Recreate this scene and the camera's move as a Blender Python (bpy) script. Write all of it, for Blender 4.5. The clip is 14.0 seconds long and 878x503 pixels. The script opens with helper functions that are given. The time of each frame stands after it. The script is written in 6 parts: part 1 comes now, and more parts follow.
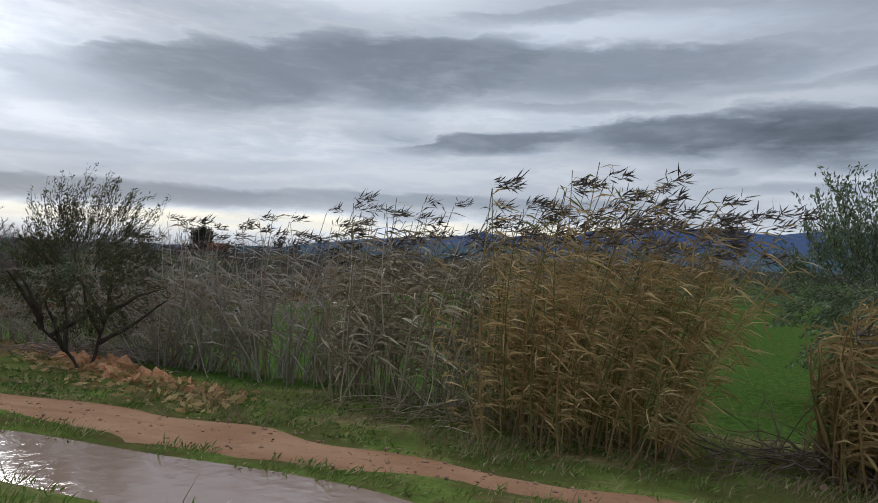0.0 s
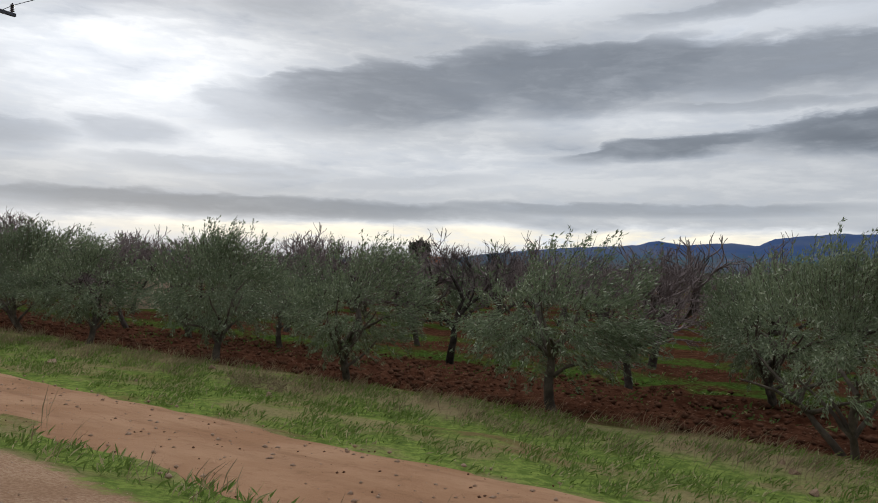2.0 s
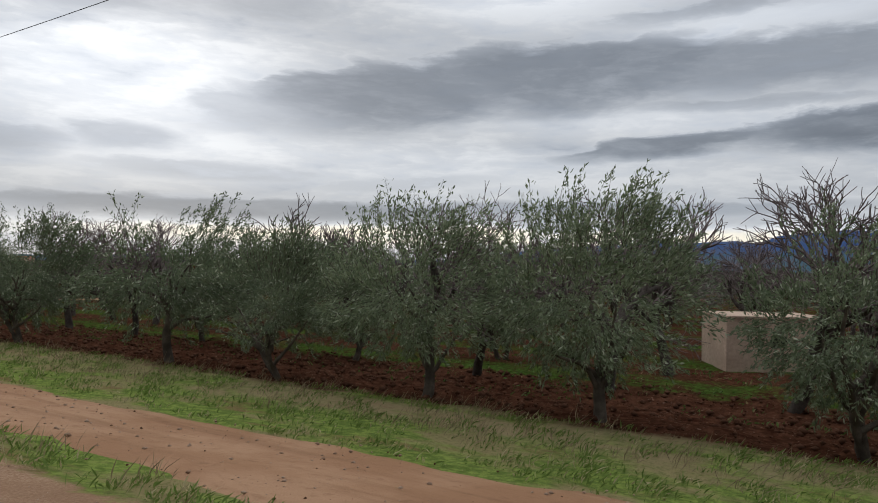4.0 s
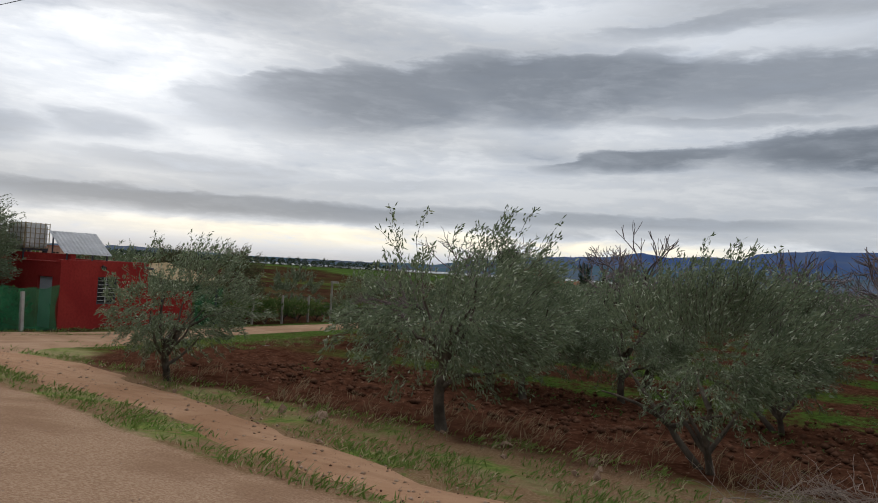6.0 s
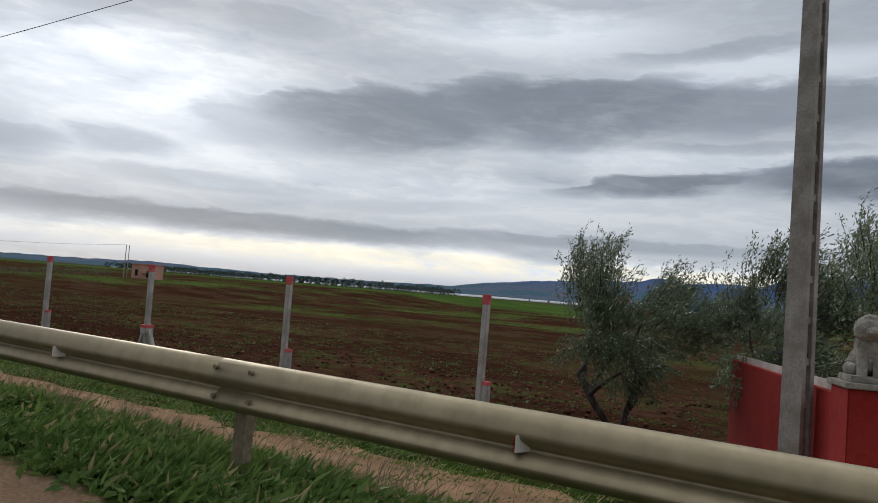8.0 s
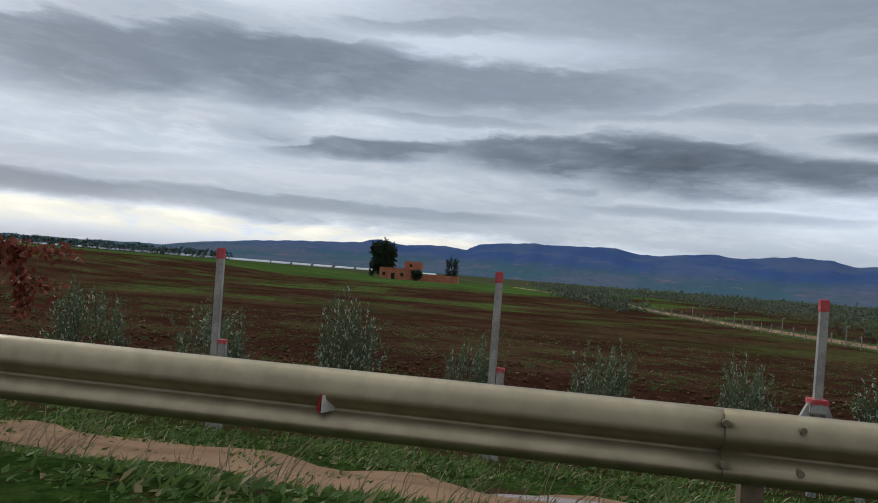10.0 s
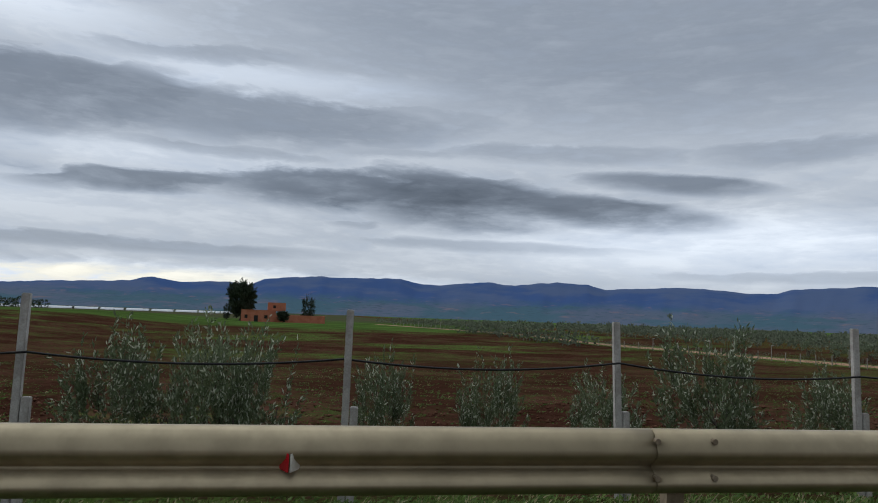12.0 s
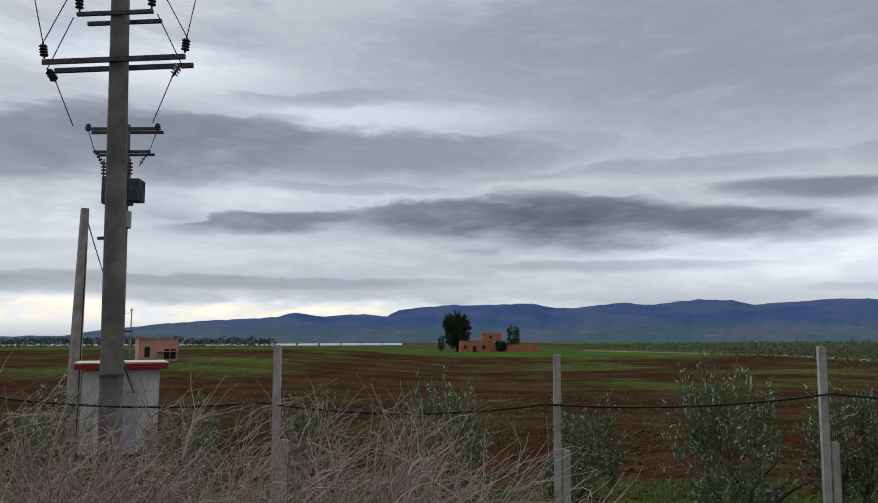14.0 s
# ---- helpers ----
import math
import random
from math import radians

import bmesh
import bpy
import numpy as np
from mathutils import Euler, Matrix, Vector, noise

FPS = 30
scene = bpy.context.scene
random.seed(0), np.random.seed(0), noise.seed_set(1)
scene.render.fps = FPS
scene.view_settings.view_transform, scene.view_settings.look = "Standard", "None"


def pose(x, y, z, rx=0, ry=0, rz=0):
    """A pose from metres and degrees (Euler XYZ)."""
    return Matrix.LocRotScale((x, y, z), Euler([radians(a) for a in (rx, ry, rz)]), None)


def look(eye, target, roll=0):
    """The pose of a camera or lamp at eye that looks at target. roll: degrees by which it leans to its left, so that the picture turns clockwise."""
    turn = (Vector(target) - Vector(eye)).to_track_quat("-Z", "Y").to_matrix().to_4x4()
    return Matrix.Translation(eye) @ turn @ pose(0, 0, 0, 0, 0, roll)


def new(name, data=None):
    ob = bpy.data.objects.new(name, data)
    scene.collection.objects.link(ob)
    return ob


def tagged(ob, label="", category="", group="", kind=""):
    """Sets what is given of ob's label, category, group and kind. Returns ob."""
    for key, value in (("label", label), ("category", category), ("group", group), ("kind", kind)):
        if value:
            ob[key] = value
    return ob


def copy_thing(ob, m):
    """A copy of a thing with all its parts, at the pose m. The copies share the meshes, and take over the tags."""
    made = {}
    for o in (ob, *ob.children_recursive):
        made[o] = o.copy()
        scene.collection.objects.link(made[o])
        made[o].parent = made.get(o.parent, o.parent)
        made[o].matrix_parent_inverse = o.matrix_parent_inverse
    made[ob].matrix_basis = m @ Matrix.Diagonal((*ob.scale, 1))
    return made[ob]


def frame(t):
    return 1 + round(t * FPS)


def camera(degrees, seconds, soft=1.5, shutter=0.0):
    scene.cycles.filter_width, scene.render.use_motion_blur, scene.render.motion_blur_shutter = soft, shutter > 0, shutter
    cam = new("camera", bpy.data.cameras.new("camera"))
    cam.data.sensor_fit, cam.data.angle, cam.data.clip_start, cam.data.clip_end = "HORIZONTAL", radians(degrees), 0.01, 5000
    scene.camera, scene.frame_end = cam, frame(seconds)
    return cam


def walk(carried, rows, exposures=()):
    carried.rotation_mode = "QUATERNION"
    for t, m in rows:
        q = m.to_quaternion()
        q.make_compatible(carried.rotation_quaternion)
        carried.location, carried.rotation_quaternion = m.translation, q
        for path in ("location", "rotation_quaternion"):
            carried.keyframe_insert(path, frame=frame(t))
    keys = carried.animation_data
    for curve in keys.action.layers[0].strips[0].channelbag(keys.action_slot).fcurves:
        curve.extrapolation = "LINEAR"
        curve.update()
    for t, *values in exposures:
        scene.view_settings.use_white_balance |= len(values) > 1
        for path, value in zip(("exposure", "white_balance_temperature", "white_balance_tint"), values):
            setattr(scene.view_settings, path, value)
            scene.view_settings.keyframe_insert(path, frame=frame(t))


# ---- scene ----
cam = camera(64.94, 14.0, soft=1.0, shutter=0.0)

# seconds, x, y, z, yaw, pitch, roll: a car window, driving towards -x and looking out over +y
PATH = [
    (0, 0.00, -0.33, 1.30, 18.80, 0.60, 2.09),
    (0.5, -8.13, -0.32, 1.28, 29.56, 2.19, 1.59),
    (1, -16.19, -0.28, 1.26, 35.67, 2.13, 2.47),
    (1.5, -23.98, -0.20, 1.26, 35.27, 1.43, 2.59),
    (2, -31.90, -0.07, 1.27, 32.35, 1.06, 1.67),
    (2.5, -39.85, 0.09, 1.33, 30.37, 0.06, 0.58),
    (3, -48.04, 0.21, 1.37, 29.73, 0.15, -0.40),
    (3.5, -56.40, 0.26, 1.33, 31.36, 0.65, 0.40),
    (3.7, -59.78, 0.27, 1.32, 31.97, 0.98, 0.55),
    (5.8, -95.81, 0.18, 1.30, 30.59, 1.48, 3.40),
    (6, -99.28, 0.17, 1.29, 30.35, 1.60, 3.30),
    (6.5, -108.02, 0.15, 1.30, 30.29, 2.10, 3.13),
    (7, -116.63, 0.15, 1.31, 31.29, 2.84, 4.04),
    (7.2, -120.15, 0.15, 1.31, 32.25, 3.42, 4.15),
    (9.3, -158.03, 0.17, 1.22, 23.60, 1.59, 5.94),
    (9.5, -161.72, 0.16, 1.21, 19.33, 1.92, 4.62),
    (10, -170.83, 0.08, 1.25, 8.08, 1.76, 4.56),
    (10.5, -180.00, 0.07, 1.29, -0.73, 1.51, 3.87),
    (11, -189.18, 0.04, 1.30, -4.80, 1.35, 3.44),
    (11.5, -198.36, -0.02, 1.29, -6.94, 1.53, 2.64),
    (12, -207.70, -0.06, 1.28, -9.80, 5.49, 2.07),
    (12.5, -217.18, -0.12, 1.28, -11.22, 9.69, 0.54),
    (13, -226.58, -0.20, 1.30, -12.98, 10.87, 0.43),
    (13.5, -235.69, -0.22, 1.43, -8.98, 9.25, 0.58),
    (14, -244.69, -0.33, 1.46, 0.58, 7.45, -0.15),
]


def aim(x, y, z, yaw, pitch, roll):
    a, p = radians(yaw), radians(pitch)
    return look((x, y, z), (x - math.sin(a) * math.cos(p), y + math.cos(a) * math.cos(p), z + math.sin(p)), roll)


# the phone's white balance drifts a little
BALANCE = [(0, 0.0, 6150, 10), (0.7, 0.02, 6150, 10), (1.2, 0.07, 6600, 10), (7.2, 0.07, 6580, 10), (9.3, 0.0, 6120, 9), (10.8, 0.04, 6140, 9), (12.1, 0.03, 6150, 9), (12.7, 0.05, 6320, 10), (14, 0.09, 6370, 10)]
walk(cam, [(r[0], aim(*r[1:])) for r in PATH], BALANCE)

# ---- node arithmetic ----


class Num:
    """A scalar socket with operators."""

    def __init__(self, tree, socket):
        self.tree, self.socket = tree, socket

    def op(self, kind, *others, clamp=False):
        n = self.tree.nodes.new("ShaderNodeMath")
        n.operation, n.use_clamp = kind, clamp
        for i, v in enumerate((self, *others)):
            if isinstance(v, Num):
                self.tree.links.new(v.socket, n.inputs[i])
            else:
                n.inputs[i].default_value = v
        return Num(self.tree, n.outputs[0])

    def __add__(self, o): return self.op("ADD", o)
    def __radd__(self, o): return self.op("ADD", o)
    def __sub__(self, o): return self.op("SUBTRACT", o)
    def __rsub__(self, o): return (self * -1.0) + o
    def __mul__(self, o): return self.op("MULTIPLY", o)
    def __rmul__(self, o): return self.op("MULTIPLY", o)
    def __truediv__(self, o): return self.op("DIVIDE", o)
    def clamp(self): return self.op("ADD", 0.0, clamp=True)
    def abs(self): return self.op("ABSOLUTE")

    def step(self, lo, hi):
        """Smooth step from 0 at lo to 1 at hi."""
        n = self.tree.nodes.new("ShaderNodeMapRange")
        n.interpolation_type = "SMOOTHSTEP"
        self.tree.links.new(self.socket, n.inputs[0])
        n.inputs[1].default_value, n.inputs[2].default_value = min(lo, hi), max(lo, hi)
        n.inputs[3].default_value, n.inputs[4].default_value = (0.0, 1.0) if lo < hi else (1.0, 0.0)
        return Num(self.tree, n.outputs[0])


def combine(tree, x, y, z):
    n = tree.nodes.new("ShaderNodeCombineXYZ")
    for i, v in enumerate((x, y, z)):
        if isinstance(v, Num):
            tree.links.new(v.socket, n.inputs[i])
        else:
            n.inputs[i].default_value = v
    return n.outputs[0]


def noise_at(tree, vector, scale, detail=3.0, rough=0.55, kind="fac"):
    n = tree.nodes.new("ShaderNodeTexNoise")
    n.inputs["Scale"].default_value, n.inputs["Detail"].default_value, n.inputs["Roughness"].default_value = scale, detail, rough
    if vector is not None:
        tree.links.new(vector, n.inputs["Vector"])
    return Num(tree, n.outputs[0])


def mix(tree, fac, a, b):
    n = tree.nodes.new("ShaderNodeMix")
    n.data_type = "RGBA"
    for sock, v in ((n.inputs[0], fac), (n.inputs[6], a), (n.inputs[7], b)):
        if isinstance(v, Num):
            tree.links.new(v.socket, sock)
        elif isinstance(v, bpy.types.NodeSocket):
            tree.links.new(v, sock)
        elif isinstance(v, tuple):
            sock.default_value = (*v, 1.0)
        else:
            sock.default_value = v
    return n.outputs[2]


# ---- sky: overcast, brightest low in the direction of travel ----
# cloud bodies: azimuth, elevation, half width, half height (degrees), slope, density
BANKS = [
    (43.5, 12.6, 8.5, 1.5, -0.15, 0.38), (35.5, 14.1, 12.0, 2.5, -0.12, 0.58), (22.0, 15.6, 16.0, 2.6, -0.03, 0.60), (5.0, 15.5, 17.0, 1.9, 0.0, 0.50), (-8.0, 16.0, 9.0, 1.4, 0.0, 0.36),
    (14.0, 9.7, 9.5, 0.75, -0.08, 0.62), (-2.0, 10.4, 12.0, 1.4, 0.0, 0.68), (-11.0, 9.9, 9.5, 2.1, 0.05, 0.74), (-22.0, 9.2, 10.0, 1.15, 0.09, 0.70), (-28.5, 11.2, 7.5, 0.75, 0.08, 0.60),
    (-34.0, 23.5, 44.0, 7.5, 0.0, 0.47), (61.0, 19.8, 9.0, 1.6, 0.0, 0.36), (47.0, 20.2, 6.0, 1.3, 0.0, 0.30),
]
STREAKS = [
    (48.0, 4.4, 24.0, 0.85, 0.0, 0.50), (18.0, 4.8, 20.0, 0.55, 0.0, 0.40), (57.0, 9.4, 5.0, 1.0, 0.0, 0.40), (66.0, 8.7, 6.0, 1.2, 0.0, 0.42), (50.0, 7.2, 9.0, 0.7, 0.0, 0.30),
    (36.0, 6.7, 10.0, 0.6, -0.05, 0.24), (9.0, 19.8, 10.0, 0.8, -0.08, 0.36), (-2.5, 7.6, 2.6, 0.4, 0.0, 0.34), (-20.0, 13.7, 13.0, 0.8, 0.03, 0.36), (-37.0, 13.3, 8.0, 1.1, 0.0, 0.40),
    (-14.0, 6.0, 13.0, 0.45, 0.02, 0.36), (-38.0, 3.9, 13.0, 0.45, 0.0, 0.34), (8.0, 12.6, 9.0, 0.5, 0.0, 0.34), (-6.0, 13.4, 8.0, 0.5, 0.0, 0.30),
]
GLOWS = [(57.0, 14.2, 12.0, 4.2, 0.38), (28.0, 2.3, 40.0, 0.85, 0.36), (-34.0, 6.4, 18.0, 2.0, 0.28), (4.0, 18.5, 11.0, 0.9, 0.22), (24.0, 21.2, 9.0, 1.4, 0.22), (40.0, 8.3, 22.0, 1.6, 0.12), (14.0, 11.6, 12.0, 0.8, 0.12)]

world = bpy.data.worlds.new("overcast_sky")
scene.world = world
world.use_nodes = True
wt = world.node_tree
wt.nodes.clear()
coord = wt.nodes.new("ShaderNodeTexCoord")
sep = wt.nodes.new("ShaderNodeSeparateXYZ")
wt.links.new(coord.outputs["Generated"], sep.inputs[0])
wx, wy, wz = (Num(wt, s) for s in sep.outputs)
az = (wx * -1.0).op("ARCTAN2", wy) * 57.29578
el = wz.op("ARCSINE") * 57.29578
big = noise_at(wt, combine(wt, az * 0.05, el * 0.24, 0.0), 1.0, 5.0, 0.55) - 0.5
# billows, drawn out along the wind and folded by the larger forms
billow = noise_at(wt, combine(wt, az * 0.15 + big * 1.6, el * 0.52 + big * 1.2, 3.0), 1.0, 6.0, 0.58) - 0.5
wisp = noise_at(wt, combine(wt, az * 0.30 + el * 0.12 + billow * 1.5, el * 1.5 + billow * 1.2, 7.0), 1.0, 6.0, 0.62) - 0.5
wazi = az + big * 10.0 + billow * 6.0
wele = el + big * 1.7 + billow * 2.7 + wisp * 0.75
half = el + big * 1.2 + billow * 1.5 + wisp * 0.6
flat = el + big * 0.7 + billow * 0.9 + wisp * 0.5


def body(a0, e0, ha, he, slope, k, azi, ele, crisp, diffuse):
    """One cloud: a crisp upper rim and a diffuse belly."""
    da = (azi - a0) / ha
    de = (ele - e0 - (azi - a0) * slope) / he
    up = de.op("MAXIMUM", 0.0)
    down = de.op("MINIMUM", 0.0) * 0.8
    r = (da * da + up * up + down * down).op("SQRT")
    above = de.step(-0.3, 0.5)
    return (r.step(1.0 + crisp, 1.0 - crisp) * above + r.step(1.0 + diffuse, 1.0 - diffuse) * (1.0 - above)) * k


dark = (big * 0.55 + billow * 0.80 + wisp * 0.36 + 0.14).clamp()
for c in BANKS:
    dark = dark.op("MAXIMUM", body(*c, wazi, wele if c[3] > 1.3 else half if c[3] > 0.9 else flat, 0.34, 0.66))
for c in STREAKS:
    dark = dark.op("MAXIMUM", body(*c, wazi, flat if c[1] < 7 else half, 0.45, 0.7))
dark = (dark * (1.0 + billow * 0.85 + wisp * 0.35)).clamp()
glow = (billow * 0.50 + big * 0.15 + wisp * 0.34).op("MAXIMUM", 0.0)
for c in GLOWS:
    glow = glow + body(*c[:4], 0.0, c[4], az + big * 8.0, el + billow * 1.8 + big * 1.0 + wisp * 0.4, 0.75, 0.85)
dark = dark * (el.step(42.0, 24.0) * 0.75 + 0.25)
# unseen sky shaped too: brighter overhead, dimmed behind the road to darken facing surfaces
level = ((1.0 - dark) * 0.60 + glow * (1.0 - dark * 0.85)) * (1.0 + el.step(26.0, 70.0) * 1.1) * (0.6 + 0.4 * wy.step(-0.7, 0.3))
cloud = mix(wt, (1.0 - dark).clamp(), (0.80, 0.95, 1.20), (0.955, 1.0, 1.06))
warm = body(28.0, 2.2, 40.0, 1.3, 0.0, 1.0, az, el, 0.5, 0.5) * glow.step(0.08, 0.4) * (1.0 - dark).step(0.68, 0.92)
cloud = mix(wt, warm, cloud, (1.06, 1.0, 0.84))
nishita = wt.nodes.new("ShaderNodeTexSky")
nishita.sky_type, nishita.sun_disc = "NISHITA", False
nishita.sun_elevation, nishita.sun_rotation = radians(22), radians(-55)
bg_sky, bg_cloud, both, out = (wt.nodes.new(k) for k in ("ShaderNodeBackground", "ShaderNodeBackground", "ShaderNodeAddShader", "ShaderNodeOutputWorld"))
bg_sky.inputs["Strength"].default_value = 0.003
wt.links.new(nishita.outputs[0], bg_sky.inputs["Color"])
wt.links.new(cloud, bg_cloud.inputs["Color"])
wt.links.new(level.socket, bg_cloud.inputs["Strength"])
wt.links.new(bg_sky.outputs[0], both.inputs[0])
wt.links.new(bg_cloud.outputs[0], both.inputs[1])
wt.links.new(both.outputs[0], out.inputs["Surface"])

sun = new("sun", bpy.data.lights.new("sun", "SUN"))
sun.data.energy, sun.data.angle, sun.data.color = 0.7, radians(18), (1.0, 0.96, 0.90)
sun.matrix_world = look((0, 0, 50), Vector((0, 0, 50)) - Vector((-math.sin(radians(55)) * math.cos(radians(24)), math.cos(radians(55)) * math.cos(radians(24)), math.sin(radians(24)))))

# ---- materials ----


def material(name, paint, rough=0.9, bump=0.0, bump_scale=60.0, metal=0.0, spec=0.15, thin=0.0):
    """paint(tree, pos) gives the colour socket, and a height or None."""
    m = bpy.data.materials.new(name)
    m.use_nodes = True
    t = m.node_tree
    bsdf = t.nodes["Principled BSDF"]
    bsdf.inputs["Roughness"].default_value, bsdf.inputs["Metallic"].default_value = rough, metal
    bsdf.inputs["Specular IOR Level"].default_value = spec
    pos = t.nodes.new("ShaderNodeTexCoord").outputs["Object"]
    colour, height = paint(t, pos)
    t.links.new(colour, bsdf.inputs["Base Color"])
    if bump:
        if height is None:
            height = noise_at(t, pos, bump_scale, 4.0)
        b = t.nodes.new("ShaderNodeBump")
        b.inputs["Strength"].default_value, b.inputs["Distance"].default_value = 1.0, bump
        t.links.new(height.socket, b.inputs["Height"])
        t.links.new(b.outputs[0], bsdf.inputs["Normal"])
    if thin:
        # leaves let part of the light through
        glow, both = t.nodes.new("ShaderNodeBsdfTranslucent"), t.nodes.new("ShaderNodeMixShader")
        both.inputs[0].default_value = thin
        t.links.new(colour, glow.inputs["Color"])
        t.links.new(bsdf.outputs[0], both.inputs[1])
        t.links.new(glow.outputs[0], both.inputs[2])
        t.links.new(both.outputs[0], t.nodes["Material Output"].inputs["Surface"])
    return m


def blotchy(a, b, scale=2.0, fine=30.0, c=None):
    """Two tones in blotches, with fine grain."""
    def paint(t, pos):
        n = noise_at(t, pos, scale, 4.0).step(0.35, 0.65)
        col = mix(t, n, a, b)
        g = noise_at(t, pos, fine, 3.0).step(0.3, 0.75)
        dark = tuple(v * 0.62 for v in (c or a))
        return mix(t, g * 0.45, col, dark), None
    return paint


def leafy(a, b, dry=None, dry_share=0.0):
    """Leaves: each one its own tone."""
    def paint(t, pos):
        r = t.nodes.new("ShaderNodeNewGeometry").outputs["Random Per Island"]
        o = t.nodes.new("ShaderNodeObjectInfo").outputs["Random"]
        col = mix(t, Num(t, r), a, b)
        col = mix(t, Num(t, o) * 0.5, col, tuple(v * 0.7 for v in a))
        if dry:
            col = mix(t, Num(t, r).op("FRACT").step(1.0 - dry_share, 1.001 - dry_share), col, dry)
        return col, None
    return paint


def ground_paint(t, pos):
    s = t.nodes.new("ShaderNodeSeparateXYZ")
    t.links.new(pos, s.inputs[0])
    x, y, _ = (Num(t, o) for o in s.outputs)
    big, mid, fine = noise_at(t, pos, 0.12, 4.0), noise_at(t, pos, 0.9, 4.0), noise_at(t, pos, 7.0, 5.0, 0.65)
    grit = noise_at(t, pos, 40.0, 4.0, 0.7)
    wob = (mid - 0.5) * 1.6 + (fine - 0.5) * 0.7
    grass = mix(t, fine.step(0.35, 0.65), (0.105, 0.158, 0.036), (0.232, 0.300, 0.074))
    patch = noise_at(t, combine(t, x * 0.5, y * 0.9, 2.0), 1.0, 5.0, 0.6)
    grass = mix(t, patch.step(0.48, 0.62) * 0.85, grass, (0.285, 0.225, 0.120))
    grass = mix(t, noise_at(t, combine(t, x * 0.35, y * 0.8, 5.0), 1.0, 5.0, 0.65).step(0.54, 0.66) * 0.85, grass, (0.215, 0.130, 0.075))
    tuft = noise_at(t, pos, 19.0, 4.0, 0.7)
    # trodden, wet and littered where the canes stand
    grass = mix(t, x.step(-26.0, -18.0) * (mid * 0.5 + fine * 0.5).step(0.42, 0.56) * 0.75, grass, (0.075, 0.060, 0.028))
    grass = mix(t, tuft.step(0.50, 0.62) * 0.5, grass, (0.075, 0.115, 0.026))
    grass = mix(t, grit.step(0.56, 0.68) * 0.55, grass, (0.15, 0.090, 0.050))
    # dry tan growth along the edge of the soil
    withered = (y + wob).step(8.2, 9.4) * noise_at(t, combine(t, x * 0.4, y * 0.7, 9.0), 1.0, 5.0, 0.6).step(0.40, 0.55) * x.step(-26.0, -30.0) * x.step(-118.0, -114.0)
    grass = mix(t, withered * (fine.step(0.3, 0.6) * 0.5 + 0.4), grass, (0.30, 0.235, 0.135))
    soil = mix(t, fine.step(0.35, 0.7), (0.052, 0.0215, 0.0125), (0.118, 0.052, 0.031))
    soil = mix(t, grit.step(0.55, 0.8) * 0.5, soil, (0.15, 0.080, 0.052))
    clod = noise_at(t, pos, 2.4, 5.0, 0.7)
    soil = mix(t, noise_at(t, pos, 16.0, 2.0, 0.4).step(0.66, 0.72) * 0.7, soil, (0.27, 0.175, 0.125))
    # near-black mottling where the clod noise runs high
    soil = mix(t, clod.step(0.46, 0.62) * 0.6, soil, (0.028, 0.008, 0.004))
    # ploughed rows with weeds between
    weeds = mix(t, fine.step(0.4, 0.65), (0.034, 0.064, 0.012), (0.072, 0.120, 0.024))
    row = (y * 1.14 + (mid - 0.5) * 2.0).op("SINE").step(-0.1, 0.6)
    row = row * (x + y * 0.194).step(-113.0, -107.0)
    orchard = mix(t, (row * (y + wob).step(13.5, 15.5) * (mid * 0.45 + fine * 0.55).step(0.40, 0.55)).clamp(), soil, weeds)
    # open field: rust soil near, green further off in long stripes
    fieldsoil = mix(t, big.step(0.42, 0.62), (0.052, 0.0235, 0.0150), (0.088, 0.042, 0.0275))
    # near-black speckles and streaks from fine, clod and furrow noise
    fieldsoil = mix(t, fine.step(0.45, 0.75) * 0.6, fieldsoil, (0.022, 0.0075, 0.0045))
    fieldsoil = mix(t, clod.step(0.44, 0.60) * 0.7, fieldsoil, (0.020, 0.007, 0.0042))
    stripes = noise_at(t, combine(t, x * 0.030, y * 0.050, 0.0), 1.0, 8.0, 0.66)
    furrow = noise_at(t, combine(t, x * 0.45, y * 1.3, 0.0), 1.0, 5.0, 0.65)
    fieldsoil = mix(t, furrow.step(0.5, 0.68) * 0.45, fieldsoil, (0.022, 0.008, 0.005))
    green = (stripes.step(0.47, 0.62) * y.step(25.0, 110.0) * (fine * 0.6 + mid * 0.4).step(0.40, 0.56)).op("MAXIMUM", (mid * 0.3 + clod * 0.25 + big * 0.2 + fine * 0.25).step(0.51, 0.59) * 0.64).op("MAXIMUM", (y + (big - 0.5) * 60.0).step(185.0, 215.0))
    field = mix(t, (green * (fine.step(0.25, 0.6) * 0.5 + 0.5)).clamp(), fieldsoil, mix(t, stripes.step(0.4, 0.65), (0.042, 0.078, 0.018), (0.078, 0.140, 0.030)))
    lush = (y + wob * 2.0).step(15.5, 11.5) * x.step(-200.0, -210.0) * (mid * 0.5 + fine * 0.5).step(0.44, 0.54)
    field = mix(t, lush * 0.85, field, mix(t, fine.step(0.4, 0.65), (0.030, 0.062, 0.011), (0.085, 0.135, 0.028)))
    gravel_tone = x.step(-119.0, -123.0)
    far = mix(t, noise_at(t, combine(t, x * 0.0016, y * 0.006, 0.0), 1.0, 5.0).step(0.4, 0.6), (0.055, 0.07, 0.03), (0.075, 0.062, 0.038))
    field = mix(t, y.step(330.0, 420.0), field, far)
    # rough meadow behind the cane brake
    meadow = mix(t, fine.step(0.35, 0.65), (0.050, 0.095, 0.020), (0.100, 0.165, 0.036))
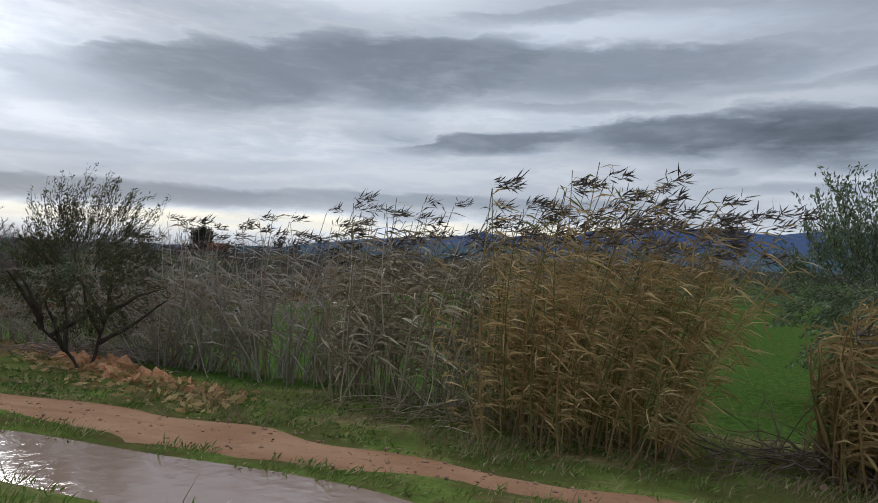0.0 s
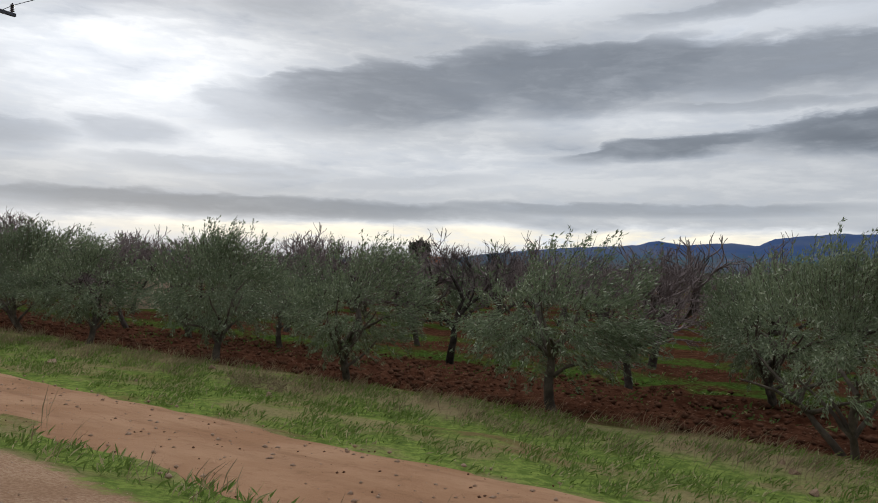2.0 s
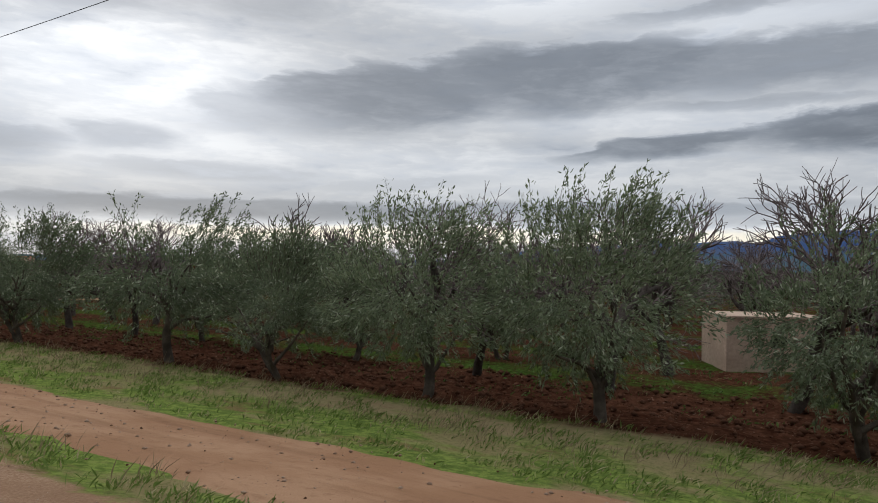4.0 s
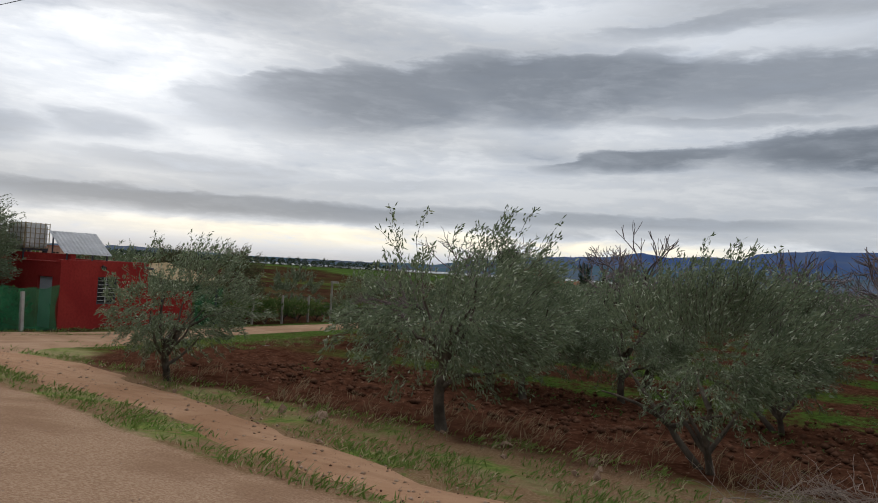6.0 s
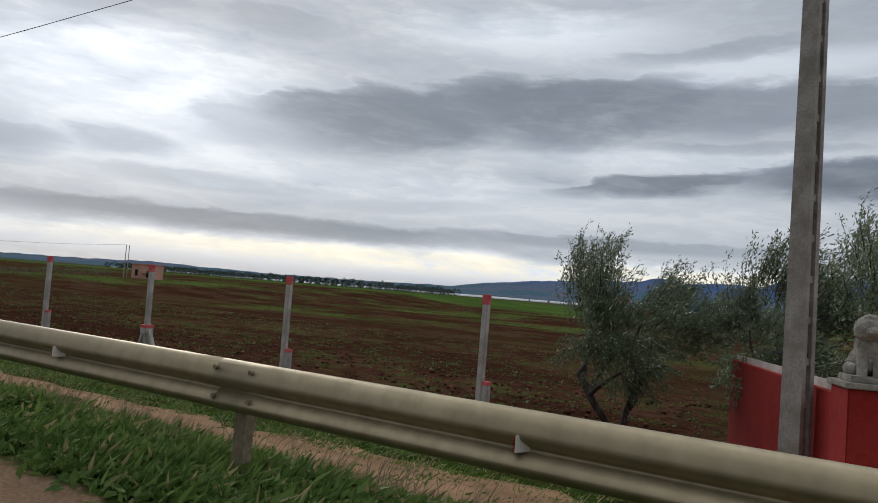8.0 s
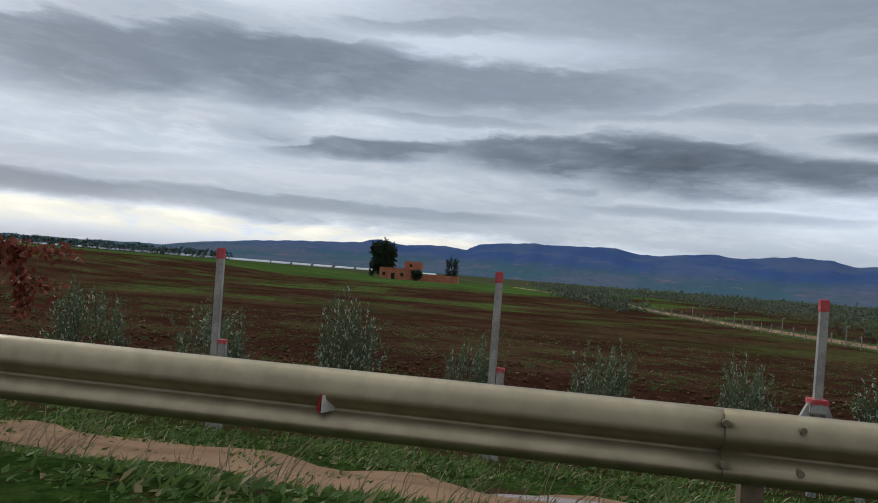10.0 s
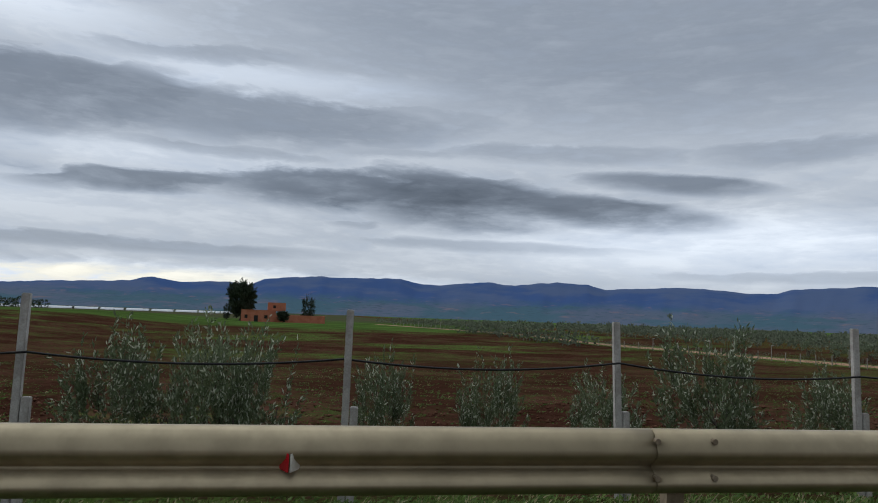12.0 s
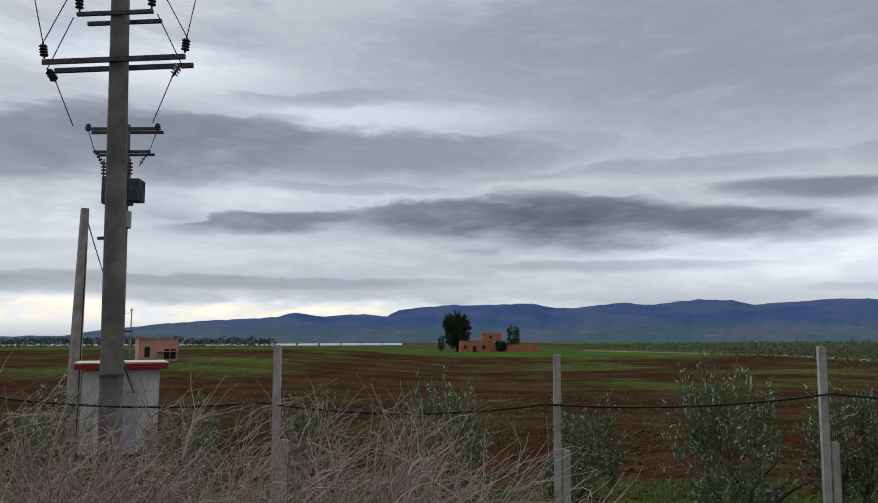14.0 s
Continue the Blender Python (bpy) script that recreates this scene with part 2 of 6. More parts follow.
    meadow = mix(t, tuft.step(0.46, 0.60) * 0.65, meadow, (0.030, 0.060, 0.012))
    meadow = mix(t, patch.step(0.54, 0.66) * 0.5, meadow, (0.12, 0.10, 0.045))
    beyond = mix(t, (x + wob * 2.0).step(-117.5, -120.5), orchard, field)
    beyond = mix(t, (x + wob * 2.0).step(-25.0, -22.5), beyond, meadow)
    away = (x + 118.3 + (y - 11.0) * 0.194).abs() + wob * 0.35
    verge = away.step(2.9, 2.3) * y.step(8.5, 10.0)
    beyond = mix(t, verge * (mid * 0.5 + fine * 0.5).step(0.32, 0.52) * 0.85, beyond, meadow)
    # the soil comes nearer before the junction, with bare trodden earth beside it
    near_soil = x.step(-93.0, -99.0) * x.step(-115.0, -112.0)
    edge = y + wob + near_soil * 1.9
    trodden = mix(t, grit.step(0.4, 0.7), (0.19, 0.102, 0.058), (0.36, 0.235, 0.155))
    grass = mix(t, near_soil * (mid * 0.6 + fine * 0.4).step(0.40, 0.52) * 0.9, grass, trodden)
    col = mix(t, edge.step(10.2, 11.0), grass, beyond)
    rank = mix(t, clod.step(0.52, 0.66), mix(t, fine.step(0.4, 0.65), (0.020, 0.040, 0.008), (0.048, 0.078, 0.016)), (0.062, 0.038, 0.021))
    rail = mix(t, x.step(-118.0, -122.0), col, mix(t, edge.step(8.8, 10.2), rank, beyond))
    gravel = mix(t, grit.step(0.35, 0.7), (0.31, 0.188, 0.118), (0.50, 0.345, 0.235))
    gravel = mix(t, mid.step(0.4, 0.7) * 0.6, gravel, (0.25, 0.145, 0.088))
    gravel = mix(t, gravel_tone * 0.6, gravel, (0.105, 0.070, 0.043))
    # the gravel reaches further out towards the junction
    reach = x.step(-38.0, -54.0) * 0.75 + x.step(-72.0, -103.0) * 1.5 + x.step(-103.0, -111.0) * 1.2 + x.step(-111.0, -113.5) * 1.1 + x.step(-117.5, -119.5) * -4.5 + 0.25
    shoulder = y + (fine - 0.5) * 0.5 + (mid - 0.5) * 0.5 - reach
    col = mix(t, shoulder.step(2.12, 2.32), gravel, rail)
    asphalt = mix(t, grit.step(0.4, 0.7), (0.036, 0.036, 0.037), (0.068, 0.066, 0.064))
    col = mix(t, (y + (fine - 0.5) * 0.3).step(1.25, 1.45).op("MAXIMUM", (y + (fine - 0.5) * 0.4).step(-6.2, -6.5)), asphalt, mix(t, y.step(-6.0, -9.0), col, mix(t, patch.step(0.4, 0.6), rank, orchard)))
    return col, mid * 0.5 + fine * 0.35 + grit * 0.15


def track_painter(pale, mud, damp, along_x=True):
    def paint(t, pos):
        s = t.nodes.new("ShaderNodeSeparateXYZ")
        t.links.new(pos, s.inputs[0])
        x, y, _ = (Num(t, o) for o in s.outputs)
        mid, fine, grit = noise_at(t, pos, 0.8, 4.0), noise_at(t, pos, 6.0, 5.0, 0.65), noise_at(t, pos, 45.0, 4.0, 0.7)
        ruts = noise_at(t, combine(t, x * (0.25 if along_x else 2.4) + y * (0.0 if along_x else 0.466), y * (2.4 if along_x else 0.2), 0.0), 1.0, 3.0)
        col = mix(t, mid.step(0.35, 0.65), mud, pale)
        col = mix(t, ruts.step(0.48, 0.7) * 0.5, col, damp)
        col = mix(t, fine.step(0.52, 0.75) * 0.45, col, tuple(v * 0.82 for v in damp))
        col = mix(t, grit.step(0.62, 0.72) * 0.6, col, tuple(v * 1.15 for v in pale))
        return col, ruts * 0.4 + fine * 0.4 + grit * 0.2
    return paint


M_ground = material("ground", ground_paint, 1.0, 0.16, spec=0.0)
M_track = material("packed_earth", track_painter((0.42, 0.250, 0.152), (0.335, 0.185, 0.106), (0.225, 0.116, 0.064)), 0.95, 0.09, spec=0.04)
M_path = material("sandy_path", track_painter((0.30, 0.185, 0.105), (0.222, 0.130, 0.073), (0.145, 0.083, 0.047)), 0.95, 0.05, spec=0.04)
M_lane = material("lane_earth", track_painter((0.37, 0.235, 0.15), (0.29, 0.172, 0.104), (0.20, 0.113, 0.068), False), 0.95, 0.01, spec=0.04)
M_bark = material("bark", blotchy((0.050, 0.040, 0.034), (0.105, 0.088, 0.075), 6.0, 40.0), 0.95, 0.02, 30.0)
M_olive_bark = material("olive_bark", blotchy((0.070, 0.056, 0.044), (0.150, 0.125, 0.098), 5.0, 40.0), 0.95, 0.02, 30.0)
M_twig = material("bare_twig", blotchy((0.150, 0.115, 0.112), (0.255, 0.205, 0.200), 4.0, 30.0), 0.95)
M_olive = material("olive_leaf", leafy((0.112, 0.150, 0.080), (0.275, 0.325, 0.200), (0.44, 0.48, 0.36), 0.06), 0.55, spec=0.3, thin=0.42)
M_young = material("young_olive_leaf", leafy((0.085, 0.115, 0.055), (0.22, 0.26, 0.15), (0.50, 0.52, 0.40), 0.13), 0.6, thin=0.3)
M_scrub = material("scrub_leaf", leafy((0.060, 0.070, 0.032), (0.13, 0.14, 0.070), (0.22, 0.18, 0.09), 0.12), 0.8, thin=0.3)
M_shrub = material("garden_leaf", leafy((0.062, 0.118, 0.028), (0.180, 0.262, 0.070), (0.34, 0.28, 0.14), 0.07), 0.55, thin=0.35)
M_cane_dry = material("dry_cane", leafy((0.26, 0.21, 0.14), (0.48, 0.40, 0.28), (0.56, 0.50, 0.38), 0.15), 0.8)
M_cane_grey = material("grey_cane", leafy((0.34, 0.295, 0.25), (0.66, 0.60, 0.53), (0.36, 0.26, 0.17), 0.2), 0.85, thin=0.35)
M_cane_gold = material("golden_cane_leaf", leafy((0.32, 0.21, 0.085), (0.72, 0.54, 0.27), (0.17, 0.18, 0.06), 0.16), 0.7, thin=0.3)
M_cane_leaf = material("cane_leaf", leafy((0.085, 0.095, 0.038), (0.24, 0.21, 0.10), (0.33, 0.25, 0.13), 0.3), 0.7, thin=0.3)
M_plume = material("cane_plume", leafy((0.10, 0.085, 0.075), (0.19, 0.165, 0.145)), 0.9)
M_grass = material("grass_blade", leafy((0.130, 0.200, 0.044), (0.265, 0.360, 0.098), (0.44, 0.38, 0.22), 0.18), 0.7, thin=0.3)
M_stubble = material("cane_stubble", leafy((0.56, 0.43, 0.20), (0.92, 0.78, 0.46), (0.40, 0.36, 0.16), 0.06), 0.8, thin=0.3)
M_cane_green = material("green_cane_leaf", leafy((0.17, 0.23, 0.09), (0.40, 0.46, 0.24), (0.56, 0.50, 0.30), 0.2), 0.6, thin=0.3)
M_rustleaf = material("rust_dead_leaf", leafy((0.15, 0.038, 0.024), (0.29, 0.085, 0.052), (0.38, 0.18, 0.115), 0.12), 0.8, thin=0.2)
M_brushpale = material("pale_brushwood", leafy((0.22, 0.17, 0.145), (0.44, 0.36, 0.31)), 0.9)
M_reed = material("yellow_reed", leafy((0.50, 0.32, 0.095), (0.88, 0.66, 0.29), (0.30, 0.30, 0.11), 0.12), 0.7, thin=0.3)
M_bush = material("pale_dry_twig", leafy((0.25, 0.185, 0.155), (0.47, 0.37, 0.315)), 0.9)
M_straw = material("straw", leafy((0.20, 0.15, 0.09), (0.40, 0.32, 0.20)), 0.9, thin=0.3)
M_brush = material("dry_brush", leafy((0.13, 0.095, 0.075), (0.26, 0.20, 0.16)), 0.9)
M_stone = material("field_stone", blotchy((0.30, 0.19, 0.13), (0.42, 0.30, 0.22), 6.0, 40.0), 0.9, 0.01, 20.0)
M_clod = material("soil_clod", blotchy((0.075, 0.035, 0.022), (0.135, 0.068, 0.044), 3.0, 20.0), 1.0, spec=0.0)
M_rubble = material("rust_rubble", blotchy((0.54, 0.225, 0.095), (0.68, 0.44, 0.27), 5.0, 30.0), 0.95, 0.02, 18.0)
M_concrete = material("weathered_concrete", blotchy((0.26, 0.235, 0.205), (0.40, 0.37, 0.335), 3.0, 35.0), 0.9, 0.006, 60.0)
M_oldconcrete = material("stained_concrete", blotchy((0.135, 0.125, 0.115), (0.225, 0.21, 0.19), 2.0, 30.0), 0.9, 0.006, 50.0)
M_signback = material("weathered_sign_metal", blotchy((0.36, 0.36, 0.37), (0.46, 0.45, 0.44), 3.0, 25.0), 0.55, metal=0.3)
M_steelpost = material("dull_steel_post", blotchy((0.13, 0.13, 0.14), (0.20, 0.20, 0.21), 5.0, 30.0), 0.6, metal=0.3)
M_post = material("pale_concrete", blotchy((0.34, 0.315, 0.29), (0.50, 0.475, 0.445), 4.0, 45.0), 0.9, 0.004, 70.0)
M_redpaint = material("red_marking", blotchy((0.50, 0.075, 0.085), (0.62, 0.16, 0.16), 10.0, 60.0), 0.8)
M_zinc = material("galvanised_steel", blotchy((0.345, 0.285, 0.180), (0.435, 0.362, 0.235), 0.5, 9.0), 0.5, 0.0, metal=0.75, spec=0.4)
M_bolt = material("bolt_steel", blotchy((0.22, 0.175, 0.115), (0.30, 0.24, 0.165), 20.0), 0.7, metal=0.3)
M_redwall = material("red_render", blotchy((0.27, 0.022, 0.020), (0.335, 0.035, 0.028), 0.8, 12.0), 0.85, 0.006, 40.0)
M_cap = material("white_coping", blotchy((0.55, 0.50, 0.45), (0.66, 0.62, 0.57), 4.0), 0.9)
M_black = material("black_iron", blotchy((0.012, 0.012, 0.013), (0.022, 0.022, 0.024), 8.0), 0.5, spec=0.4)
M_grey = material("grey_door_paint", blotchy((0.36, 0.38, 0.42), (0.42, 0.44, 0.48), 2.0), 0.6)
def see_through(m, share):
    """Lets a share of the light pass between the threads."""
    t = m.node_tree
    hole, both = t.nodes.new("ShaderNodeBsdfTransparent"), t.nodes.new("ShaderNodeMixShader")
    both.inputs[0].default_value = share
    t.links.new(t.nodes["Principled BSDF"].outputs[0], both.inputs[1])
    t.links.new(hole.outputs[0], both.inputs[2])
    t.links.new(both.outputs[0], t.nodes["Material Output"].inputs["Surface"])
    return m


M_net = see_through(material("green_shade_net", blotchy((0.018, 0.140, 0.060), (0.036, 0.215, 0.095), 3.0, 60.0), 0.8, 0.01, 120.0), 0.3)
M_sheet = material("roof_sheet", blotchy((0.42, 0.44, 0.48), (0.54, 0.56, 0.60), 1.0, 10.0), 0.45)
M_canvas = material("beige_canvas", blotchy((0.52, 0.39, 0.22), (0.60, 0.47, 0.29), 1.5), 0.9)
M_white = material("white_plastic", blotchy((0.62, 0.62, 0.62), (0.74, 0.74, 0.73), 2.0), 0.6)
M_statue = material("cast_stone", blotchy((0.24, 0.22, 0.19), (0.36, 0.33, 0.29), 12.0, 50.0), 0.95, 0.01, 50.0)
M_delin = material("marker_post_white", blotchy((0.44, 0.355, 0.25), (0.53, 0.445, 0.325), 5.0), 0.7)
M_reflect = material("white_reflector", blotchy((0.62, 0.58, 0.50), (0.70, 0.66, 0.58), 10.0), 0.3)
M_redref = material("red_reflector", blotchy((0.50, 0.012, 0.02), (0.60, 0.02, 0.03), 10.0), 0.25)
M_brick = material("terracotta_wall", blotchy((0.43, 0.150, 0.085), (0.52, 0.205, 0.125), 0.5, 3.0), 0.9)
M_pink = material("pink_wall", blotchy((0.50, 0.27, 0.20), (0.57, 0.33, 0.25), 0.5, 3.0), 0.9)
M_clay = material("beige_clay", blotchy((0.47, 0.345, 0.265), (0.57, 0.43, 0.335), 1.0, 10.0), 0.95, 0.01, 20.0)
M_dark = material("dark_opening", blotchy((0.015, 0.014, 0.014), (0.03, 0.028, 0.026), 3.0), 0.5)
M_euca = material("dark_crown_leaf", leafy((0.026, 0.040, 0.022), (0.068, 0.090, 0.050)), 0.7)
M_tunnel = material("plastic_tunnel", blotchy((0.66, 0.68, 0.70), (0.78, 0.79, 0.80), 0.05), 0.5)
M_kiosk = material("lime_wash", blotchy((0.52, 0.50, 0.48), (0.66, 0.64, 0.62), 2.5, 15.0), 0.9, 0.008, 25.0)
M_porcelain = material("brown_insulator", blotchy((0.055, 0.040, 0.045), (0.085, 0.06, 0.065), 8.0), 0.25)
M_steel = material("dark_angle_steel", blotchy((0.060, 0.060, 0.075), (0.10, 0.10, 0.12), 6.0), 0.5, metal=0.3)
M_rope = material("black_hose", blotchy((0.012, 0.012, 0.012), (0.02, 0.02, 0.02), 8.0), 0.6)
M_orchardfar = material("far_grove", leafy((0.080, 0.098, 0.062), (0.20, 0.225, 0.155)), 0.8, thin=0.3)
M_bareTwigFar = material("far_bare_crown", leafy((0.105, 0.088, 0.086), (0.175, 0.15, 0.146)), 0.9)


def hazed_hill_paint(t, pos):
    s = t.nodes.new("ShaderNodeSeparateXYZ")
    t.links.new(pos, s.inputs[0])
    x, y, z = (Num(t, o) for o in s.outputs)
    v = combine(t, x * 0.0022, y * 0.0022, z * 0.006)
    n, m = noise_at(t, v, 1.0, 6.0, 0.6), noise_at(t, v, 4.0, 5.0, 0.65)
    # the haze of distance is put into the base colours as blue tones
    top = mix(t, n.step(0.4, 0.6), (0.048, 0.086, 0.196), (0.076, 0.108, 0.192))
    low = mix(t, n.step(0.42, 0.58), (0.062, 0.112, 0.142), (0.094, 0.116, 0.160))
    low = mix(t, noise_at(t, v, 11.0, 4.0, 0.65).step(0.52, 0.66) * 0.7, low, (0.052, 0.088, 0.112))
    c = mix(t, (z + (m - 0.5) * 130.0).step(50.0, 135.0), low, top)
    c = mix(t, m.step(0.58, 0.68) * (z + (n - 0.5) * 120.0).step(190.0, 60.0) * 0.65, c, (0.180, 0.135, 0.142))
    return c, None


M_mount = material("hazed_hillside", hazed_hill_paint, 1.0, spec=0.0)


def water_material():
    m = bpy.data.materials.new("muddy_water")
    m.use_nodes = True
    t = m.node_tree
    b = t.nodes["Principled BSDF"]
    b.inputs["Base Color"].default_value = (0.26, 0.175, 0.13, 1)
    b.inputs["Roughness"].default_value, b.inputs["Specular IOR Level"].default_value = 0.06, 0.9
    pos = t.nodes.new("ShaderNodeTexCoord").outputs["Object"]
    bump = t.nodes.new("ShaderNodeBump")
    bump.inputs["Distance"].default_value = 0.006
    t.links.new(noise_at(t, pos, 5.0, 3.0).socket, bump.inputs["Height"])
    t.links.new(bump.outputs[0], b.inputs["Normal"])
    return m


M_water = water_material()

# ---- building helpers ----


def smooth(v, lo, hi):
    u = np.clip((np.asarray(v, float) - lo) / (np.asarray(hi, float) - lo), 0, 1)
    return u * u * (3 - 2 * u)


def wave(x, y, seed=0.0):
    """Cheap rolling unevenness between about -1 and 1."""
    x, y = np.asarray(x, float), np.asarray(y, float)
    return (np.sin(x * 1.31 + y * 0.73 + seed) + np.sin(x * 0.57 - y * 1.9 + 2.1 * seed) + np.sin(x * 2.9 + y * 2.3 + 0.7 * seed)) / 3


def ground_z(x, y):
    """Height of the ground: the road stands on a low bank over the orchard and the field."""
    x, y = np.asarray(x, float), np.asarray(y, float)
    plain = np.interp(y, [-9000, 1.8, 2.6, 4, 6, 8, 10, 13.5, 25, 50, 75, 120, 150, 185, 300, 9000], [0, 0, -0.2, -0.5, -0.8, -0.98, -1.08, -1.4, -1.85, -3.0, -3.8, -4.0, -3.9, -3.0, -3.0, -3.0])
    bank = np.interp(y, [-9000, 3.7, 5, 6.4, 8, 10, 13.5, 25, 50, 75, 120, 150, 185, 300, 9000], [0, 0, -0.45, -0.88, -1.1, -1.28, -1.45, -1.85, -3.0, -3.8, -4.0, -3.9, -3.0, -3.0, -3.0])
    z = plain + (bank - plain) * smooth(-x, 112, 124)
    orchard = np.interp(y, [-9000, 13.5, 25, 60, 120, 300, 9000], [0, 0, 0.1, 1.2, 1.75, 0.6, 0.0])
    z = z + orchard * smooth(-x, 128 + 0.194 * np.clip(y, 0, 400), 100 + 0.194 * np.clip(y, 0, 400)) * smooth(y, 500, 260)
    hollow = smooth(x, -9.0, -7.0) * smooth(x, -0.6, -2.0) * smooth(y, 3.2, 3.8) * smooth(y, 5.2, 4.8)
    z = z + (-0.74 - z) * hollow
    return z + 2.4 * smooth(-x, 235, 285) * smooth(y, 30, 100) * smooth(y, 420, 300)


def mesh_from(name, verts, faces):
    """A mesh from arrays of vertices and of faces with one count of corners."""
    me = bpy.data.meshes.new(name)
    verts, faces = np.asarray(verts, np.float32), np.asarray(faces, np.int32)
    n, k = faces.shape
    me.vertices.add(len(verts))
    me.vertices.foreach_set("co", verts.ravel())
    me.loops.add(n * k)
    me.loops.foreach_set("vertex_index", faces.ravel())
    me.polygons.add(n)
    me.polygons.foreach_set("loop_start", np.arange(n, dtype=np.int32) * k)
    me.update(calc_edges=True)
    return me


def solid(name, me, mat, parent=None, label="", smooth_faces=False):
    ob = new(name, me)
    if mat and not me.materials:
        me.materials.append(mat)
    if smooth_faces:
        me.polygons.foreach_set("use_smooth", np.ones(len(me.polygons), bool))
    if parent:
        ob.parent = parent
    return tagged(ob, label)


def part(name, bm, mat, parent=None, label=""):
    """Links a bmesh as one mesh object under a thing or a part."""
    me = bpy.data.meshes.new(name)
    bmesh.ops.recalc_face_normals(bm, faces=bm.faces)
    bm.to_mesh(me)
    bm.free()
    return solid(name, me, mat, parent, label)


def empty(name, m, label, category, group="", kind=""):
    ob = new(name)
    ob.matrix_world = m
    return tagged(ob, label, category, group, kind)


def box(bm, x0, x1, y0, y1, z0, z1, bevel=0.0):
    r = bmesh.ops.create_cube(bm, size=1.0, matrix=Matrix.Translation(((x0 + x1) / 2, (y0 + y1) / 2, (z0 + z1) / 2)) @ Matrix.Diagonal((x1 - x0, y1 - y0, z1 - z0, 1)))
    if bevel:
        edges = {e for v in r["verts"] for e in v.link_edges}
        bmesh.ops.bevel(bm, geom=list(edges), offset=bevel, segments=2, affect="EDGES")
    return bm


def boxes(*specs, bevel=0.0):
    bm = bmesh.new()
    for s in specs:
        box(bm, *s, bevel=bevel)
    return bm


def beam(bm, a, b, w, d=None):
    """A straight square bar from a to b."""
    a, b = Vector(a), Vector(b)
    m = Matrix.Translation((a + b) / 2) @ (b - a).to_track_quat("Z", "Y").to_matrix().to_4x4() @ Matrix.Diagonal((w, d or w, (b - a).length, 1))
    bmesh.ops.create_cube(bm, size=1.0, matrix=m)
    return bm


def rod(bm, a, b, r, r2=None, sides=8):
    a, b = Vector(a), Vector(b)
    m = Matrix.Translation((a + b) / 2) @ (b - a).to_track_quat("Z", "Y").to_matrix().to_4x4()
    bmesh.ops.create_cone(bm, cap_ends=True, segments=sides, radius1=r, radius2=r if r2 is None else r2, depth=(b - a).length, matrix=m)
    return bm


def tube(points, radii, sides=5):
    """Vertices and quads of a bent, tapered tube."""
    p = np.asarray(points, float)
    r = np.broadcast_to(np.asarray(radii, float), len(p))
    d = np.gradient(p, axis=0)
    d /= np.linalg.norm(d, axis=1, keepdims=True) + 1e-9
    ref = np.where(np.abs(d[:, 2:]) > 0.9, [[1.0, 0, 0]], [[0, 0, 1.0]])
    u = np.cross(d, ref)
    u /= np.linalg.norm(u, axis=1, keepdims=True) + 1e-9
    v = np.cross(d, u)
    a = np.arange(sides) * 2 * np.pi / sides
    ring = p[:, None] + r[:, None, None] * (np.cos(a)[None, :, None] * u[:, None] + np.sin(a)[None, :, None] * v[:, None])
    i, j = np.meshgrid(np.arange(len(p) - 1), np.arange(sides), indexing="ij")
    k = (j + 1) % sides
    f = np.stack([i * sides + j, i * sides + k, (i + 1) * sides + k, (i + 1) * sides + j], -1).reshape(-1, 4)
    return ring.reshape(-1, 3), f


class Pile:
    """Gathers vertices and quads into one mesh."""

    def __init__(self):
        self.v, self.f, self.n = [], [], 0

    def add(self, verts, faces):
        self.v.append(np.asarray(verts, float))
        self.f.append(np.asarray(faces, int) + self.n)
        self.n += len(verts)

    def mesh(self, name):
        return mesh_from(name, np.concatenate(self.v), np.concatenate(self.f))


def blades(pile, base, way, length, width, rng, bend=None):
    """Leaves or blades: one diamond each, from base along way."""
    n = len(base)
    way = way / (np.linalg.norm(way, axis=1, keepdims=True) + 1e-9)
    side = np.cross(way, rng.normal(size=(n, 3)))
    side /= np.linalg.norm(side, axis=1, keepdims=True) + 1e-9
    length, width = np.broadcast_to(length, n)[:, None], np.broadcast_to(width, n)[:, None]
    mid = base + way * length * 0.45
    tip = base + way * length
    if bend is not None:
        tip = tip + bend
        mid = mid + bend * 0.25
    verts = np.stack([base, mid + side * width * 0.5, tip, mid - side * width * 0.5], 1).reshape(-1, 3)
    pile.add(verts, np.arange(4 * n).reshape(-1, 4))


# ---- the ground, out to the horizon ----


def axis_lines(lo, hi, step, ends, far):
    """Even lines from lo to hi, then steps that grow to far on both sides."""
    mid = list(np.arange(lo, hi + 1e-6, step))
    up, s = [hi], step
    while up[-1] < far:
        s *= ends
        up.append(up[-1] + s)
    down, s = [lo], step
    while down[-1] > -far:
        s *= ends
        down.append(down[-1] - s)
    return np.array(down[:0:-1] + mid + up[1:])


gx, gy = axis_lines(-264, 14, 0.6, 1.35, 9000), axis_lines(1.5, 15, 0.25, 1.16, 9000)
X, Y = np.meshgrid(gx, gy, indexing="ij")
near = smooth(Y, 2.0, 2.8) * smooth(Y, 90, 40) * smooth(np.abs(X + 125), 160, 140)
Z = ground_z(X, Y) + near * (0.035 * wave(X, Y) + 0.02 * wave(X * 3.1, Y * 3.7, 1.0))
lane_mid = -118.3 - 0.194 * (Y - 11.0)
off_lane = smooth(np.abs(X - lane_mid), 2.0, 3.5)
Z = np.where(Y > 9.0, ground_z(X, Y) + (Z - ground_z(X, Y)) * off_lane, Z)
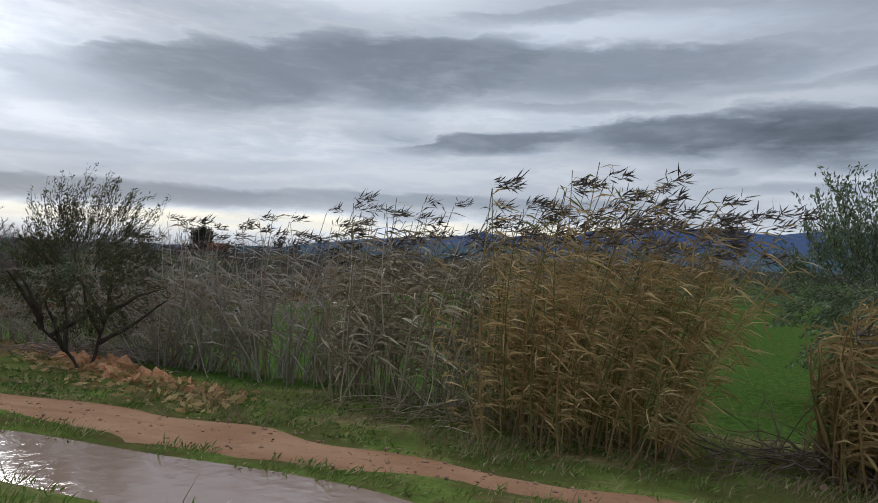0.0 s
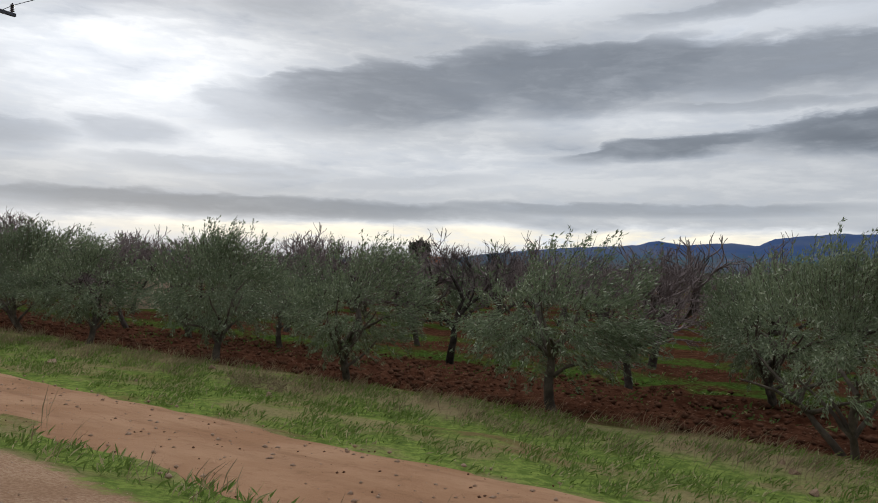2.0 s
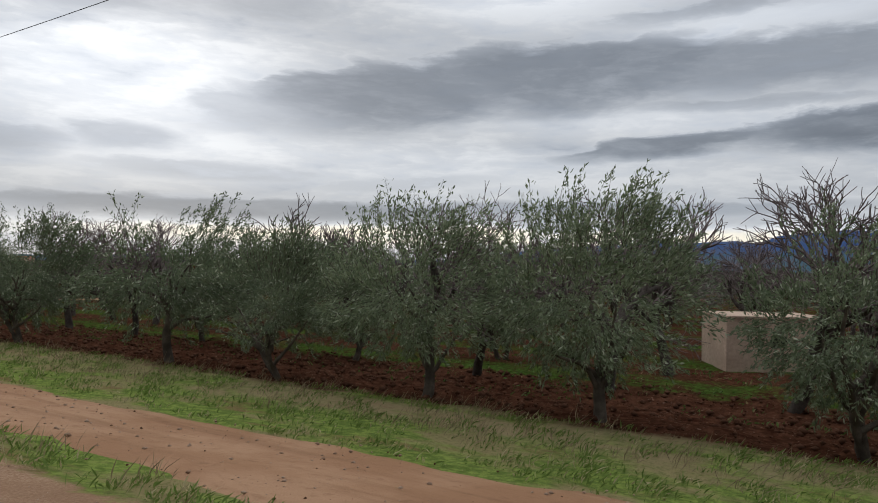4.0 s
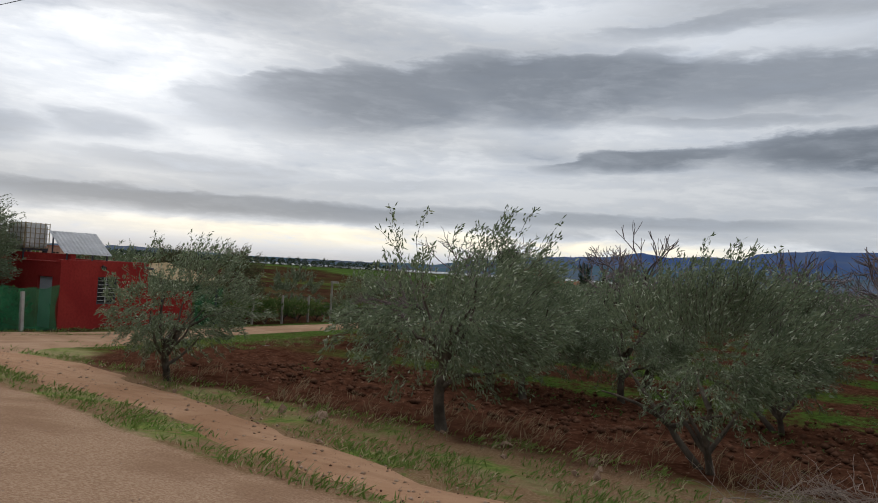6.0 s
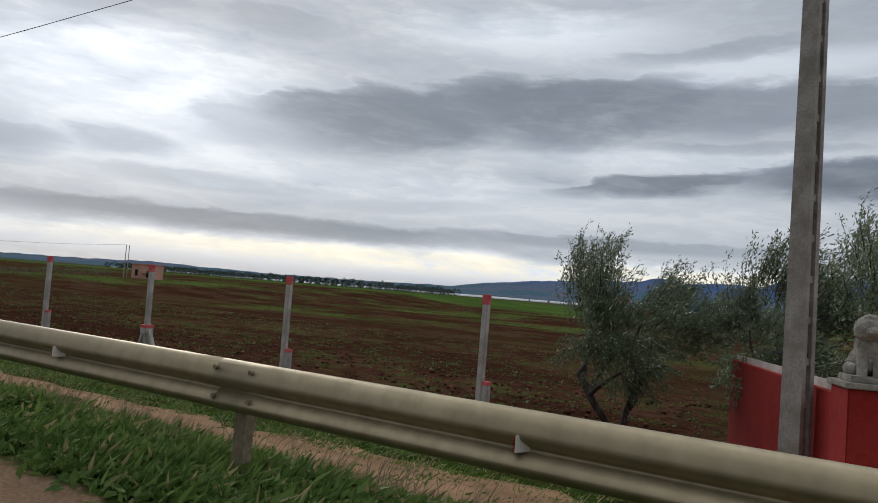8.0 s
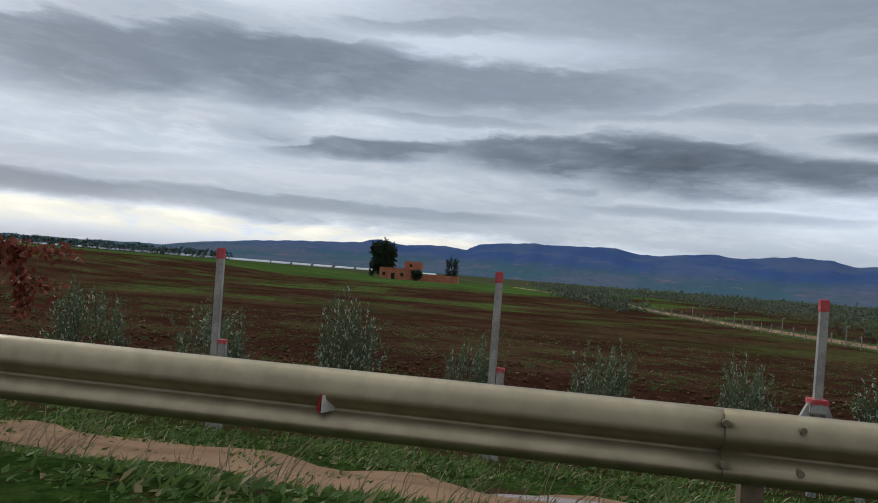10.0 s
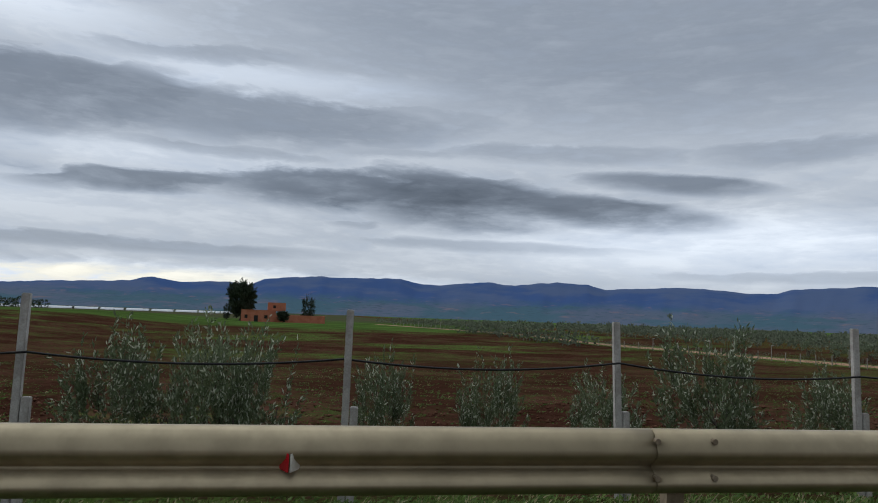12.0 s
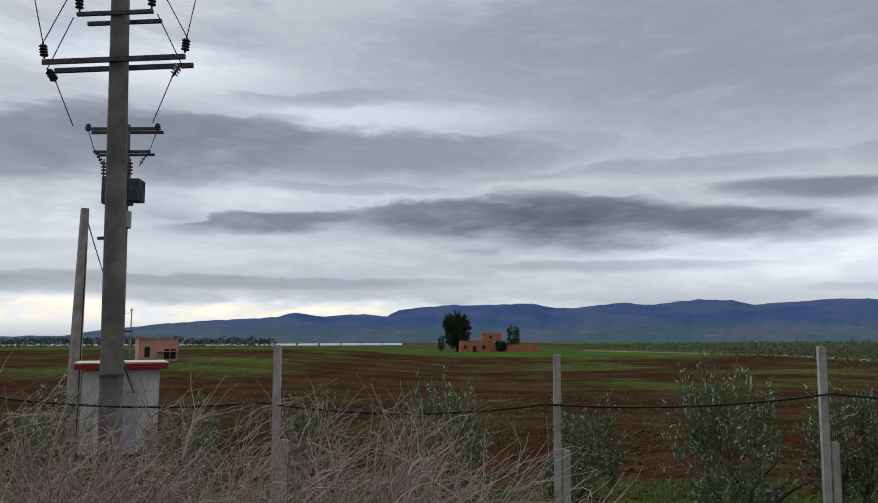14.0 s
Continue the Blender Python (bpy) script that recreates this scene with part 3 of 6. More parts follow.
rough_soil = smooth(Y, 10, 12) * near * off_lane
Z += rough_soil * np.random.default_rng(5).normal(0, 0.035, X.shape)
ni, nj = X.shape
idx = np.arange(ni * nj).reshape(ni, nj)
quads = np.stack([idx[:-1, :-1], idx[1:, :-1], idx[1:, 1:], idx[:-1, 1:]], -1).reshape(-1, 4)
ground = solid("ground", mesh_from("ground", np.stack([X, Y, Z], -1).reshape(-1, 3), quads), M_ground, smooth_faces=True)
tagged(ground, "red ploughed soil, rough green verge and gravel shoulder", "ground", kind="structure")


def strip(name, xs, near_y, far_y, lift, mat, label, category, kind="structure", rows=14, jag=0.22, seed=1):
    """A ribbon along x between two edges, laid on the ground, with ragged borders."""
    rng = np.random.default_rng(seed)
    k = np.array([0.25, 0.5, 0.25])
    ragged = lambda: np.convolve(rng.normal(0, jag, len(xs) + 2), k, "valid") * 1.4 + 0.10 * wave(xs * 0.9, xs * 0, seed)
    a, b = near_y + ragged(), far_y + ragged()
    u = np.linspace(0, 1, rows)
    YY = a[:, None] + (b - a)[:, None] * u
    XX = np.broadcast_to(xs[:, None], YY.shape)
    crown = np.minimum(np.minimum(u, 1 - u) * rows * 0.5, 1.0)
    ZZ = ground_z(XX, YY) + 0.035 * wave(XX, YY) * 0.6 + lift * (crown * 1.6 - 0.6)
    i = np.arange(XX.size).reshape(XX.shape)
    q = np.stack([i[:-1, :-1], i[1:, :-1], i[1:, 1:], i[:-1, 1:]], -1).reshape(-1, 4)
    ob = solid(name, mesh_from(name, np.stack([XX, YY, ZZ], -1).reshape(-1, 3), q), mat, smooth_faces=True)
    return tagged(ob, label, category, kind=kind)


xs = np.arange(-123.0, 14.0, 0.35)
TRACK_NEAR = ([-123, -119, -114, -112, -106.5, -102.5, -95, -70, -60, -56, -52, -36, -28, -25.8, -22, -18, -12, -8, -4, 0, 14], [4.9, 5.4, 6.9, 6.85, 6.05, 5.0, 4.5, 3.9, 3.9, 4.2, 3.65, 3.1, 3.3, 3.6, 3.0, 3.2, 4.8, 5.9, 5.65, 5.6, 5.5])
TRACK_FAR = ([-123, -119, -113, -111.5, -107, -102.2, -96, -71, -62, -56, -53.4, -50, -45, -36, -31, -27.1, -23.6, -20.6, -18, -13, -9, -4.6, -1, 14], [7.9, 8.4, 8.8, 8.7, 7.5, 6.0, 6.2, 6.6, 7.2, 7.3, 6.6, 6.25, 6.0, 6.0, 6.4, 8.0, 6.6, 5.75, 5.9, 7.0, 7.4, 7.3, 6.3, 5.9])


def gravel_edge(x):
    """How far the gravel reaches from the road."""
    return 2.45 + 0.75 * smooth(-x, 38, 54) + 1.5 * smooth(-x, 72, 103) + 1.2 * smooth(-x, 103, 111) + 1.1 * smooth(-x, 111, 113.5) - 4.5 * smooth(-x, 117.5, 119.5)


def off_track(x, y):
    """True where plants may grow beside the gravel and the track."""
    wet = (x > -8.4) & (x < -1.0) & (y > 3.55) & (y < 5.0)
    return (y > gravel_edge(x) + 0.02) & ~((x > -122) & (y > np.interp(x, *TRACK_NEAR) + 0.05) & (y < np.interp(x, *TRACK_FAR) - 0.05)) & ~wet


near_edge, far_edge = np.interp(xs, *TRACK_NEAR), np.interp(xs, *TRACK_FAR)
strip("dirt_track", xs, near_edge, far_edge, 0.03, M_track, "packed reddish-brown dirt track beside the road", "dirt track", seed=3, jag=0.12)
xs = np.arange(-262.0, -121.5, 0.4)
strip("field_path", xs, np.interp(xs, [-262, -192, -183, -177, -171, -167, -150, -130, -121], [6.2, 6.3, 7.0, 6.6, 5.7, 6.1, 6.6, 5.2, 4.9]), np.interp(xs, [-262, -192, -183, -177, -171, -167, -150, -134, -121], [7.1, 7.2, 8.4, 8.4, 7.9, 7.2, 7.9, 9.0, 8.2]), 0.03, M_path, "narrow muddy path behind the crash barrier", "dirt track", seed=4, jag=0.3)
strip("gate_forecourt", np.arange(-133.0, -126.2, 0.35), np.full(20, 7.2), np.full(20, 11.5), 0.035, M_track, "bare packed earth in front of the gate", "dirt track", seed=6, jag=0.1)


def ribbon(name, ys, centre, half, lift, mat, label, category, seed):
    """A track that runs away from the road."""
    rng = np.random.default_rng(seed)
    u = np.linspace(-1, 1, 12)
    hw = half + np.convolve(rng.normal(0, 0.06, len(ys) + 2), [0.25, 0.5, 0.25], "valid")
    XX = centre[:, None] + hw[:, None] * u
    YY = np.broadcast_to(ys[:, None], XX.shape)
    crown = np.minimum((1 - np.abs(u)) * 5, 1.0)
    ZZ = ground_z(XX, YY) + lift * (crown * 1.6 - 0.6) * smooth(YY, ys[0] - 0.5, ys[0] + 4.0) - 0.06 * smooth(YY, ys[0] + 1.5, ys[0]) - 0.05 * np.exp(-((np.abs(u) - 0.5) / 0.16) ** 2) + 0.02
    i = np.arange(XX.size).reshape(XX.shape)
    q = np.stack([i[:-1, :-1], i[1:, :-1], i[1:, 1:], i[:-1, 1:]], -1).reshape(-1, 4)
    return tagged(solid(name, mesh_from(name, np.stack([XX, YY, ZZ], -1).reshape(-1, 3), q), mat, smooth_faces=True), label, category, kind="structure")


def lane_x(y):
    """Middle of the lane that leaves the junction between the house and the grove."""
    return -118.3 - 0.194 * (np.asarray(y, float) - 11.0)


ys = np.concatenate([np.arange(7.0, 60, 0.4), np.arange(60, 330, 2.5)])
ribbon("side_lane", ys, lane_x(ys) - 0.4 * np.exp(-((ys - 19.0) / 8.0) ** 2), np.interp(ys, [7, 10, 15, 20, 400], [4.2, 2.6, 1.5, 1.15, 1.15]), 0.07, M_lane, "long straight dirt lane with wheel ruts", "dirt lane", 9)


def puddle(name, cx, cy, rx, ry, seed, sink=0.0, label="shallow puddle of muddy rain water"):
    rng = np.random.default_rng(seed)
    bm = bmesh.new()
    n = 56
    ph = rng.uniform(0, 6.28, 5)
    vs = []
    zz = float(ground_z(cx, cy)) + 0.045 + sink if sink >= -0.2 else sink
    for k in range(n):
        a = 2 * math.pi * k / n
        r = 1 + sum(0.13 / (m + 1) * math.sin((m + 2) * a + ph[m]) for m in range(5))
        vs.append(bm.verts.new((cx + rx * r * math.cos(a), cy + ry * r * math.sin(a), zz)))
    bm.faces.new(vs)
    return tagged(part(name, bm, M_water), label, "puddle")


# ---- far hills and far plain ----
SKYLINE_AZ = [75, 60, 54, 52, 45, 36, 30, 27, 23.2, 20, 15, 13.3, 11.8, 8, 6, 5, 1.3, -3, -6, -7.8, -9.5, -13.2, -15.5, -19, -21.5, -22.8, -28.5, -32, -33, -35.5, -36.6, -41, -48, -60, -75]
SKYLINE_EL = [0.3, 0.35, 0.55, 0.5, 0.35, 0.4, 0.55, 1.0, 1.45, 1.7, 2.0, 2.4, 2.1, 2.25, 2.1, 2.65, 3.0, 3.05, 3.1, 2.75, 2.72, 3.08, 2.9, 3.27, 3.1, 2.74, 3.08, 2.85, 2.72, 2.7, 3.03, 3.3, 3.0, 2.6, 2.0]


def hills():
    a = np.arange(-75, 75.01, 0.25)
    e = np.interp(a, SKYLINE_AZ[::-1], SKYLINE_EL[::-1])
    rng = np.random.default_rng(11)
    e = e + 0.03 * wave(a * 1.7, a * 0) + np.convolve(rng.normal(0, 0.03, len(a) + 2), [0.3, 0.4, 0.3], "valid")
    top = np.tan(np.radians(e)) * 4700
    u = np.linspace(0, 1, 16)
    prof = u ** 1.35
    dist = 3300 + 1400 * u
    A, U = np.meshgrid(np.radians(a), u, indexing="ij")
    gully = 0.05 * wave(A * 40, U * 3, 2.0) + 0.03 * wave(A * 120, U * 5, 4.0)
    Zh = top[:, None] * np.clip(prof[None] + gully * (U * (1 - U)) * 3.0, 0, 1.02) - 6 * (1 - U)
    D = dist[None] * np.ones_like(A)
    V = np.stack([-150 - np.sin(A) * D, np.cos(A) * D, Zh], -1)
    back = V[:, -1:] * [1.04, 1.04, 1] - [0, 0, 60]
    V = np.concatenate([V, back], 1)
    i = np.arange(V.shape[0] * V.shape[1]).reshape(V.shape[:2])
    q = np.stack([i[:-1, :-1], i[1:, :-1], i[1:, 1:], i[:-1, 1:]], -1).reshape(-1, 4)
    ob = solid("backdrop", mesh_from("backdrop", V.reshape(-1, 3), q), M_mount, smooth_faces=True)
    return tagged(ob, "long wooded mountain ridge far across the plain, blue haze in its colour", "mountains", kind="structure")


hills()

# ---- crash barrier ----
RAIL_Y, RAIL_TOP, RAIL_ZERO = 3.38, 0.74, -189.79
W_PROFILE = [(0.0, 0.0), (-0.022, -0.004), (-0.046, -0.020), (-0.067, -0.058), (-0.079, -0.098), (-0.082, -0.116), (-0.074, -0.134), (-0.045, -0.156), (-0.012, -0.178), (-0.008, -0.190), (-0.024, -0.203), (-0.060, -0.234), (-0.079, -0.260), (-0.081, -0.271), (-0.071, -0.288), (-0.038, -0.312), (-0.02, -0.32)]


def barrier_top(x):
    """The beam comes up out of the ground at its beginning and goes down into it at its end."""
    return RAIL_TOP - 0.66 * (1 - smooth(-x, 117.6, 126.5)) - 0.8 * smooth(-x, 231.0, 242.0)


def crash_barrier():
    rail = empty("crash_barrier", Matrix.Translation((-190, RAIL_Y, 0)), "galvanised steel crash barrier along the road edge", "guard rail")
    for k in range(-13, 18):
        # one beam a span, lapped over the next at the posts
        x1, x0 = RAIL_ZERO + 4 * k + 4, RAIL_ZERO + 4 * k
        if x0 > -118:
            continue
        xs = np.linspace(x0 - 0.16, min(x1, -118.4), 10)
        prof = np.array(W_PROFILE)
        V = np.array([[(x + 190, py - 0.0045 * (x1 - x) / 4.16, barrier_top(x) + pz) for py, pz in prof] for x in xs])
        m = len(prof)
        i = np.arange(10 * m).reshape(10, m)
        q = np.stack([i[:-1, :-1], i[1:, :-1], i[1:, 1:], i[:-1, 1:]], -1).reshape(-1, 4)
        ob = solid("beam", mesh_from("beam", V.reshape(-1, 3), q), M_zinc, rail, smooth_faces=True)
        mod = ob.modifiers.new("thickness", "SOLIDIFY")
        mod.thickness, mod.offset = 0.004, -1
        for s in (-0.16, 0.16):
            for dz in (-0.05, -0.235):
                bm = bmesh.new()
                rod(bm, (x0 + 190 + s, -0.062 - 0.03, barrier_top(x0) + dz), (x0 + 190 + s, -0.05, barrier_top(x0) + dz), 0.016, sides=8)
                part("bolt", bm, M_bolt, rail)
        bm = rod(bmesh.new(), (x0 + 190, -0.03, barrier_top(x0) - 0.155), (x0 + 190, 0.01, barrier_top(x0) - 0.155), 0.020, sides=8)
        part("bolt", bm, M_bolt, rail)
        if x0 < -119.5:
            gz = float(ground_z(x0, RAIL_Y)) - 0.15
            bm = boxes((x0 + 190 - 0.05, x0 + 190 + 0.05, 0.025, 0.032, gz, barrier_top(x0) - 0.05), (x0 + 190 - 0.05, x0 + 190 - 0.044, 0.032, 0.10, gz, barrier_top(x0) - 0.05), (x0 + 190 + 0.044, x0 + 190 + 0.05, 0.032, 0.10, gz, barrier_top(x0) - 0.05))
            part("post", bm, M_bolt, rail)
        if x0 < -126:
            xm = x0 + 2 + 190
            zt = barrier_top(x0 + 2) - 0.155
            r = None
            for side, mat, nm in ((1, M_reflect, "reflector"), (-1, M_redref, "red_lens")):
                # two plates folded to a wedge, white towards the traffic and red behind
                bm = bmesh.new()
                a, b = Vector((xm + side * 0.003, -0.106, zt)), Vector((xm + side * 0.044, -0.02, zt))
                n = Vector((side * 0.0035, 0.002, 0))
                vs = [[bm.verts.new(q + n * k + Vector((0, 0, dz))) for q in (a, b) for dz in (-0.042, 0.042)] for k in (0, 1)]
                (p0, p1, p2, p3), (q0, q1, q2, q3) = vs
                for f in ((p0, p1, p3, p2), (q0, q2, q3, q1), (p0, p2, q2, q0), (p1, q1, q3, p3), (p0, q0, q1, p1), (p2, p3, q3, q2)):
                    bm.faces.new(f)
                ob = part(nm, bm, mat, r or rail, "small wedge-shaped reflector, white before and red behind" if r is None else "")
                r = r or ob
    return rail


crash_barrier()


def marker_post():
    ob = empty("marker_post", Matrix.Translation((-118.09, 3.52, -0.08)), "off-white roadside marker post with a black slanted band", "marker post")
    for nm, z0, z1, mat, e in (("shaft", -0.3, 0.62, M_delin, 0.0), ("black_band", 0.62, 0.95, M_black, 0.003), ("cap", 0.95, 1.17, M_delin, 0.0)):
        bm = bmesh.new()
        pts = [(-0.052 - e, -0.04 - e), (0.052 + e, -0.04 - e), (0.036 + e, 0.042 + e), (-0.036 - e, 0.042 + e)]
        slant = 0.07
        lo = [bm.verts.new((x, y, z0 + (slant * -x / 0.07 if nm != "shaft" else 0))) for x, y in pts]
        hi = [bm.verts.new((x, y, z1 + (slant * -x / 0.07 if nm != "cap" else 0))) for x, y in pts]
        bm.faces.new(lo), bm.faces.new(hi)
        for k in range(4):
            bm.faces.new((lo[k], lo[(k + 1) % 4], hi[(k + 1) % 4], hi[k]))
        p = part(nm, bm, mat, ob)
        if nm == "black_band":
            part("reflector", boxes((-0.028, 0.032, -0.056, -0.049, 0.70, 0.87), bevel=0.004), M_reflect, p)
    ob.rotation_euler = (0, radians(1.5), radians(24))
    return ob


marker_post()

# ---- concrete fence along the field ----
FENCE_Y, FENCE_ZERO = 9.62, -187.3


def fence_post(strutted, red, seed):
    rng = np.random.default_rng(seed)
    ob = empty("fence_post", Matrix.Identity(4), "", "fence post", "concrete posts along the field")
    bm = bmesh.new()
    top = 2.64
    box(bm, -0.05, 0.05, -0.05, 0.05, -0.3, top, bevel=0.012)
    for v in bm.verts:
        v.co.x += 0.004 * math.sin(v.co.z * 7 + seed)
    shaft = part("shaft", bm, M_post, ob)
    if red:
        part("red_tip", boxes((-0.054, 0.054, -0.054, 0.054, top - 0.16, top + 0.003), bevel=0.01), M_redpaint, ob, "faded red paint")
    if strutted:
        part("footing", boxes((-0.11, 0.11, -0.10, 0.10, 1.17, 1.33), bevel=0.02), M_post, ob)
        part("red_band", boxes((-0.115, 0.115, -0.105, 0.105, 1.29, 1.36), bevel=0.01), M_redpaint, ob)
        for sx in (-1, 1):
            part("strut", beam(bmesh.new(), (sx * 0.08, 0, 1.27), (sx * 0.72, 0.05, -0.15), 0.085), M_post, ob)
    else:
        x = 0.115
        part("stay", boxes((x - 0.055, x + 0.055, -0.05, 0.05, -0.2, 1.32), bevel=0.012), M_post, ob)
        if red:
            part("red_band", boxes((x - 0.059, x + 0.059, -0.054, 0.054, 1.26, 1.325), bevel=0.008), M_redpaint, ob)
    return ob


OFFSETS = {1: -0.25, 2: 0.25, 3: -0.01, 4: -0.02, 5: 0.18, 6: 0.0, -1: -0.15, -2: -0.04, -3: 0.07, -4: 0.08, -5: 0.05, -6: -0.11, -7: -0.03, -8: -0.14, -9: -0.08, -10: -0.13, -11: -0.08, -12: 0.02, -13: -0.14, -14: 0.15, -15: 0.23}
masters = {}
for k in range(-16, 15):
    x = FENCE_ZERO + 4.0 * k + OFFSETS.get(k, 0.0)
    if x > -136:
        continue
    key = (k % 5 == 0 and k >= 0, k >= 0)
    rng = np.random.default_rng(100 + k)
    top = 1.36 + rng.normal(0, 0.05) - 0.06 * (1 <= k <= 6) - 0.34 * (k == 2)
    m = pose(x, FENCE_Y + rng.normal(0, 0.04), top - 2.64, rng.normal(0, 0.8), rng.normal(0, 0.8), rng.normal(0, 5))
    if key not in masters:
        masters[key] = fence_post(*key, 7 + len(masters))
        masters[key].matrix_world = m
        ob = masters[key]
    else:
        ob = copy_thing(masters[key], m)
    tagged(ob, "grey concrete fence post braced by two struts, red tip" if key[0] else "grey concrete fence post with red tip and short stay" if key[1] else "weathered grey concrete fence post with a short stay")


def line(name, points, r, mat, label, category, sides=5, group=""):
    v, f = tube(points, r, sides)
    return tagged(solid(name, mesh_from(name, v, f), mat, smooth_faces=True), label, category, group)


def sagging(a, b, sag, n=14):
    a, b = np.array(a, float), np.array(b, float)
    u = np.linspace(0, 1, n)[:, None]
    p = a + (b - a) * u
    p[:, 2] -= (4 * sag * u * (1 - u))[:, 0]
    return p


pts = []
rng = np.random.default_rng(77)
heights = [0.68 + rng.normal(0, 0.05) for _ in range(18)]
for k in range(0, 17):
    a = (FENCE_ZERO - 4 * k, FENCE_Y - 0.08, heights[k])
    b = (FENCE_ZERO - 4 * (k + 1), FENCE_Y - 0.08, heights[k + 1])
    pts.append(sagging(a, b, 0.10 + 0.05 * rng.random())[:-1])
line("water_hose", np.concatenate(pts), 0.016, M_rope, "black hose strung from post to post along the fence", "hose", 5)

# ---- power line ----
POLES = [(-54.86, 9.65, -1.05), (-135.0, 9.85, -1.25), (-213.39, 9.92, -1.3)]
ARM_Z = 8.7


def power_pole(x, y, z, label, turn):
    """A tapered H-section concrete pole: two flanges, a web and rungs of solid concrete between the openings."""
    H = ARM_Z + 0.7 - z
    ob = empty("power_pole", pose(x, y, z), label, "power pole", "concrete poles of the power line")
    for s in (-1, 1):
        bm = bmesh.new()
        lo = [(-0.145, 0.05), (0.145, 0.05), (0.145, 0.13), (-0.145, 0.13)]
        hi = [(-0.095, 0.03), (0.095, 0.03), (0.095, 0.085), (-0.095, 0.085)]
        a = [bm.verts.new((px, s * py, -0.6)) for px, py in lo]
        b = [bm.verts.new((px, s * py, H)) for px, py in hi]
        bm.faces.new(a), bm.faces.new(b)
        for k in range(4):
            bm.faces.new((a[k], a[(k + 1) % 4], b[(k + 1) % 4], b[k]))
        bm.transform(pose(0, 0, 0, 0, 0, turn))
        part("flange", bm, M_concrete, ob)
    bm = boxes((-0.02, 0.02, -0.04, 0.04, 0.0, H))
    bm.transform(pose(0, 0, 0, 0, 0, turn))
    part("web", bm, M_concrete, ob)
    n = int(H / 0.5)
    for k in range(n + 1):
        zc = k * H / n
        w = 0.145 - 0.055 * zc / H
        hh = 0.55 if k == 0 else 0.09
        bm = boxes((-w * 0.8, w * 0.8, -0.075, 0.075, zc - 0.045 if k else 0, min(zc + hh - 0.045, H)))
        bm.transform(pose(0, 0, 0, 0, 0, turn))
        part("rung", bm, M_concrete, ob)
    arm = part("cross_arm", boxes((-0.05, 0.05, -1.25, 1.25, H - 0.75, H - 0.65)), M_steel, ob)
    for py in (-1.15, 0.0, 1.15):
        bm = bmesh.new()
        base = H - 0.65 if py else H
        for k in range(4):
            rod(bm, (0, py, base + 0.05 + 0.06 * k), (0, py, base + 0.075 + 0.06 * k), 0.07, 0.045, 10)
        rod(bm, (0, py, base), (0, py, base + 0.3), 0.025, sides=8)
        part("insulator", bm, M_porcelain, ob, "dark brown ribbed insulator")
    part("bracket", boxes((-0.30, 0.10, -0.015, 0.015, 2.1, 2.125)), M_steel, ob)
    return ob


for (x, y, z), turn in zip(POLES, (-30, -30, 30)):
    power_pole(x, y, z, "grey concrete H-section power pole with ladder-like openings", turn)
chain = [(26.0, 9.7)] + [(p[0], p[1]) for p in POLES] + [(-251.1, 13.17)]
for (xa, ya), (xb, yb) in zip(chain[:-1], chain[1:]):
    rise = 2.4 if xb < -240 else 0.0
    for dy, dz in ((-1.15, 0.28), (0.0, 0.95), (1.15, 0.28)):
        line("power_line", sagging((xa, ya + dy, ARM_Z + dz), (xb, yb + dy, ARM_Z + dz + rise), 0.9 if abs(xa - xb) > 50 else 0.3, 20), 0.012, M_rope, "thin dark overhead wire between the poles", "power line", 4, "wires of the power line")


def insulator_under(ob, a, b, r=0.065):
    """A ribbed insulator from a to b."""
    a, b = Vector(a), Vector(b)
    bm = rod(bmesh.new(), a, b, r * 0.28, sides=6)
    for k in range(4):
        p = a.lerp(b, 0.2 + 0.18 * k)
        rod(bm, p, p + (b - a).normalized() * 0.03, r, r * 0.77, 10)
    part("insulator", bm, M_porcelain, ob, "dark brown ribbed insulator")


def pair_arm(ob, nm, z, half, w, gap):
    """Two parallel steel bars, one before and one behind the pole."""
    for s in (-1, 1):
        part(nm, boxes((-half, half, s * gap - 0.03, s * gap + 0.03, z - w, z + w)), M_steel, ob)


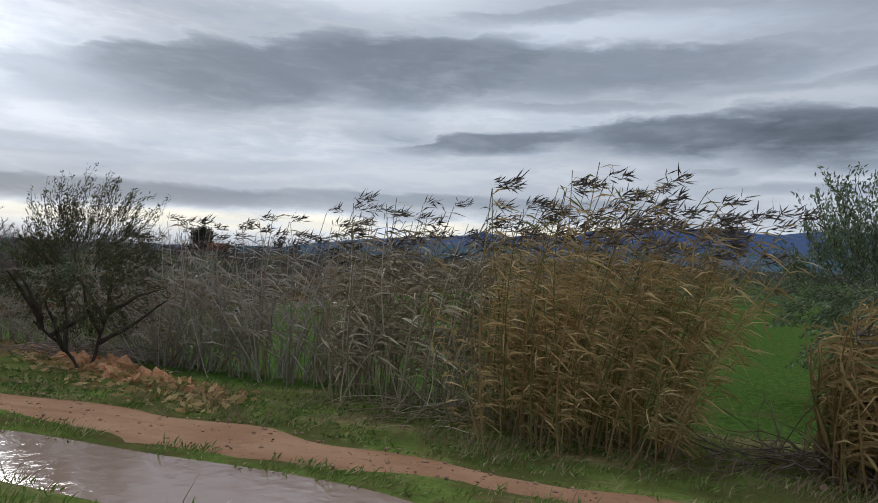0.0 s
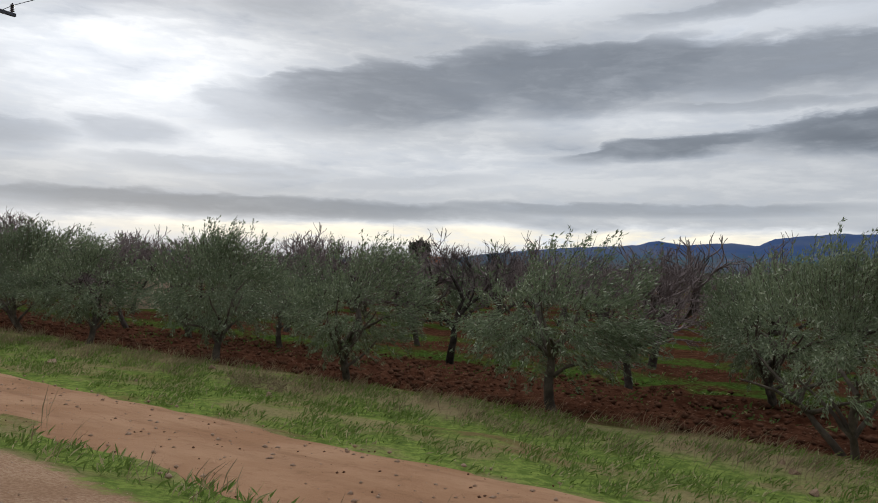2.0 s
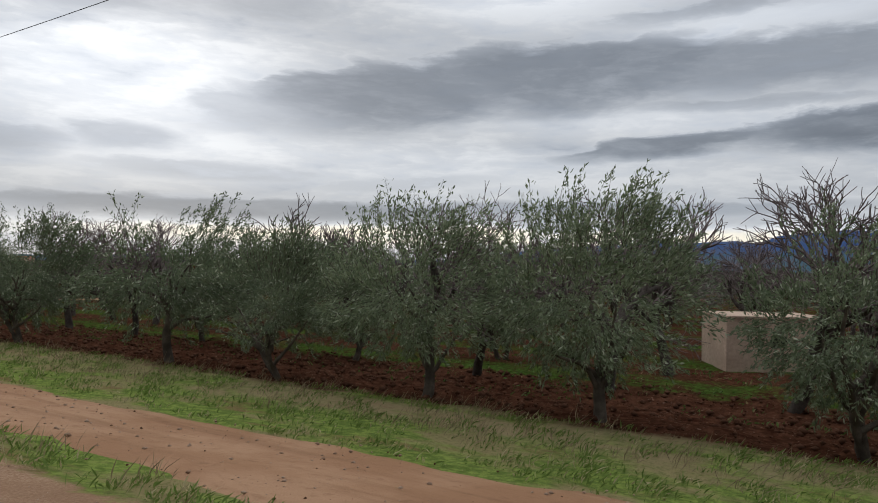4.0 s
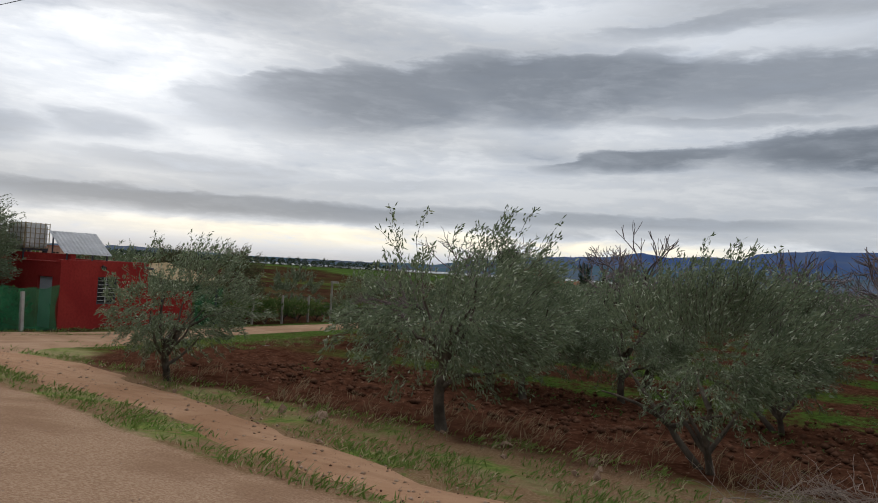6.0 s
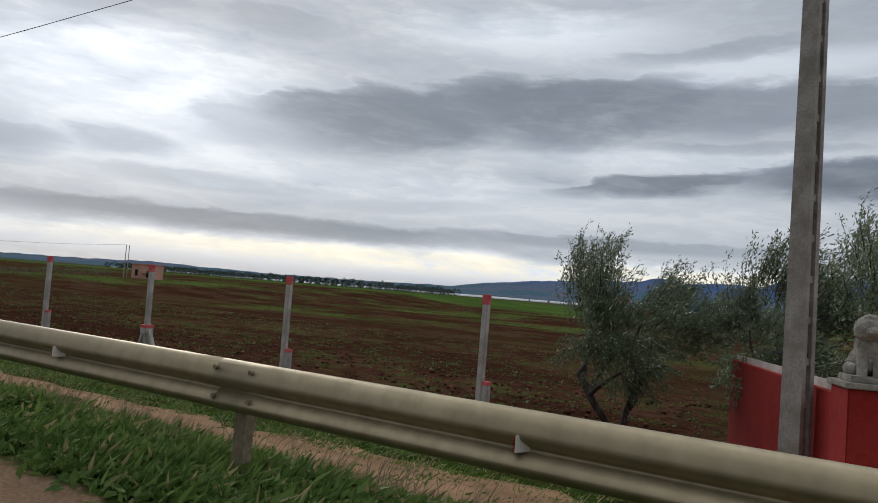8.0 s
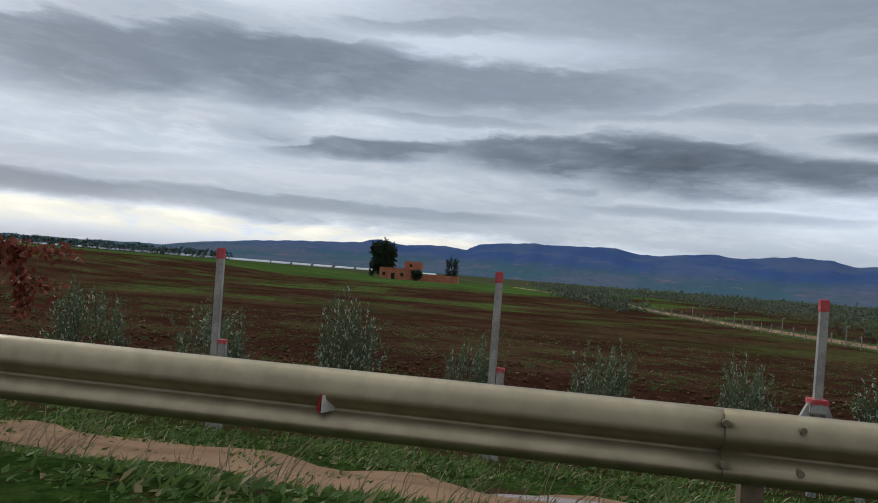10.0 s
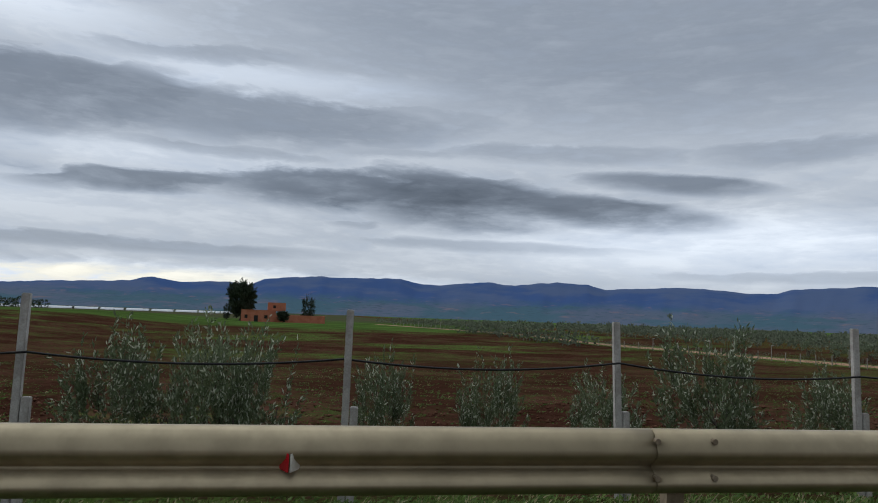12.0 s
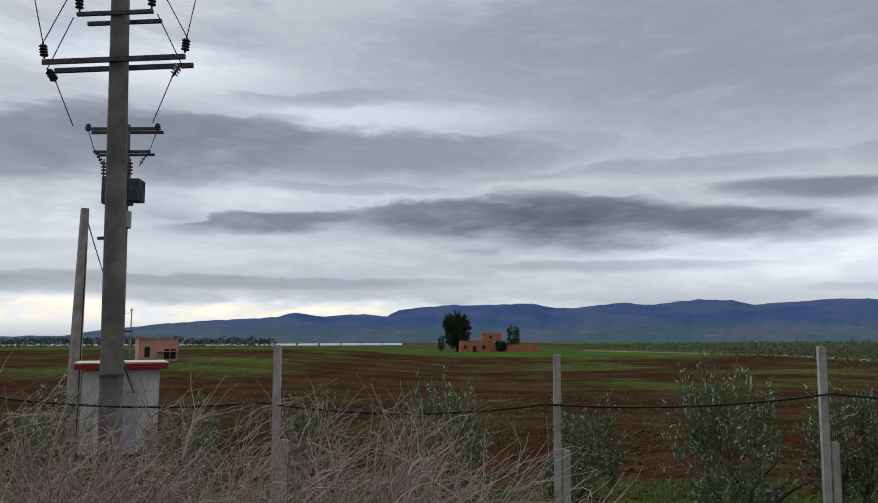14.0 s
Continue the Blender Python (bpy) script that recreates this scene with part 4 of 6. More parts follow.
def switch_pole():
    """The thick end pole of the line, with long arms and hanging strings."""
    ob = empty("switch_pole", pose(-251.1, 13.17, -1.4, 0, -2.0, 0), "thick grey concrete pole with long steel arms and insulators", "power pole")
    part("shaft", rod(bmesh.new(), (0, 0, -0.5), (0, 0, 13.2), 0.225, 0.165, 20), M_oldconcrete, ob)
    part("base_band", rod(bmesh.new(), (0, 0, 2.2), (0, 0, 2.26), 0.232, sides=20), M_steel, ob)
    pair_arm(ob, "cross_arm", 8.55, 1.45, 0.05, 0.225)
    pair_arm(ob, "cross_arm", 9.55, 0.78, 0.04, 0.215)
    part("bracket", boxes((-0.34, -0.16, -0.03, 0.03, 4.9, 4.96)), M_steel, ob)
    for s in (-1, 1):
        for z in (9.62, 10.05):
            insulator_under(ob, (s * 0.74, -0.2, z), (s * 0.76, -0.2, z + 0.42), 0.085)
        insulator_under(ob, (s * 1.43, -0.2, 8.64), (s * 1.47, -0.2, 8.98), 0.085)
        insulator_under(ob, (s * 1.18, -0.2, 8.14), (s * 1.36, -0.2, 8.42), 0.085)
        for p, q in (((1.47, 8.98), (1.95, 11.2)), ((1.47, 8.98), (0.75, 10.4)), ((1.36, 8.42), (0.86, 9.5)), ((1.18, 8.14), (0.80, 7.2))):
            part("wire", rod(bmesh.new(), (s * p[0], -0.2, p[1]), (s * q[0], -0.2, q[1]), 0.011, sides=5), M_rope, ob)
    return ob


switch_pole()


def transformer_pole():
    """The second pole behind it, which carries the transformer."""
    ob = empty("transformer_pole", pose(-252.5, 16.27, -1.6, 0, -1.2, 4), "concrete pole carrying a dark grey finned transformer", "power pole")
    part("shaft", rod(bmesh.new(), (0, 0, -0.5), (0, 0, 8.45), 0.16, 0.12, 16), M_oldconcrete, ob)
    pair_arm(ob, "cross_arm", 8.30, 0.88, 0.035, 0.15)
    pair_arm(ob, "cross_arm", 7.72, 0.68, 0.03, 0.15)
    part("collar", rod(bmesh.new(), (0, 0, 5.85), (0, 0, 6.25), 0.21, sides=16), M_post, ob, "pale clamp round the pole")
    box_ = part("transformer_tank", boxes((-0.30, 0.32, -0.55, -0.14, 6.35, 7.02), bevel=0.02), M_steel, ob, "dark grey transformer tank")
    for k in range(6):
        part("cooling_fin", boxes((0.34, 0.58, -0.55 + k * 0.075, -0.52 + k * 0.075, 6.42, 6.95)), M_steel, box_)
    for x in (-0.34, -0.02, 0.28):
        insulator_under(ob, (x, -0.35, 7.02), (x, -0.35, 7.48), 0.07)
    for s in (-1, 1):
        insulator_under(ob, (s * 0.86, -0.15, 8.24), (s * 0.82, -0.15, 8.44), 0.07)
        insulator_under(ob, (s * 0.42, -0.15, 7.35), (s * 0.66, -0.15, 7.78), 0.05)
        part("wire", rod(bmesh.new(), (s * 0.84, -0.15, 8.3), (s * 0.68, -0.15, 7.8), 0.01, sides=5), M_rope, ob)
    part("step_iron", boxes((-0.34, 0.34, -0.02, 0.02, 3.3, 3.34)), M_steel, ob)
    part("label_plate", boxes((-0.09, 0.09, -0.15, -0.13, 4.7, 5.2)), M_canvas, ob, "small yellowish plate")
    return ob


transformer_pole()


def stay_pole():
    ob = empty("stay_pole", pose(-257.0, 22.7, -1.8), "short tapered grey concrete pole behind the pump house", "pole")
    part("shaft", rod(bmesh.new(), (0, 0, -0.4), (0, 0, 7.8), 0.26, 0.15, 4), M_concrete, ob)
    part("conduit", rod(bmesh.new(), (0.22, -0.05, 0.2), (0.13, -0.02, 6.6), 0.02, sides=5), M_rope, ob)
    return ob


stay_pole()


def service_pole(x, y, h, r):
    z = float(ground_z(x, y))
    ob = empty("service_pole", pose(x, y, z), "slim pale service pole beside the field", "pole", "slim service poles")
    part("shaft", rod(bmesh.new(), (0, 0, -0.3), (0, 0, h), r, r * 0.7, 8), M_concrete, ob)
    part("bracket", boxes((-0.3, 0.3, -0.03, 0.03, h - 0.35, h - 0.28)), M_steel, ob)
    return x, y, z + h


low_line = [(-257.0, 22.7, 5.9), service_pole(-269.5, 52.2, 6.5, 0.10), service_pole(-294.6, 109.0, 8.4, 0.12), service_pole(-297.0, 111.5, 8.4, 0.12)]
for a, b in zip(low_line[:-2], low_line[1:-1]):
    line("service_cable", sagging(a, b, 0.5), 0.022, M_rope, "drooping dark service cable between slim poles", "power line", 5, "low service cables")


def kiosk():
    ob = empty("pump_kiosk", pose(-254.3, 20.3, -1.75, 0, 0, 25), "whitewashed pump house with a red-edged flat roof", "hut")
    part("wall", boxes((-1.0, 1.0, -1.0, 1.0, -0.2, 2.46), bevel=0.015), M_kiosk, ob)
    part("roof", boxes((-1.2, 1.2, -1.2, 1.2, 2.46, 2.62), bevel=0.015), M_redwall, ob)
    part("roof_slab", boxes((-1.21, 1.21, -1.21, 1.21, 2.62, 2.66)), M_cap, ob)
    part("door", boxes((-0.45, 0.45, -1.02, -0.99, -0.1, 1.9)), M_grey, ob)
    part("ladder_rail", beam(bmesh.new(), (0.35, -1.28, 1.8), (-0.15, -1.24, 3.0), 0.06), M_bark, ob, "dark leaning pole")
    return ob


kiosk()


def road_sign():
    """A round sign with a small plate below, on one post; it faces the other traffic."""
    ob = empty("road_sign", pose(-238.79, 3.3, float(ground_z(-238.79, 3.3)), 0, 0, 6.7), "round red-rimmed road sign with a plate, weathered grey behind", "road sign")
    base = float(ground_z(-238.79, 3.3))
    zc = 1.80 - base
    part("post", boxes((-0.066, -0.018, -0.025, 0.025, -0.3, zc + 0.04), bevel=0.008), M_steelpost, ob)
    disc = bmesh.new()
    rod(disc, (0.0, 0, zc), (0.006, 0, zc), 0.25, sides=40)
    d = part("disc", disc, M_signback, ob, "grey metal disc with a rust stain")
    rim = bmesh.new()
    for k in range(40):
        a, b = 2 * math.pi * k / 40, 2 * math.pi * (k + 1) / 40
        beam(rim, (0.0, 0.252 * math.cos(a), zc + 0.252 * math.sin(a)), (0.0, 0.252 * math.cos(b), zc + 0.252 * math.sin(b)), 0.004, 0.016)
    part("rim_flange", rim, M_redref, d, "red painted edge")
    ring = bmesh.new()
    n = 40
    vs = [[ring.verts.new((0.009, r * math.cos(2 * math.pi * k / n), zc + r * math.sin(2 * math.pi * k / n))) for k in range(n)] for r in (0.249, 0.185)]
    for k in range(n):
        ring.faces.new((vs[0][k], vs[0][(k + 1) % n], vs[1][(k + 1) % n], vs[1][k]))
    bmesh.ops.solidify(ring, geom=ring.faces[:], thickness=0.002)
    part("red_ring", ring, M_redref, d, "red ring")
    part("white_face", rod(bmesh.new(), (0.006, 0, zc), (0.010, 0, zc), 0.187, sides=40), M_white, d, "white face")
    part("mark", boxes((0.010, 0.013, -0.09, -0.025, zc - 0.08, zc + 0.08), (0.010, 0.013, 0.025, 0.09, zc - 0.08, zc + 0.08)), M_black, d, "dark mark")
    part("stiffener", boxes((-0.016, -0.001, -0.24, 0.24, zc - 0.01, zc + 0.012)), M_signback, d)
    p0, p1 = zc - 0.50, zc - 0.27
    plate = part("plate", boxes((0.0, 0.005, -0.155, 0.155, p0, p1)), M_white, ob, "white plate open behind")
    part("plate_edge", boxes((-0.03, -0.001, -0.155, -0.147, p0, p1), (-0.03, -0.001, 0.147, 0.155, p0, p1), (-0.03, -0.001, -0.147, 0.147, p1 - 0.008, p1), (-0.03, -0.001, -0.147, 0.147, p0, p0 + 0.008)), M_white, plate)
    part("plate_bar", boxes((-0.02, -0.001, -0.147, 0.147, (p0 + p1) / 2 - 0.015, (p0 + p1) / 2 + 0.015)), M_signback, plate)
    part("plate_text", boxes((0.0055, 0.008, -0.13, 0.13, p0 + 0.09, p0 + 0.15)), M_black, plate)
    return ob


road_sign()

# ---- roadside house, gate and garden ----
HOUSE = pose(-122.33, 14.05, 0, 0, 0, 9.2)


def house():
    """Local axes: x along the road face (towards -x), y away from the road along the lane."""
    ob = empty("roadside_house", HOUSE, "low flat-roofed house rendered deep red, with a barred window", "house")
    g = -1.8
    # lane wall with the window opening
    for spec in ((-0.25, 0, 0, 1.58, g, 0.93), (-0.25, 0, 2.46, 4.0, g, 0.93), (-0.25, 0, 1.58, 2.46, g, -0.64), (-0.25, 0, 1.58, 2.46, 0.35, 0.93)):
        part("wall", boxes(spec), M_redwall, ob)
    # road face with the doorway
    for spec in ((-0.36, -0.25, 0.0, 0.25, g, 0.82), (-1.08, -0.36, 0.0, 0.25, 0.32, 0.82), (-3.0, -1.08, 0.0, 0.25, g, 0.82)):
        part("wall", boxes(spec), M_redwall, ob)
    for spec in ((-4.9, -0.25, 3.75, 4.0, g, 0.93), (-4.9, -4.65, 0.25, 3.75, g, 0.93), (-4.9, -3.0, 0.0, 0.25, g, 0.95)):
        part("wall", boxes(spec), M_redwall, ob)
    part("roof", boxes((-4.65, -0.25, 0.25, 3.75, 0.60, 0.74)), M_concrete, ob)
    part("low_wall", boxes((-0.22, -0.005, 4.0, 6.62, g - 0.3, -0.19), bevel=0.01), M_redwall, ob)
    part("parapet", boxes((-4.6, -0.6, 0.9, 1.1, 0.74, 1.12)), M_redwall, ob)
    part("coping", boxes((-3.0, -0.02, -0.02, 0.27, 0.82, 0.86)), M_redwall, ob)
    w = part("window", boxes((-0.17, -0.13, 1.58, 2.46, -0.64, 0.35)), M_dark, ob, "dark window pane behind bars")
    bars = [(-0.06, -0.045, 1.58, 2.46, -0.64 + 0.99 * k / 7 - 0.007, -0.64 + 0.99 * k / 7 + 0.007) for k in range(1, 7)]
    for b in bars:
        part("window_bar", boxes(b), M_white, w)
    part("window_bar", boxes((-0.07, -0.06, 2.0, 2.025, -0.64, 0.35)), M_white, w)
    part("frame", boxes((-0.09, -0.03, 1.58, 1.63, -0.64, 0.35), (-0.09, -0.03, 2.41, 2.46, -0.64, 0.35), (-0.09, -0.03, 1.63, 2.41, -0.64, -0.59), (-0.09, -0.03, 1.63, 2.41, 0.30, 0.35)), M_steel, w)
    d = part("door", boxes((-1.07, -0.37, 0.10, 0.14, g, 0.31), bevel=0.005), M_grey, ob, "pale grey metal door")
    part("handle", boxes((-0.48, -0.44, 0.04, 0.10, -0.75, -0.62)), M_steel, d)
    part("waterspout", rod(bmesh.new(), (-0.05, 3.8, 0.76), (0.38, 3.85, 0.70), 0.05, sides=8), M_steel, ob)
    part("lamp", rod(bmesh.new(), (0.0, 1.75, 0.72), (0.14, 1.75, 0.66), 0.07, sides=8), M_dark, ob)
    return ob


house()


def lean_to():
    """A slanting sheet roof behind the house, lower towards the lane."""
    ob = empty("lean_to_roof", Matrix.Identity(4), "sloping pale metal sheet roof on thin posts over the house", "roof")
    hi0, hi1 = Vector((-125.2, 15.2, 1.96)), Vector((-125.0, 17.0, 1.96))
    lo0, lo1 = Vector((-123.1, 14.6, 1.14)), Vector((-122.85, 16.3, 1.12))
    bm = bmesh.new()
    n = 24
    rows = []
    for k in range(n + 1):
        u = k / n
        up = Vector((0, 0, 0.012 * (k % 2)))
        rows.append((bm.verts.new(hi0.lerp(hi1, u) + up), bm.verts.new(lo0.lerp(lo1, u) + up)))
    for (a, b), (c, d) in zip(rows[:-1], rows[1:]):
        bm.faces.new((a, b, d, c))
    bmesh.ops.solidify(bm, geom=bm.faces[:], thickness=0.02)
    part("sheet", bm, M_sheet, ob)
    for p in (hi0.lerp(lo1, 0.08), hi1.lerp(lo0, 0.08), lo0.lerp(hi1, 0.08), lo1.lerp(hi0, 0.08)):
        part("post", rod(bmesh.new(), (p.x, p.y, 0.70), (p.x, p.y, p.z), 0.03), M_steel, ob)
    return ob


lean_to()


def canopy():
    ob = empty("canvas_awning", HOUSE, "sagging beige canvas awning behind the low wall", "awning")
    bm = bmesh.new()
    n = 10
    g = [[bm.verts.new((-3.0 + 3.2 * a / n, 4.6 + 3.6 * b / n, 0.95 - 0.62 * a / n - 0.10 * math.sin(math.pi * b / n))) for b in range(n + 1)] for a in range(n + 1)]
    for a in range(n):
        for b in range(n):
            bm.faces.new((g[a][b], g[a + 1][b], g[a + 1][b + 1], g[a][b + 1]))
    bmesh.ops.solidify(bm, geom=bm.faces[:], thickness=0.01)
    part("canvas", bm, M_canvas, ob)
    for x, y, t in ((0.12, 4.7, 0.30), (0.12, 8.0, 0.28), (-2.9, 4.7, 0.9), (-2.9, 8.0, 0.9)):
        part("post", boxes((x - 0.03, x + 0.03, y - 0.03, y + 0.03, -1.9, t)), M_steel, ob)
    return ob


canopy()


def water_tank():
    ob = empty("water_tank", pose(-125.95, 14.85, 0, 0, 0, 9.2), "white plastic water tank in a wire cage above the roof", "water tank")
    x0, x1, y0, y1, z0, z1 = -0.5, 0.5, -0.5, 0.5, 1.27, 2.2
    part("tank", boxes((x0, x1, y0, y1, z0, z1), bevel=0.08), M_white, ob)
    bm = bmesh.new()
    for k in range(6):
        u = k / 5
        for yy in (y0 - 0.02, y1 + 0.02):
            beam(bm, (x0 + (x1 - x0) * u, yy, z0), (x0 + (x1 - x0) * u, yy, z1 + 0.03), 0.02)
            beam(bm, (x0, yy, z0 + (z1 - z0) * u), (x1, yy, z0 + (z1 - z0) * u), 0.02)
        for xx in (x0 - 0.02, x1 + 0.02):
            beam(bm, (xx, y0 + (y1 - y0) * u, z0), (xx, y0 + (y1 - y0) * u, z1 + 0.03), 0.02)
            beam(bm, (xx, y0, z0 + (z1 - z0) * u), (xx, y1, z0 + (z1 - z0) * u), 0.02)
    part("cage", bm, M_zinc, ob)
    part("stand", boxes((x0, x1, y0, y1, 1.18, 1.29)), M_steel, ob)
    for lx in (x0 + 0.05, x1 - 0.05):
        for ly in (y0 + 0.05, y1 - 0.05):
            part("leg", boxes((lx - 0.04, lx + 0.04, ly - 0.04, ly + 0.04, 0.70, 1.18)), M_steel, ob)
    return ob


water_tank()


def lion(name, m):
    """A seated lion of cast stone, kept as a plain form."""
    bm = bmesh.new()
    def ball(x, y, z, rx, ry, rz):
        bmesh.ops.create_icosphere(bm, subdivisions=2, radius=1.0, matrix=Matrix.Translation((x, y, z)) @ Matrix.Diagonal((rx, ry, rz, 1)))
    box(bm, -0.21, 0.21, -0.19, 0.19, 0, 0.07, bevel=0.01)
    ball(0, 0.06, 0.22, 0.16, 0.17, 0.17), ball(0, -0.01, 0.38, 0.125, 0.12, 0.2), ball(0, -0.05, 0.56, 0.155, 0.14, 0.16), ball(0, -0.16, 0.53, 0.08, 0.08, 0.07), ball(0, -0.06, 0.67, 0.09, 0.08, 0.06)
    for s in (-1, 1):
        rod(bm, (s * 0.08, -0.12, 0.06), (s * 0.07, -0.06, 0.36), 0.05, 0.055), ball(s * 0.13, 0.05, 0.13, 0.07, 0.13, 0.08)
    for v in bm.verts:
        v.co += Vector(noise.noise_vector(v.co * 14.0)) * 0.014
    ob = part(name, bm, M_statue)
    ob.matrix_world = m
    return tagged(ob, "weathered cast-stone lion sitting on a gate pillar", "statue", "lions on the gate pillars")


def gate_walls():
    def pillar(x, y, zt, w=0.5, rz=20):
        ob = empty("gate_pillar", pose(x, y, 0, 0, 0, rz), "deep red rendered gate pillar with a stone cap", "pillar", "pillars of the gate")
        part("shaft", boxes((-w / 2, w / 2, -w / 2, w / 2, -1.6, zt), bevel=0.012), M_redwall, ob)
        part("cap", boxes((-w / 2 - 0.04, w / 2 + 0.04, -w / 2 - 0.04, w / 2 + 0.04, zt, zt + 0.06), bevel=0.01), M_statue, ob)
        lion("lion_statue", pose(x, y, zt + 0.06, 0, 0, rz))
    pillar(-126.1, 8.95, 0.42)
    pillar(-134.3, 8.9, 0.62)
    pillar(-132.5, 11.75, 0.72, 0.42)
    def wall(nm, a, b, z0, z1a, z1b):
        ob = empty("boundary_wall", Matrix.Identity(4), "deep red rendered boundary wall with a pale coping", "wall")
        a, b = Vector(a), Vector(b)
        d = (b - a).normalized()
        nrm = Vector((-d.y, d.x)) * 0.1
        bm = bmesh.new()
        vs = []
        for p, zt in ((a, z1a), (b, z1b)):
            for s in (-1, 1):
                vs.append((bm.verts.new((p.x + s * nrm.x, p.y + s * nrm.y, z0)), bm.verts.new((p.x + s * nrm.x, p.y + s * nrm.y, zt))))
        (a0, a1), (b0, b1), (c0, c1), (d0, d1) = vs
        for f in ((a0, c0, c1, a1), (b0, b1, d1, d0), (a1, c1, d1, b1), (a0, a1, b1, b0), (c0, d0, d1, c1), (a0, b0, d0, c0)):
            bm.faces.new(f)
        part("wall", bm, M_redwall, ob)
        part("coping", beam(bmesh.new(), (a.x, a.y, z1a + 0.006), (b.x, b.y, z1b + 0.006), 0.012, 0.21), M_cap, ob)
    wall("l", (-134.15, 9.1), (-132.6, 11.6), -1.7, 0.60, 0.68)
    wall("r", (-127.7, 11.6), (-126.25, 9.1), -1.7, 0.12, 0.05)
    # garden walls behind
    wall("back", (-134.4, 9.0), (-136.4, 15.0), -1.8, 0.5, 0.4)
    wall("shed", (-124.2, 12.9), (-127.6, 12.4), -1.7, 0.35, 0.35)
    gate = empty("double_gate", pose(-132.25, 11.72, -1.3), "black iron double gate, solid below and barred above", "gate")
    for k in range(2):
        x0, x1 = 2.27 * k + 0.02, 2.27 * k + 2.24
        leaf = part("gate_leaf", boxes((x0, x0 + 0.06, -0.03, 0.03, 0.05, 1.98), (x1 - 0.06, x1, -0.03, 0.03, 0.05, 1.98), (x0 + 0.06, x1 - 0.06, -0.03, 0.03, 1.92, 1.98), (x0 + 0.06, x1 - 0.06, -0.015, 0.015, 0.05, 0.95)), M_black, gate)
        for j in range(14):
            xb = x0 + 0.12 + j * (x1 - x0 - 0.24) / 13
            part("bar", boxes((xb - 0.009, xb + 0.009, -0.009, 0.009, 0.95, 1.92)), M_black, leaf)


gate_walls()


def net_fence():
    ob = empty("green_net_fence", Matrix.Identity(4), "green shade-net fence stretched on old concrete posts", "fence")
    corners = [(-125.75, 8.95), (-123.5, 8.85), (-120.75, 8.95), (-121.6, 12.4), (-122.28, 14.0)]
    rng = np.random.default_rng(8)
    pts = []
    for a, b in zip(corners[:-1], corners[1:]):
        n = max(2, int(math.dist(a, b) / 0.12))
        pts += [(a[0] + (b[0] - a[0]) * k / n, a[1] + (b[1] - a[1]) * k / n) for k in range(n)]
    pts.append(corners[-1])
    nz = 12
    V = []
    for i, (x, y) in enumerate(pts):
        top = 0.02 + 0.05 * math.sin(i * 0.23) + 0.03 * math.sin(i * 0.71)
        bot = float(ground_z(x, y)) - 0.02
        for j in range(nz):
            u = j / (nz - 1)
            w = 0.05 * math.sin(i * 0.5 + 3 * u) * math.sin(math.pi * u) + 0.02 * math.sin(i * 1.3 + 7 * u)
            V.append((x + w * 0.6, y + w, bot + (top - bot) * u))
    i = np.arange(len(V)).reshape(-1, nz)
    q = np.stack([i[:-1, :-1], i[1:, :-1], i[1:, 1:], i[:-1, 1:]], -1).reshape(-1, 4)
    solid("net", mesh_from("net", V, q), M_net, ob, smooth_faces=True)
    for x, y, lean in ((-125.0, 9.0, 9), (-123.45, 8.98, 2), (-120.6, 9.1, 0), (-121.3, 12.2, -3)):
        gz = float(ground_z(x, y))
        p = part("post", boxes((-0.06, 0.06, -0.05, 0.05, -0.2, 1.28), bevel=0.012), M_post, ob)
        p.matrix_world = pose(x, y + 0.10, gz, 0, lean, 0)
    for dx, dy in ((-0.75, 0.0), (0.25, 0.8)):
        part("strut", beam(bmesh.new(), (-120.6 + dx * 0.1, 9.12 + dy * 0.1, -0.05), (-120.6 + dx, 9.12 + dy, float(ground_z(-120.6 + dx, 8.9)) - 0.1), 0.075), M_concrete, ob)
    part("strut", beam(bmesh.new(), (-125.05, 9.12, 0.0), (-124.5, 9.10, -1.1), 0.09), M_concrete, ob)
    # a second panel between the low wall and the lane fence
    V = []
    for k in range(14):
        for j in range(8):
            u = j / 7
            V.append((-123.42 - 0.19 * (k / 13) * 1.9 + 0.05 * math.sin(k * 0.9 + u * 3), 20.7 + 1.9 * k / 13, -1.95 + (2.0 + 0.05 * math.sin(k)) * u))
    i = np.arange(len(V)).reshape(-1, 8)
    q = np.stack([i[:-1, :-1], i[1:, :-1], i[1:, 1:], i[:-1, 1:]], -1).reshape(-1, 4)
    solid("net", mesh_from("net", V, q), M_net, ob, smooth_faces=True)
    return ob


net_fence()

# fence along the lane: short pale posts, now and then a tall bracketed one
def lane_post(tall):
    ob = empty("lane_fence_post", Matrix.Identity(4), "", "fence post", "posts along the lane")
    h = 2.4 if tall else 1.45
    part("shaft", boxes((-0.05, 0.05, -0.05, 0.05, -0.3, h), bevel=0.012), M_concrete, ob)
    if tall:
        part("bracket", boxes((-0.08, 0.42, -0.04, 0.04, h - 0.10, h + 0.02)), M_post, ob)
    return ob


lane_masters = {}
y, k = 24.6, 0
while y < 292:
    tall = k % 5 == 3
    x = float(lane_x(y)) - 2.9
    m = pose(x, y, float(ground_z(x, y)), 0, 0, 11)
    if tall not in lane_masters:
        ob = lane_masters[tall] = lane_post(tall)
        ob.matrix_world = m
    else:
        ob = copy_thing(lane_masters[tall], m)
    tagged(ob, "tall pale concrete lane post with a bent bracket" if tall else "short pale concrete lane fence post")
    y += 2.6 if y < 120 else 4.5
    k += 1

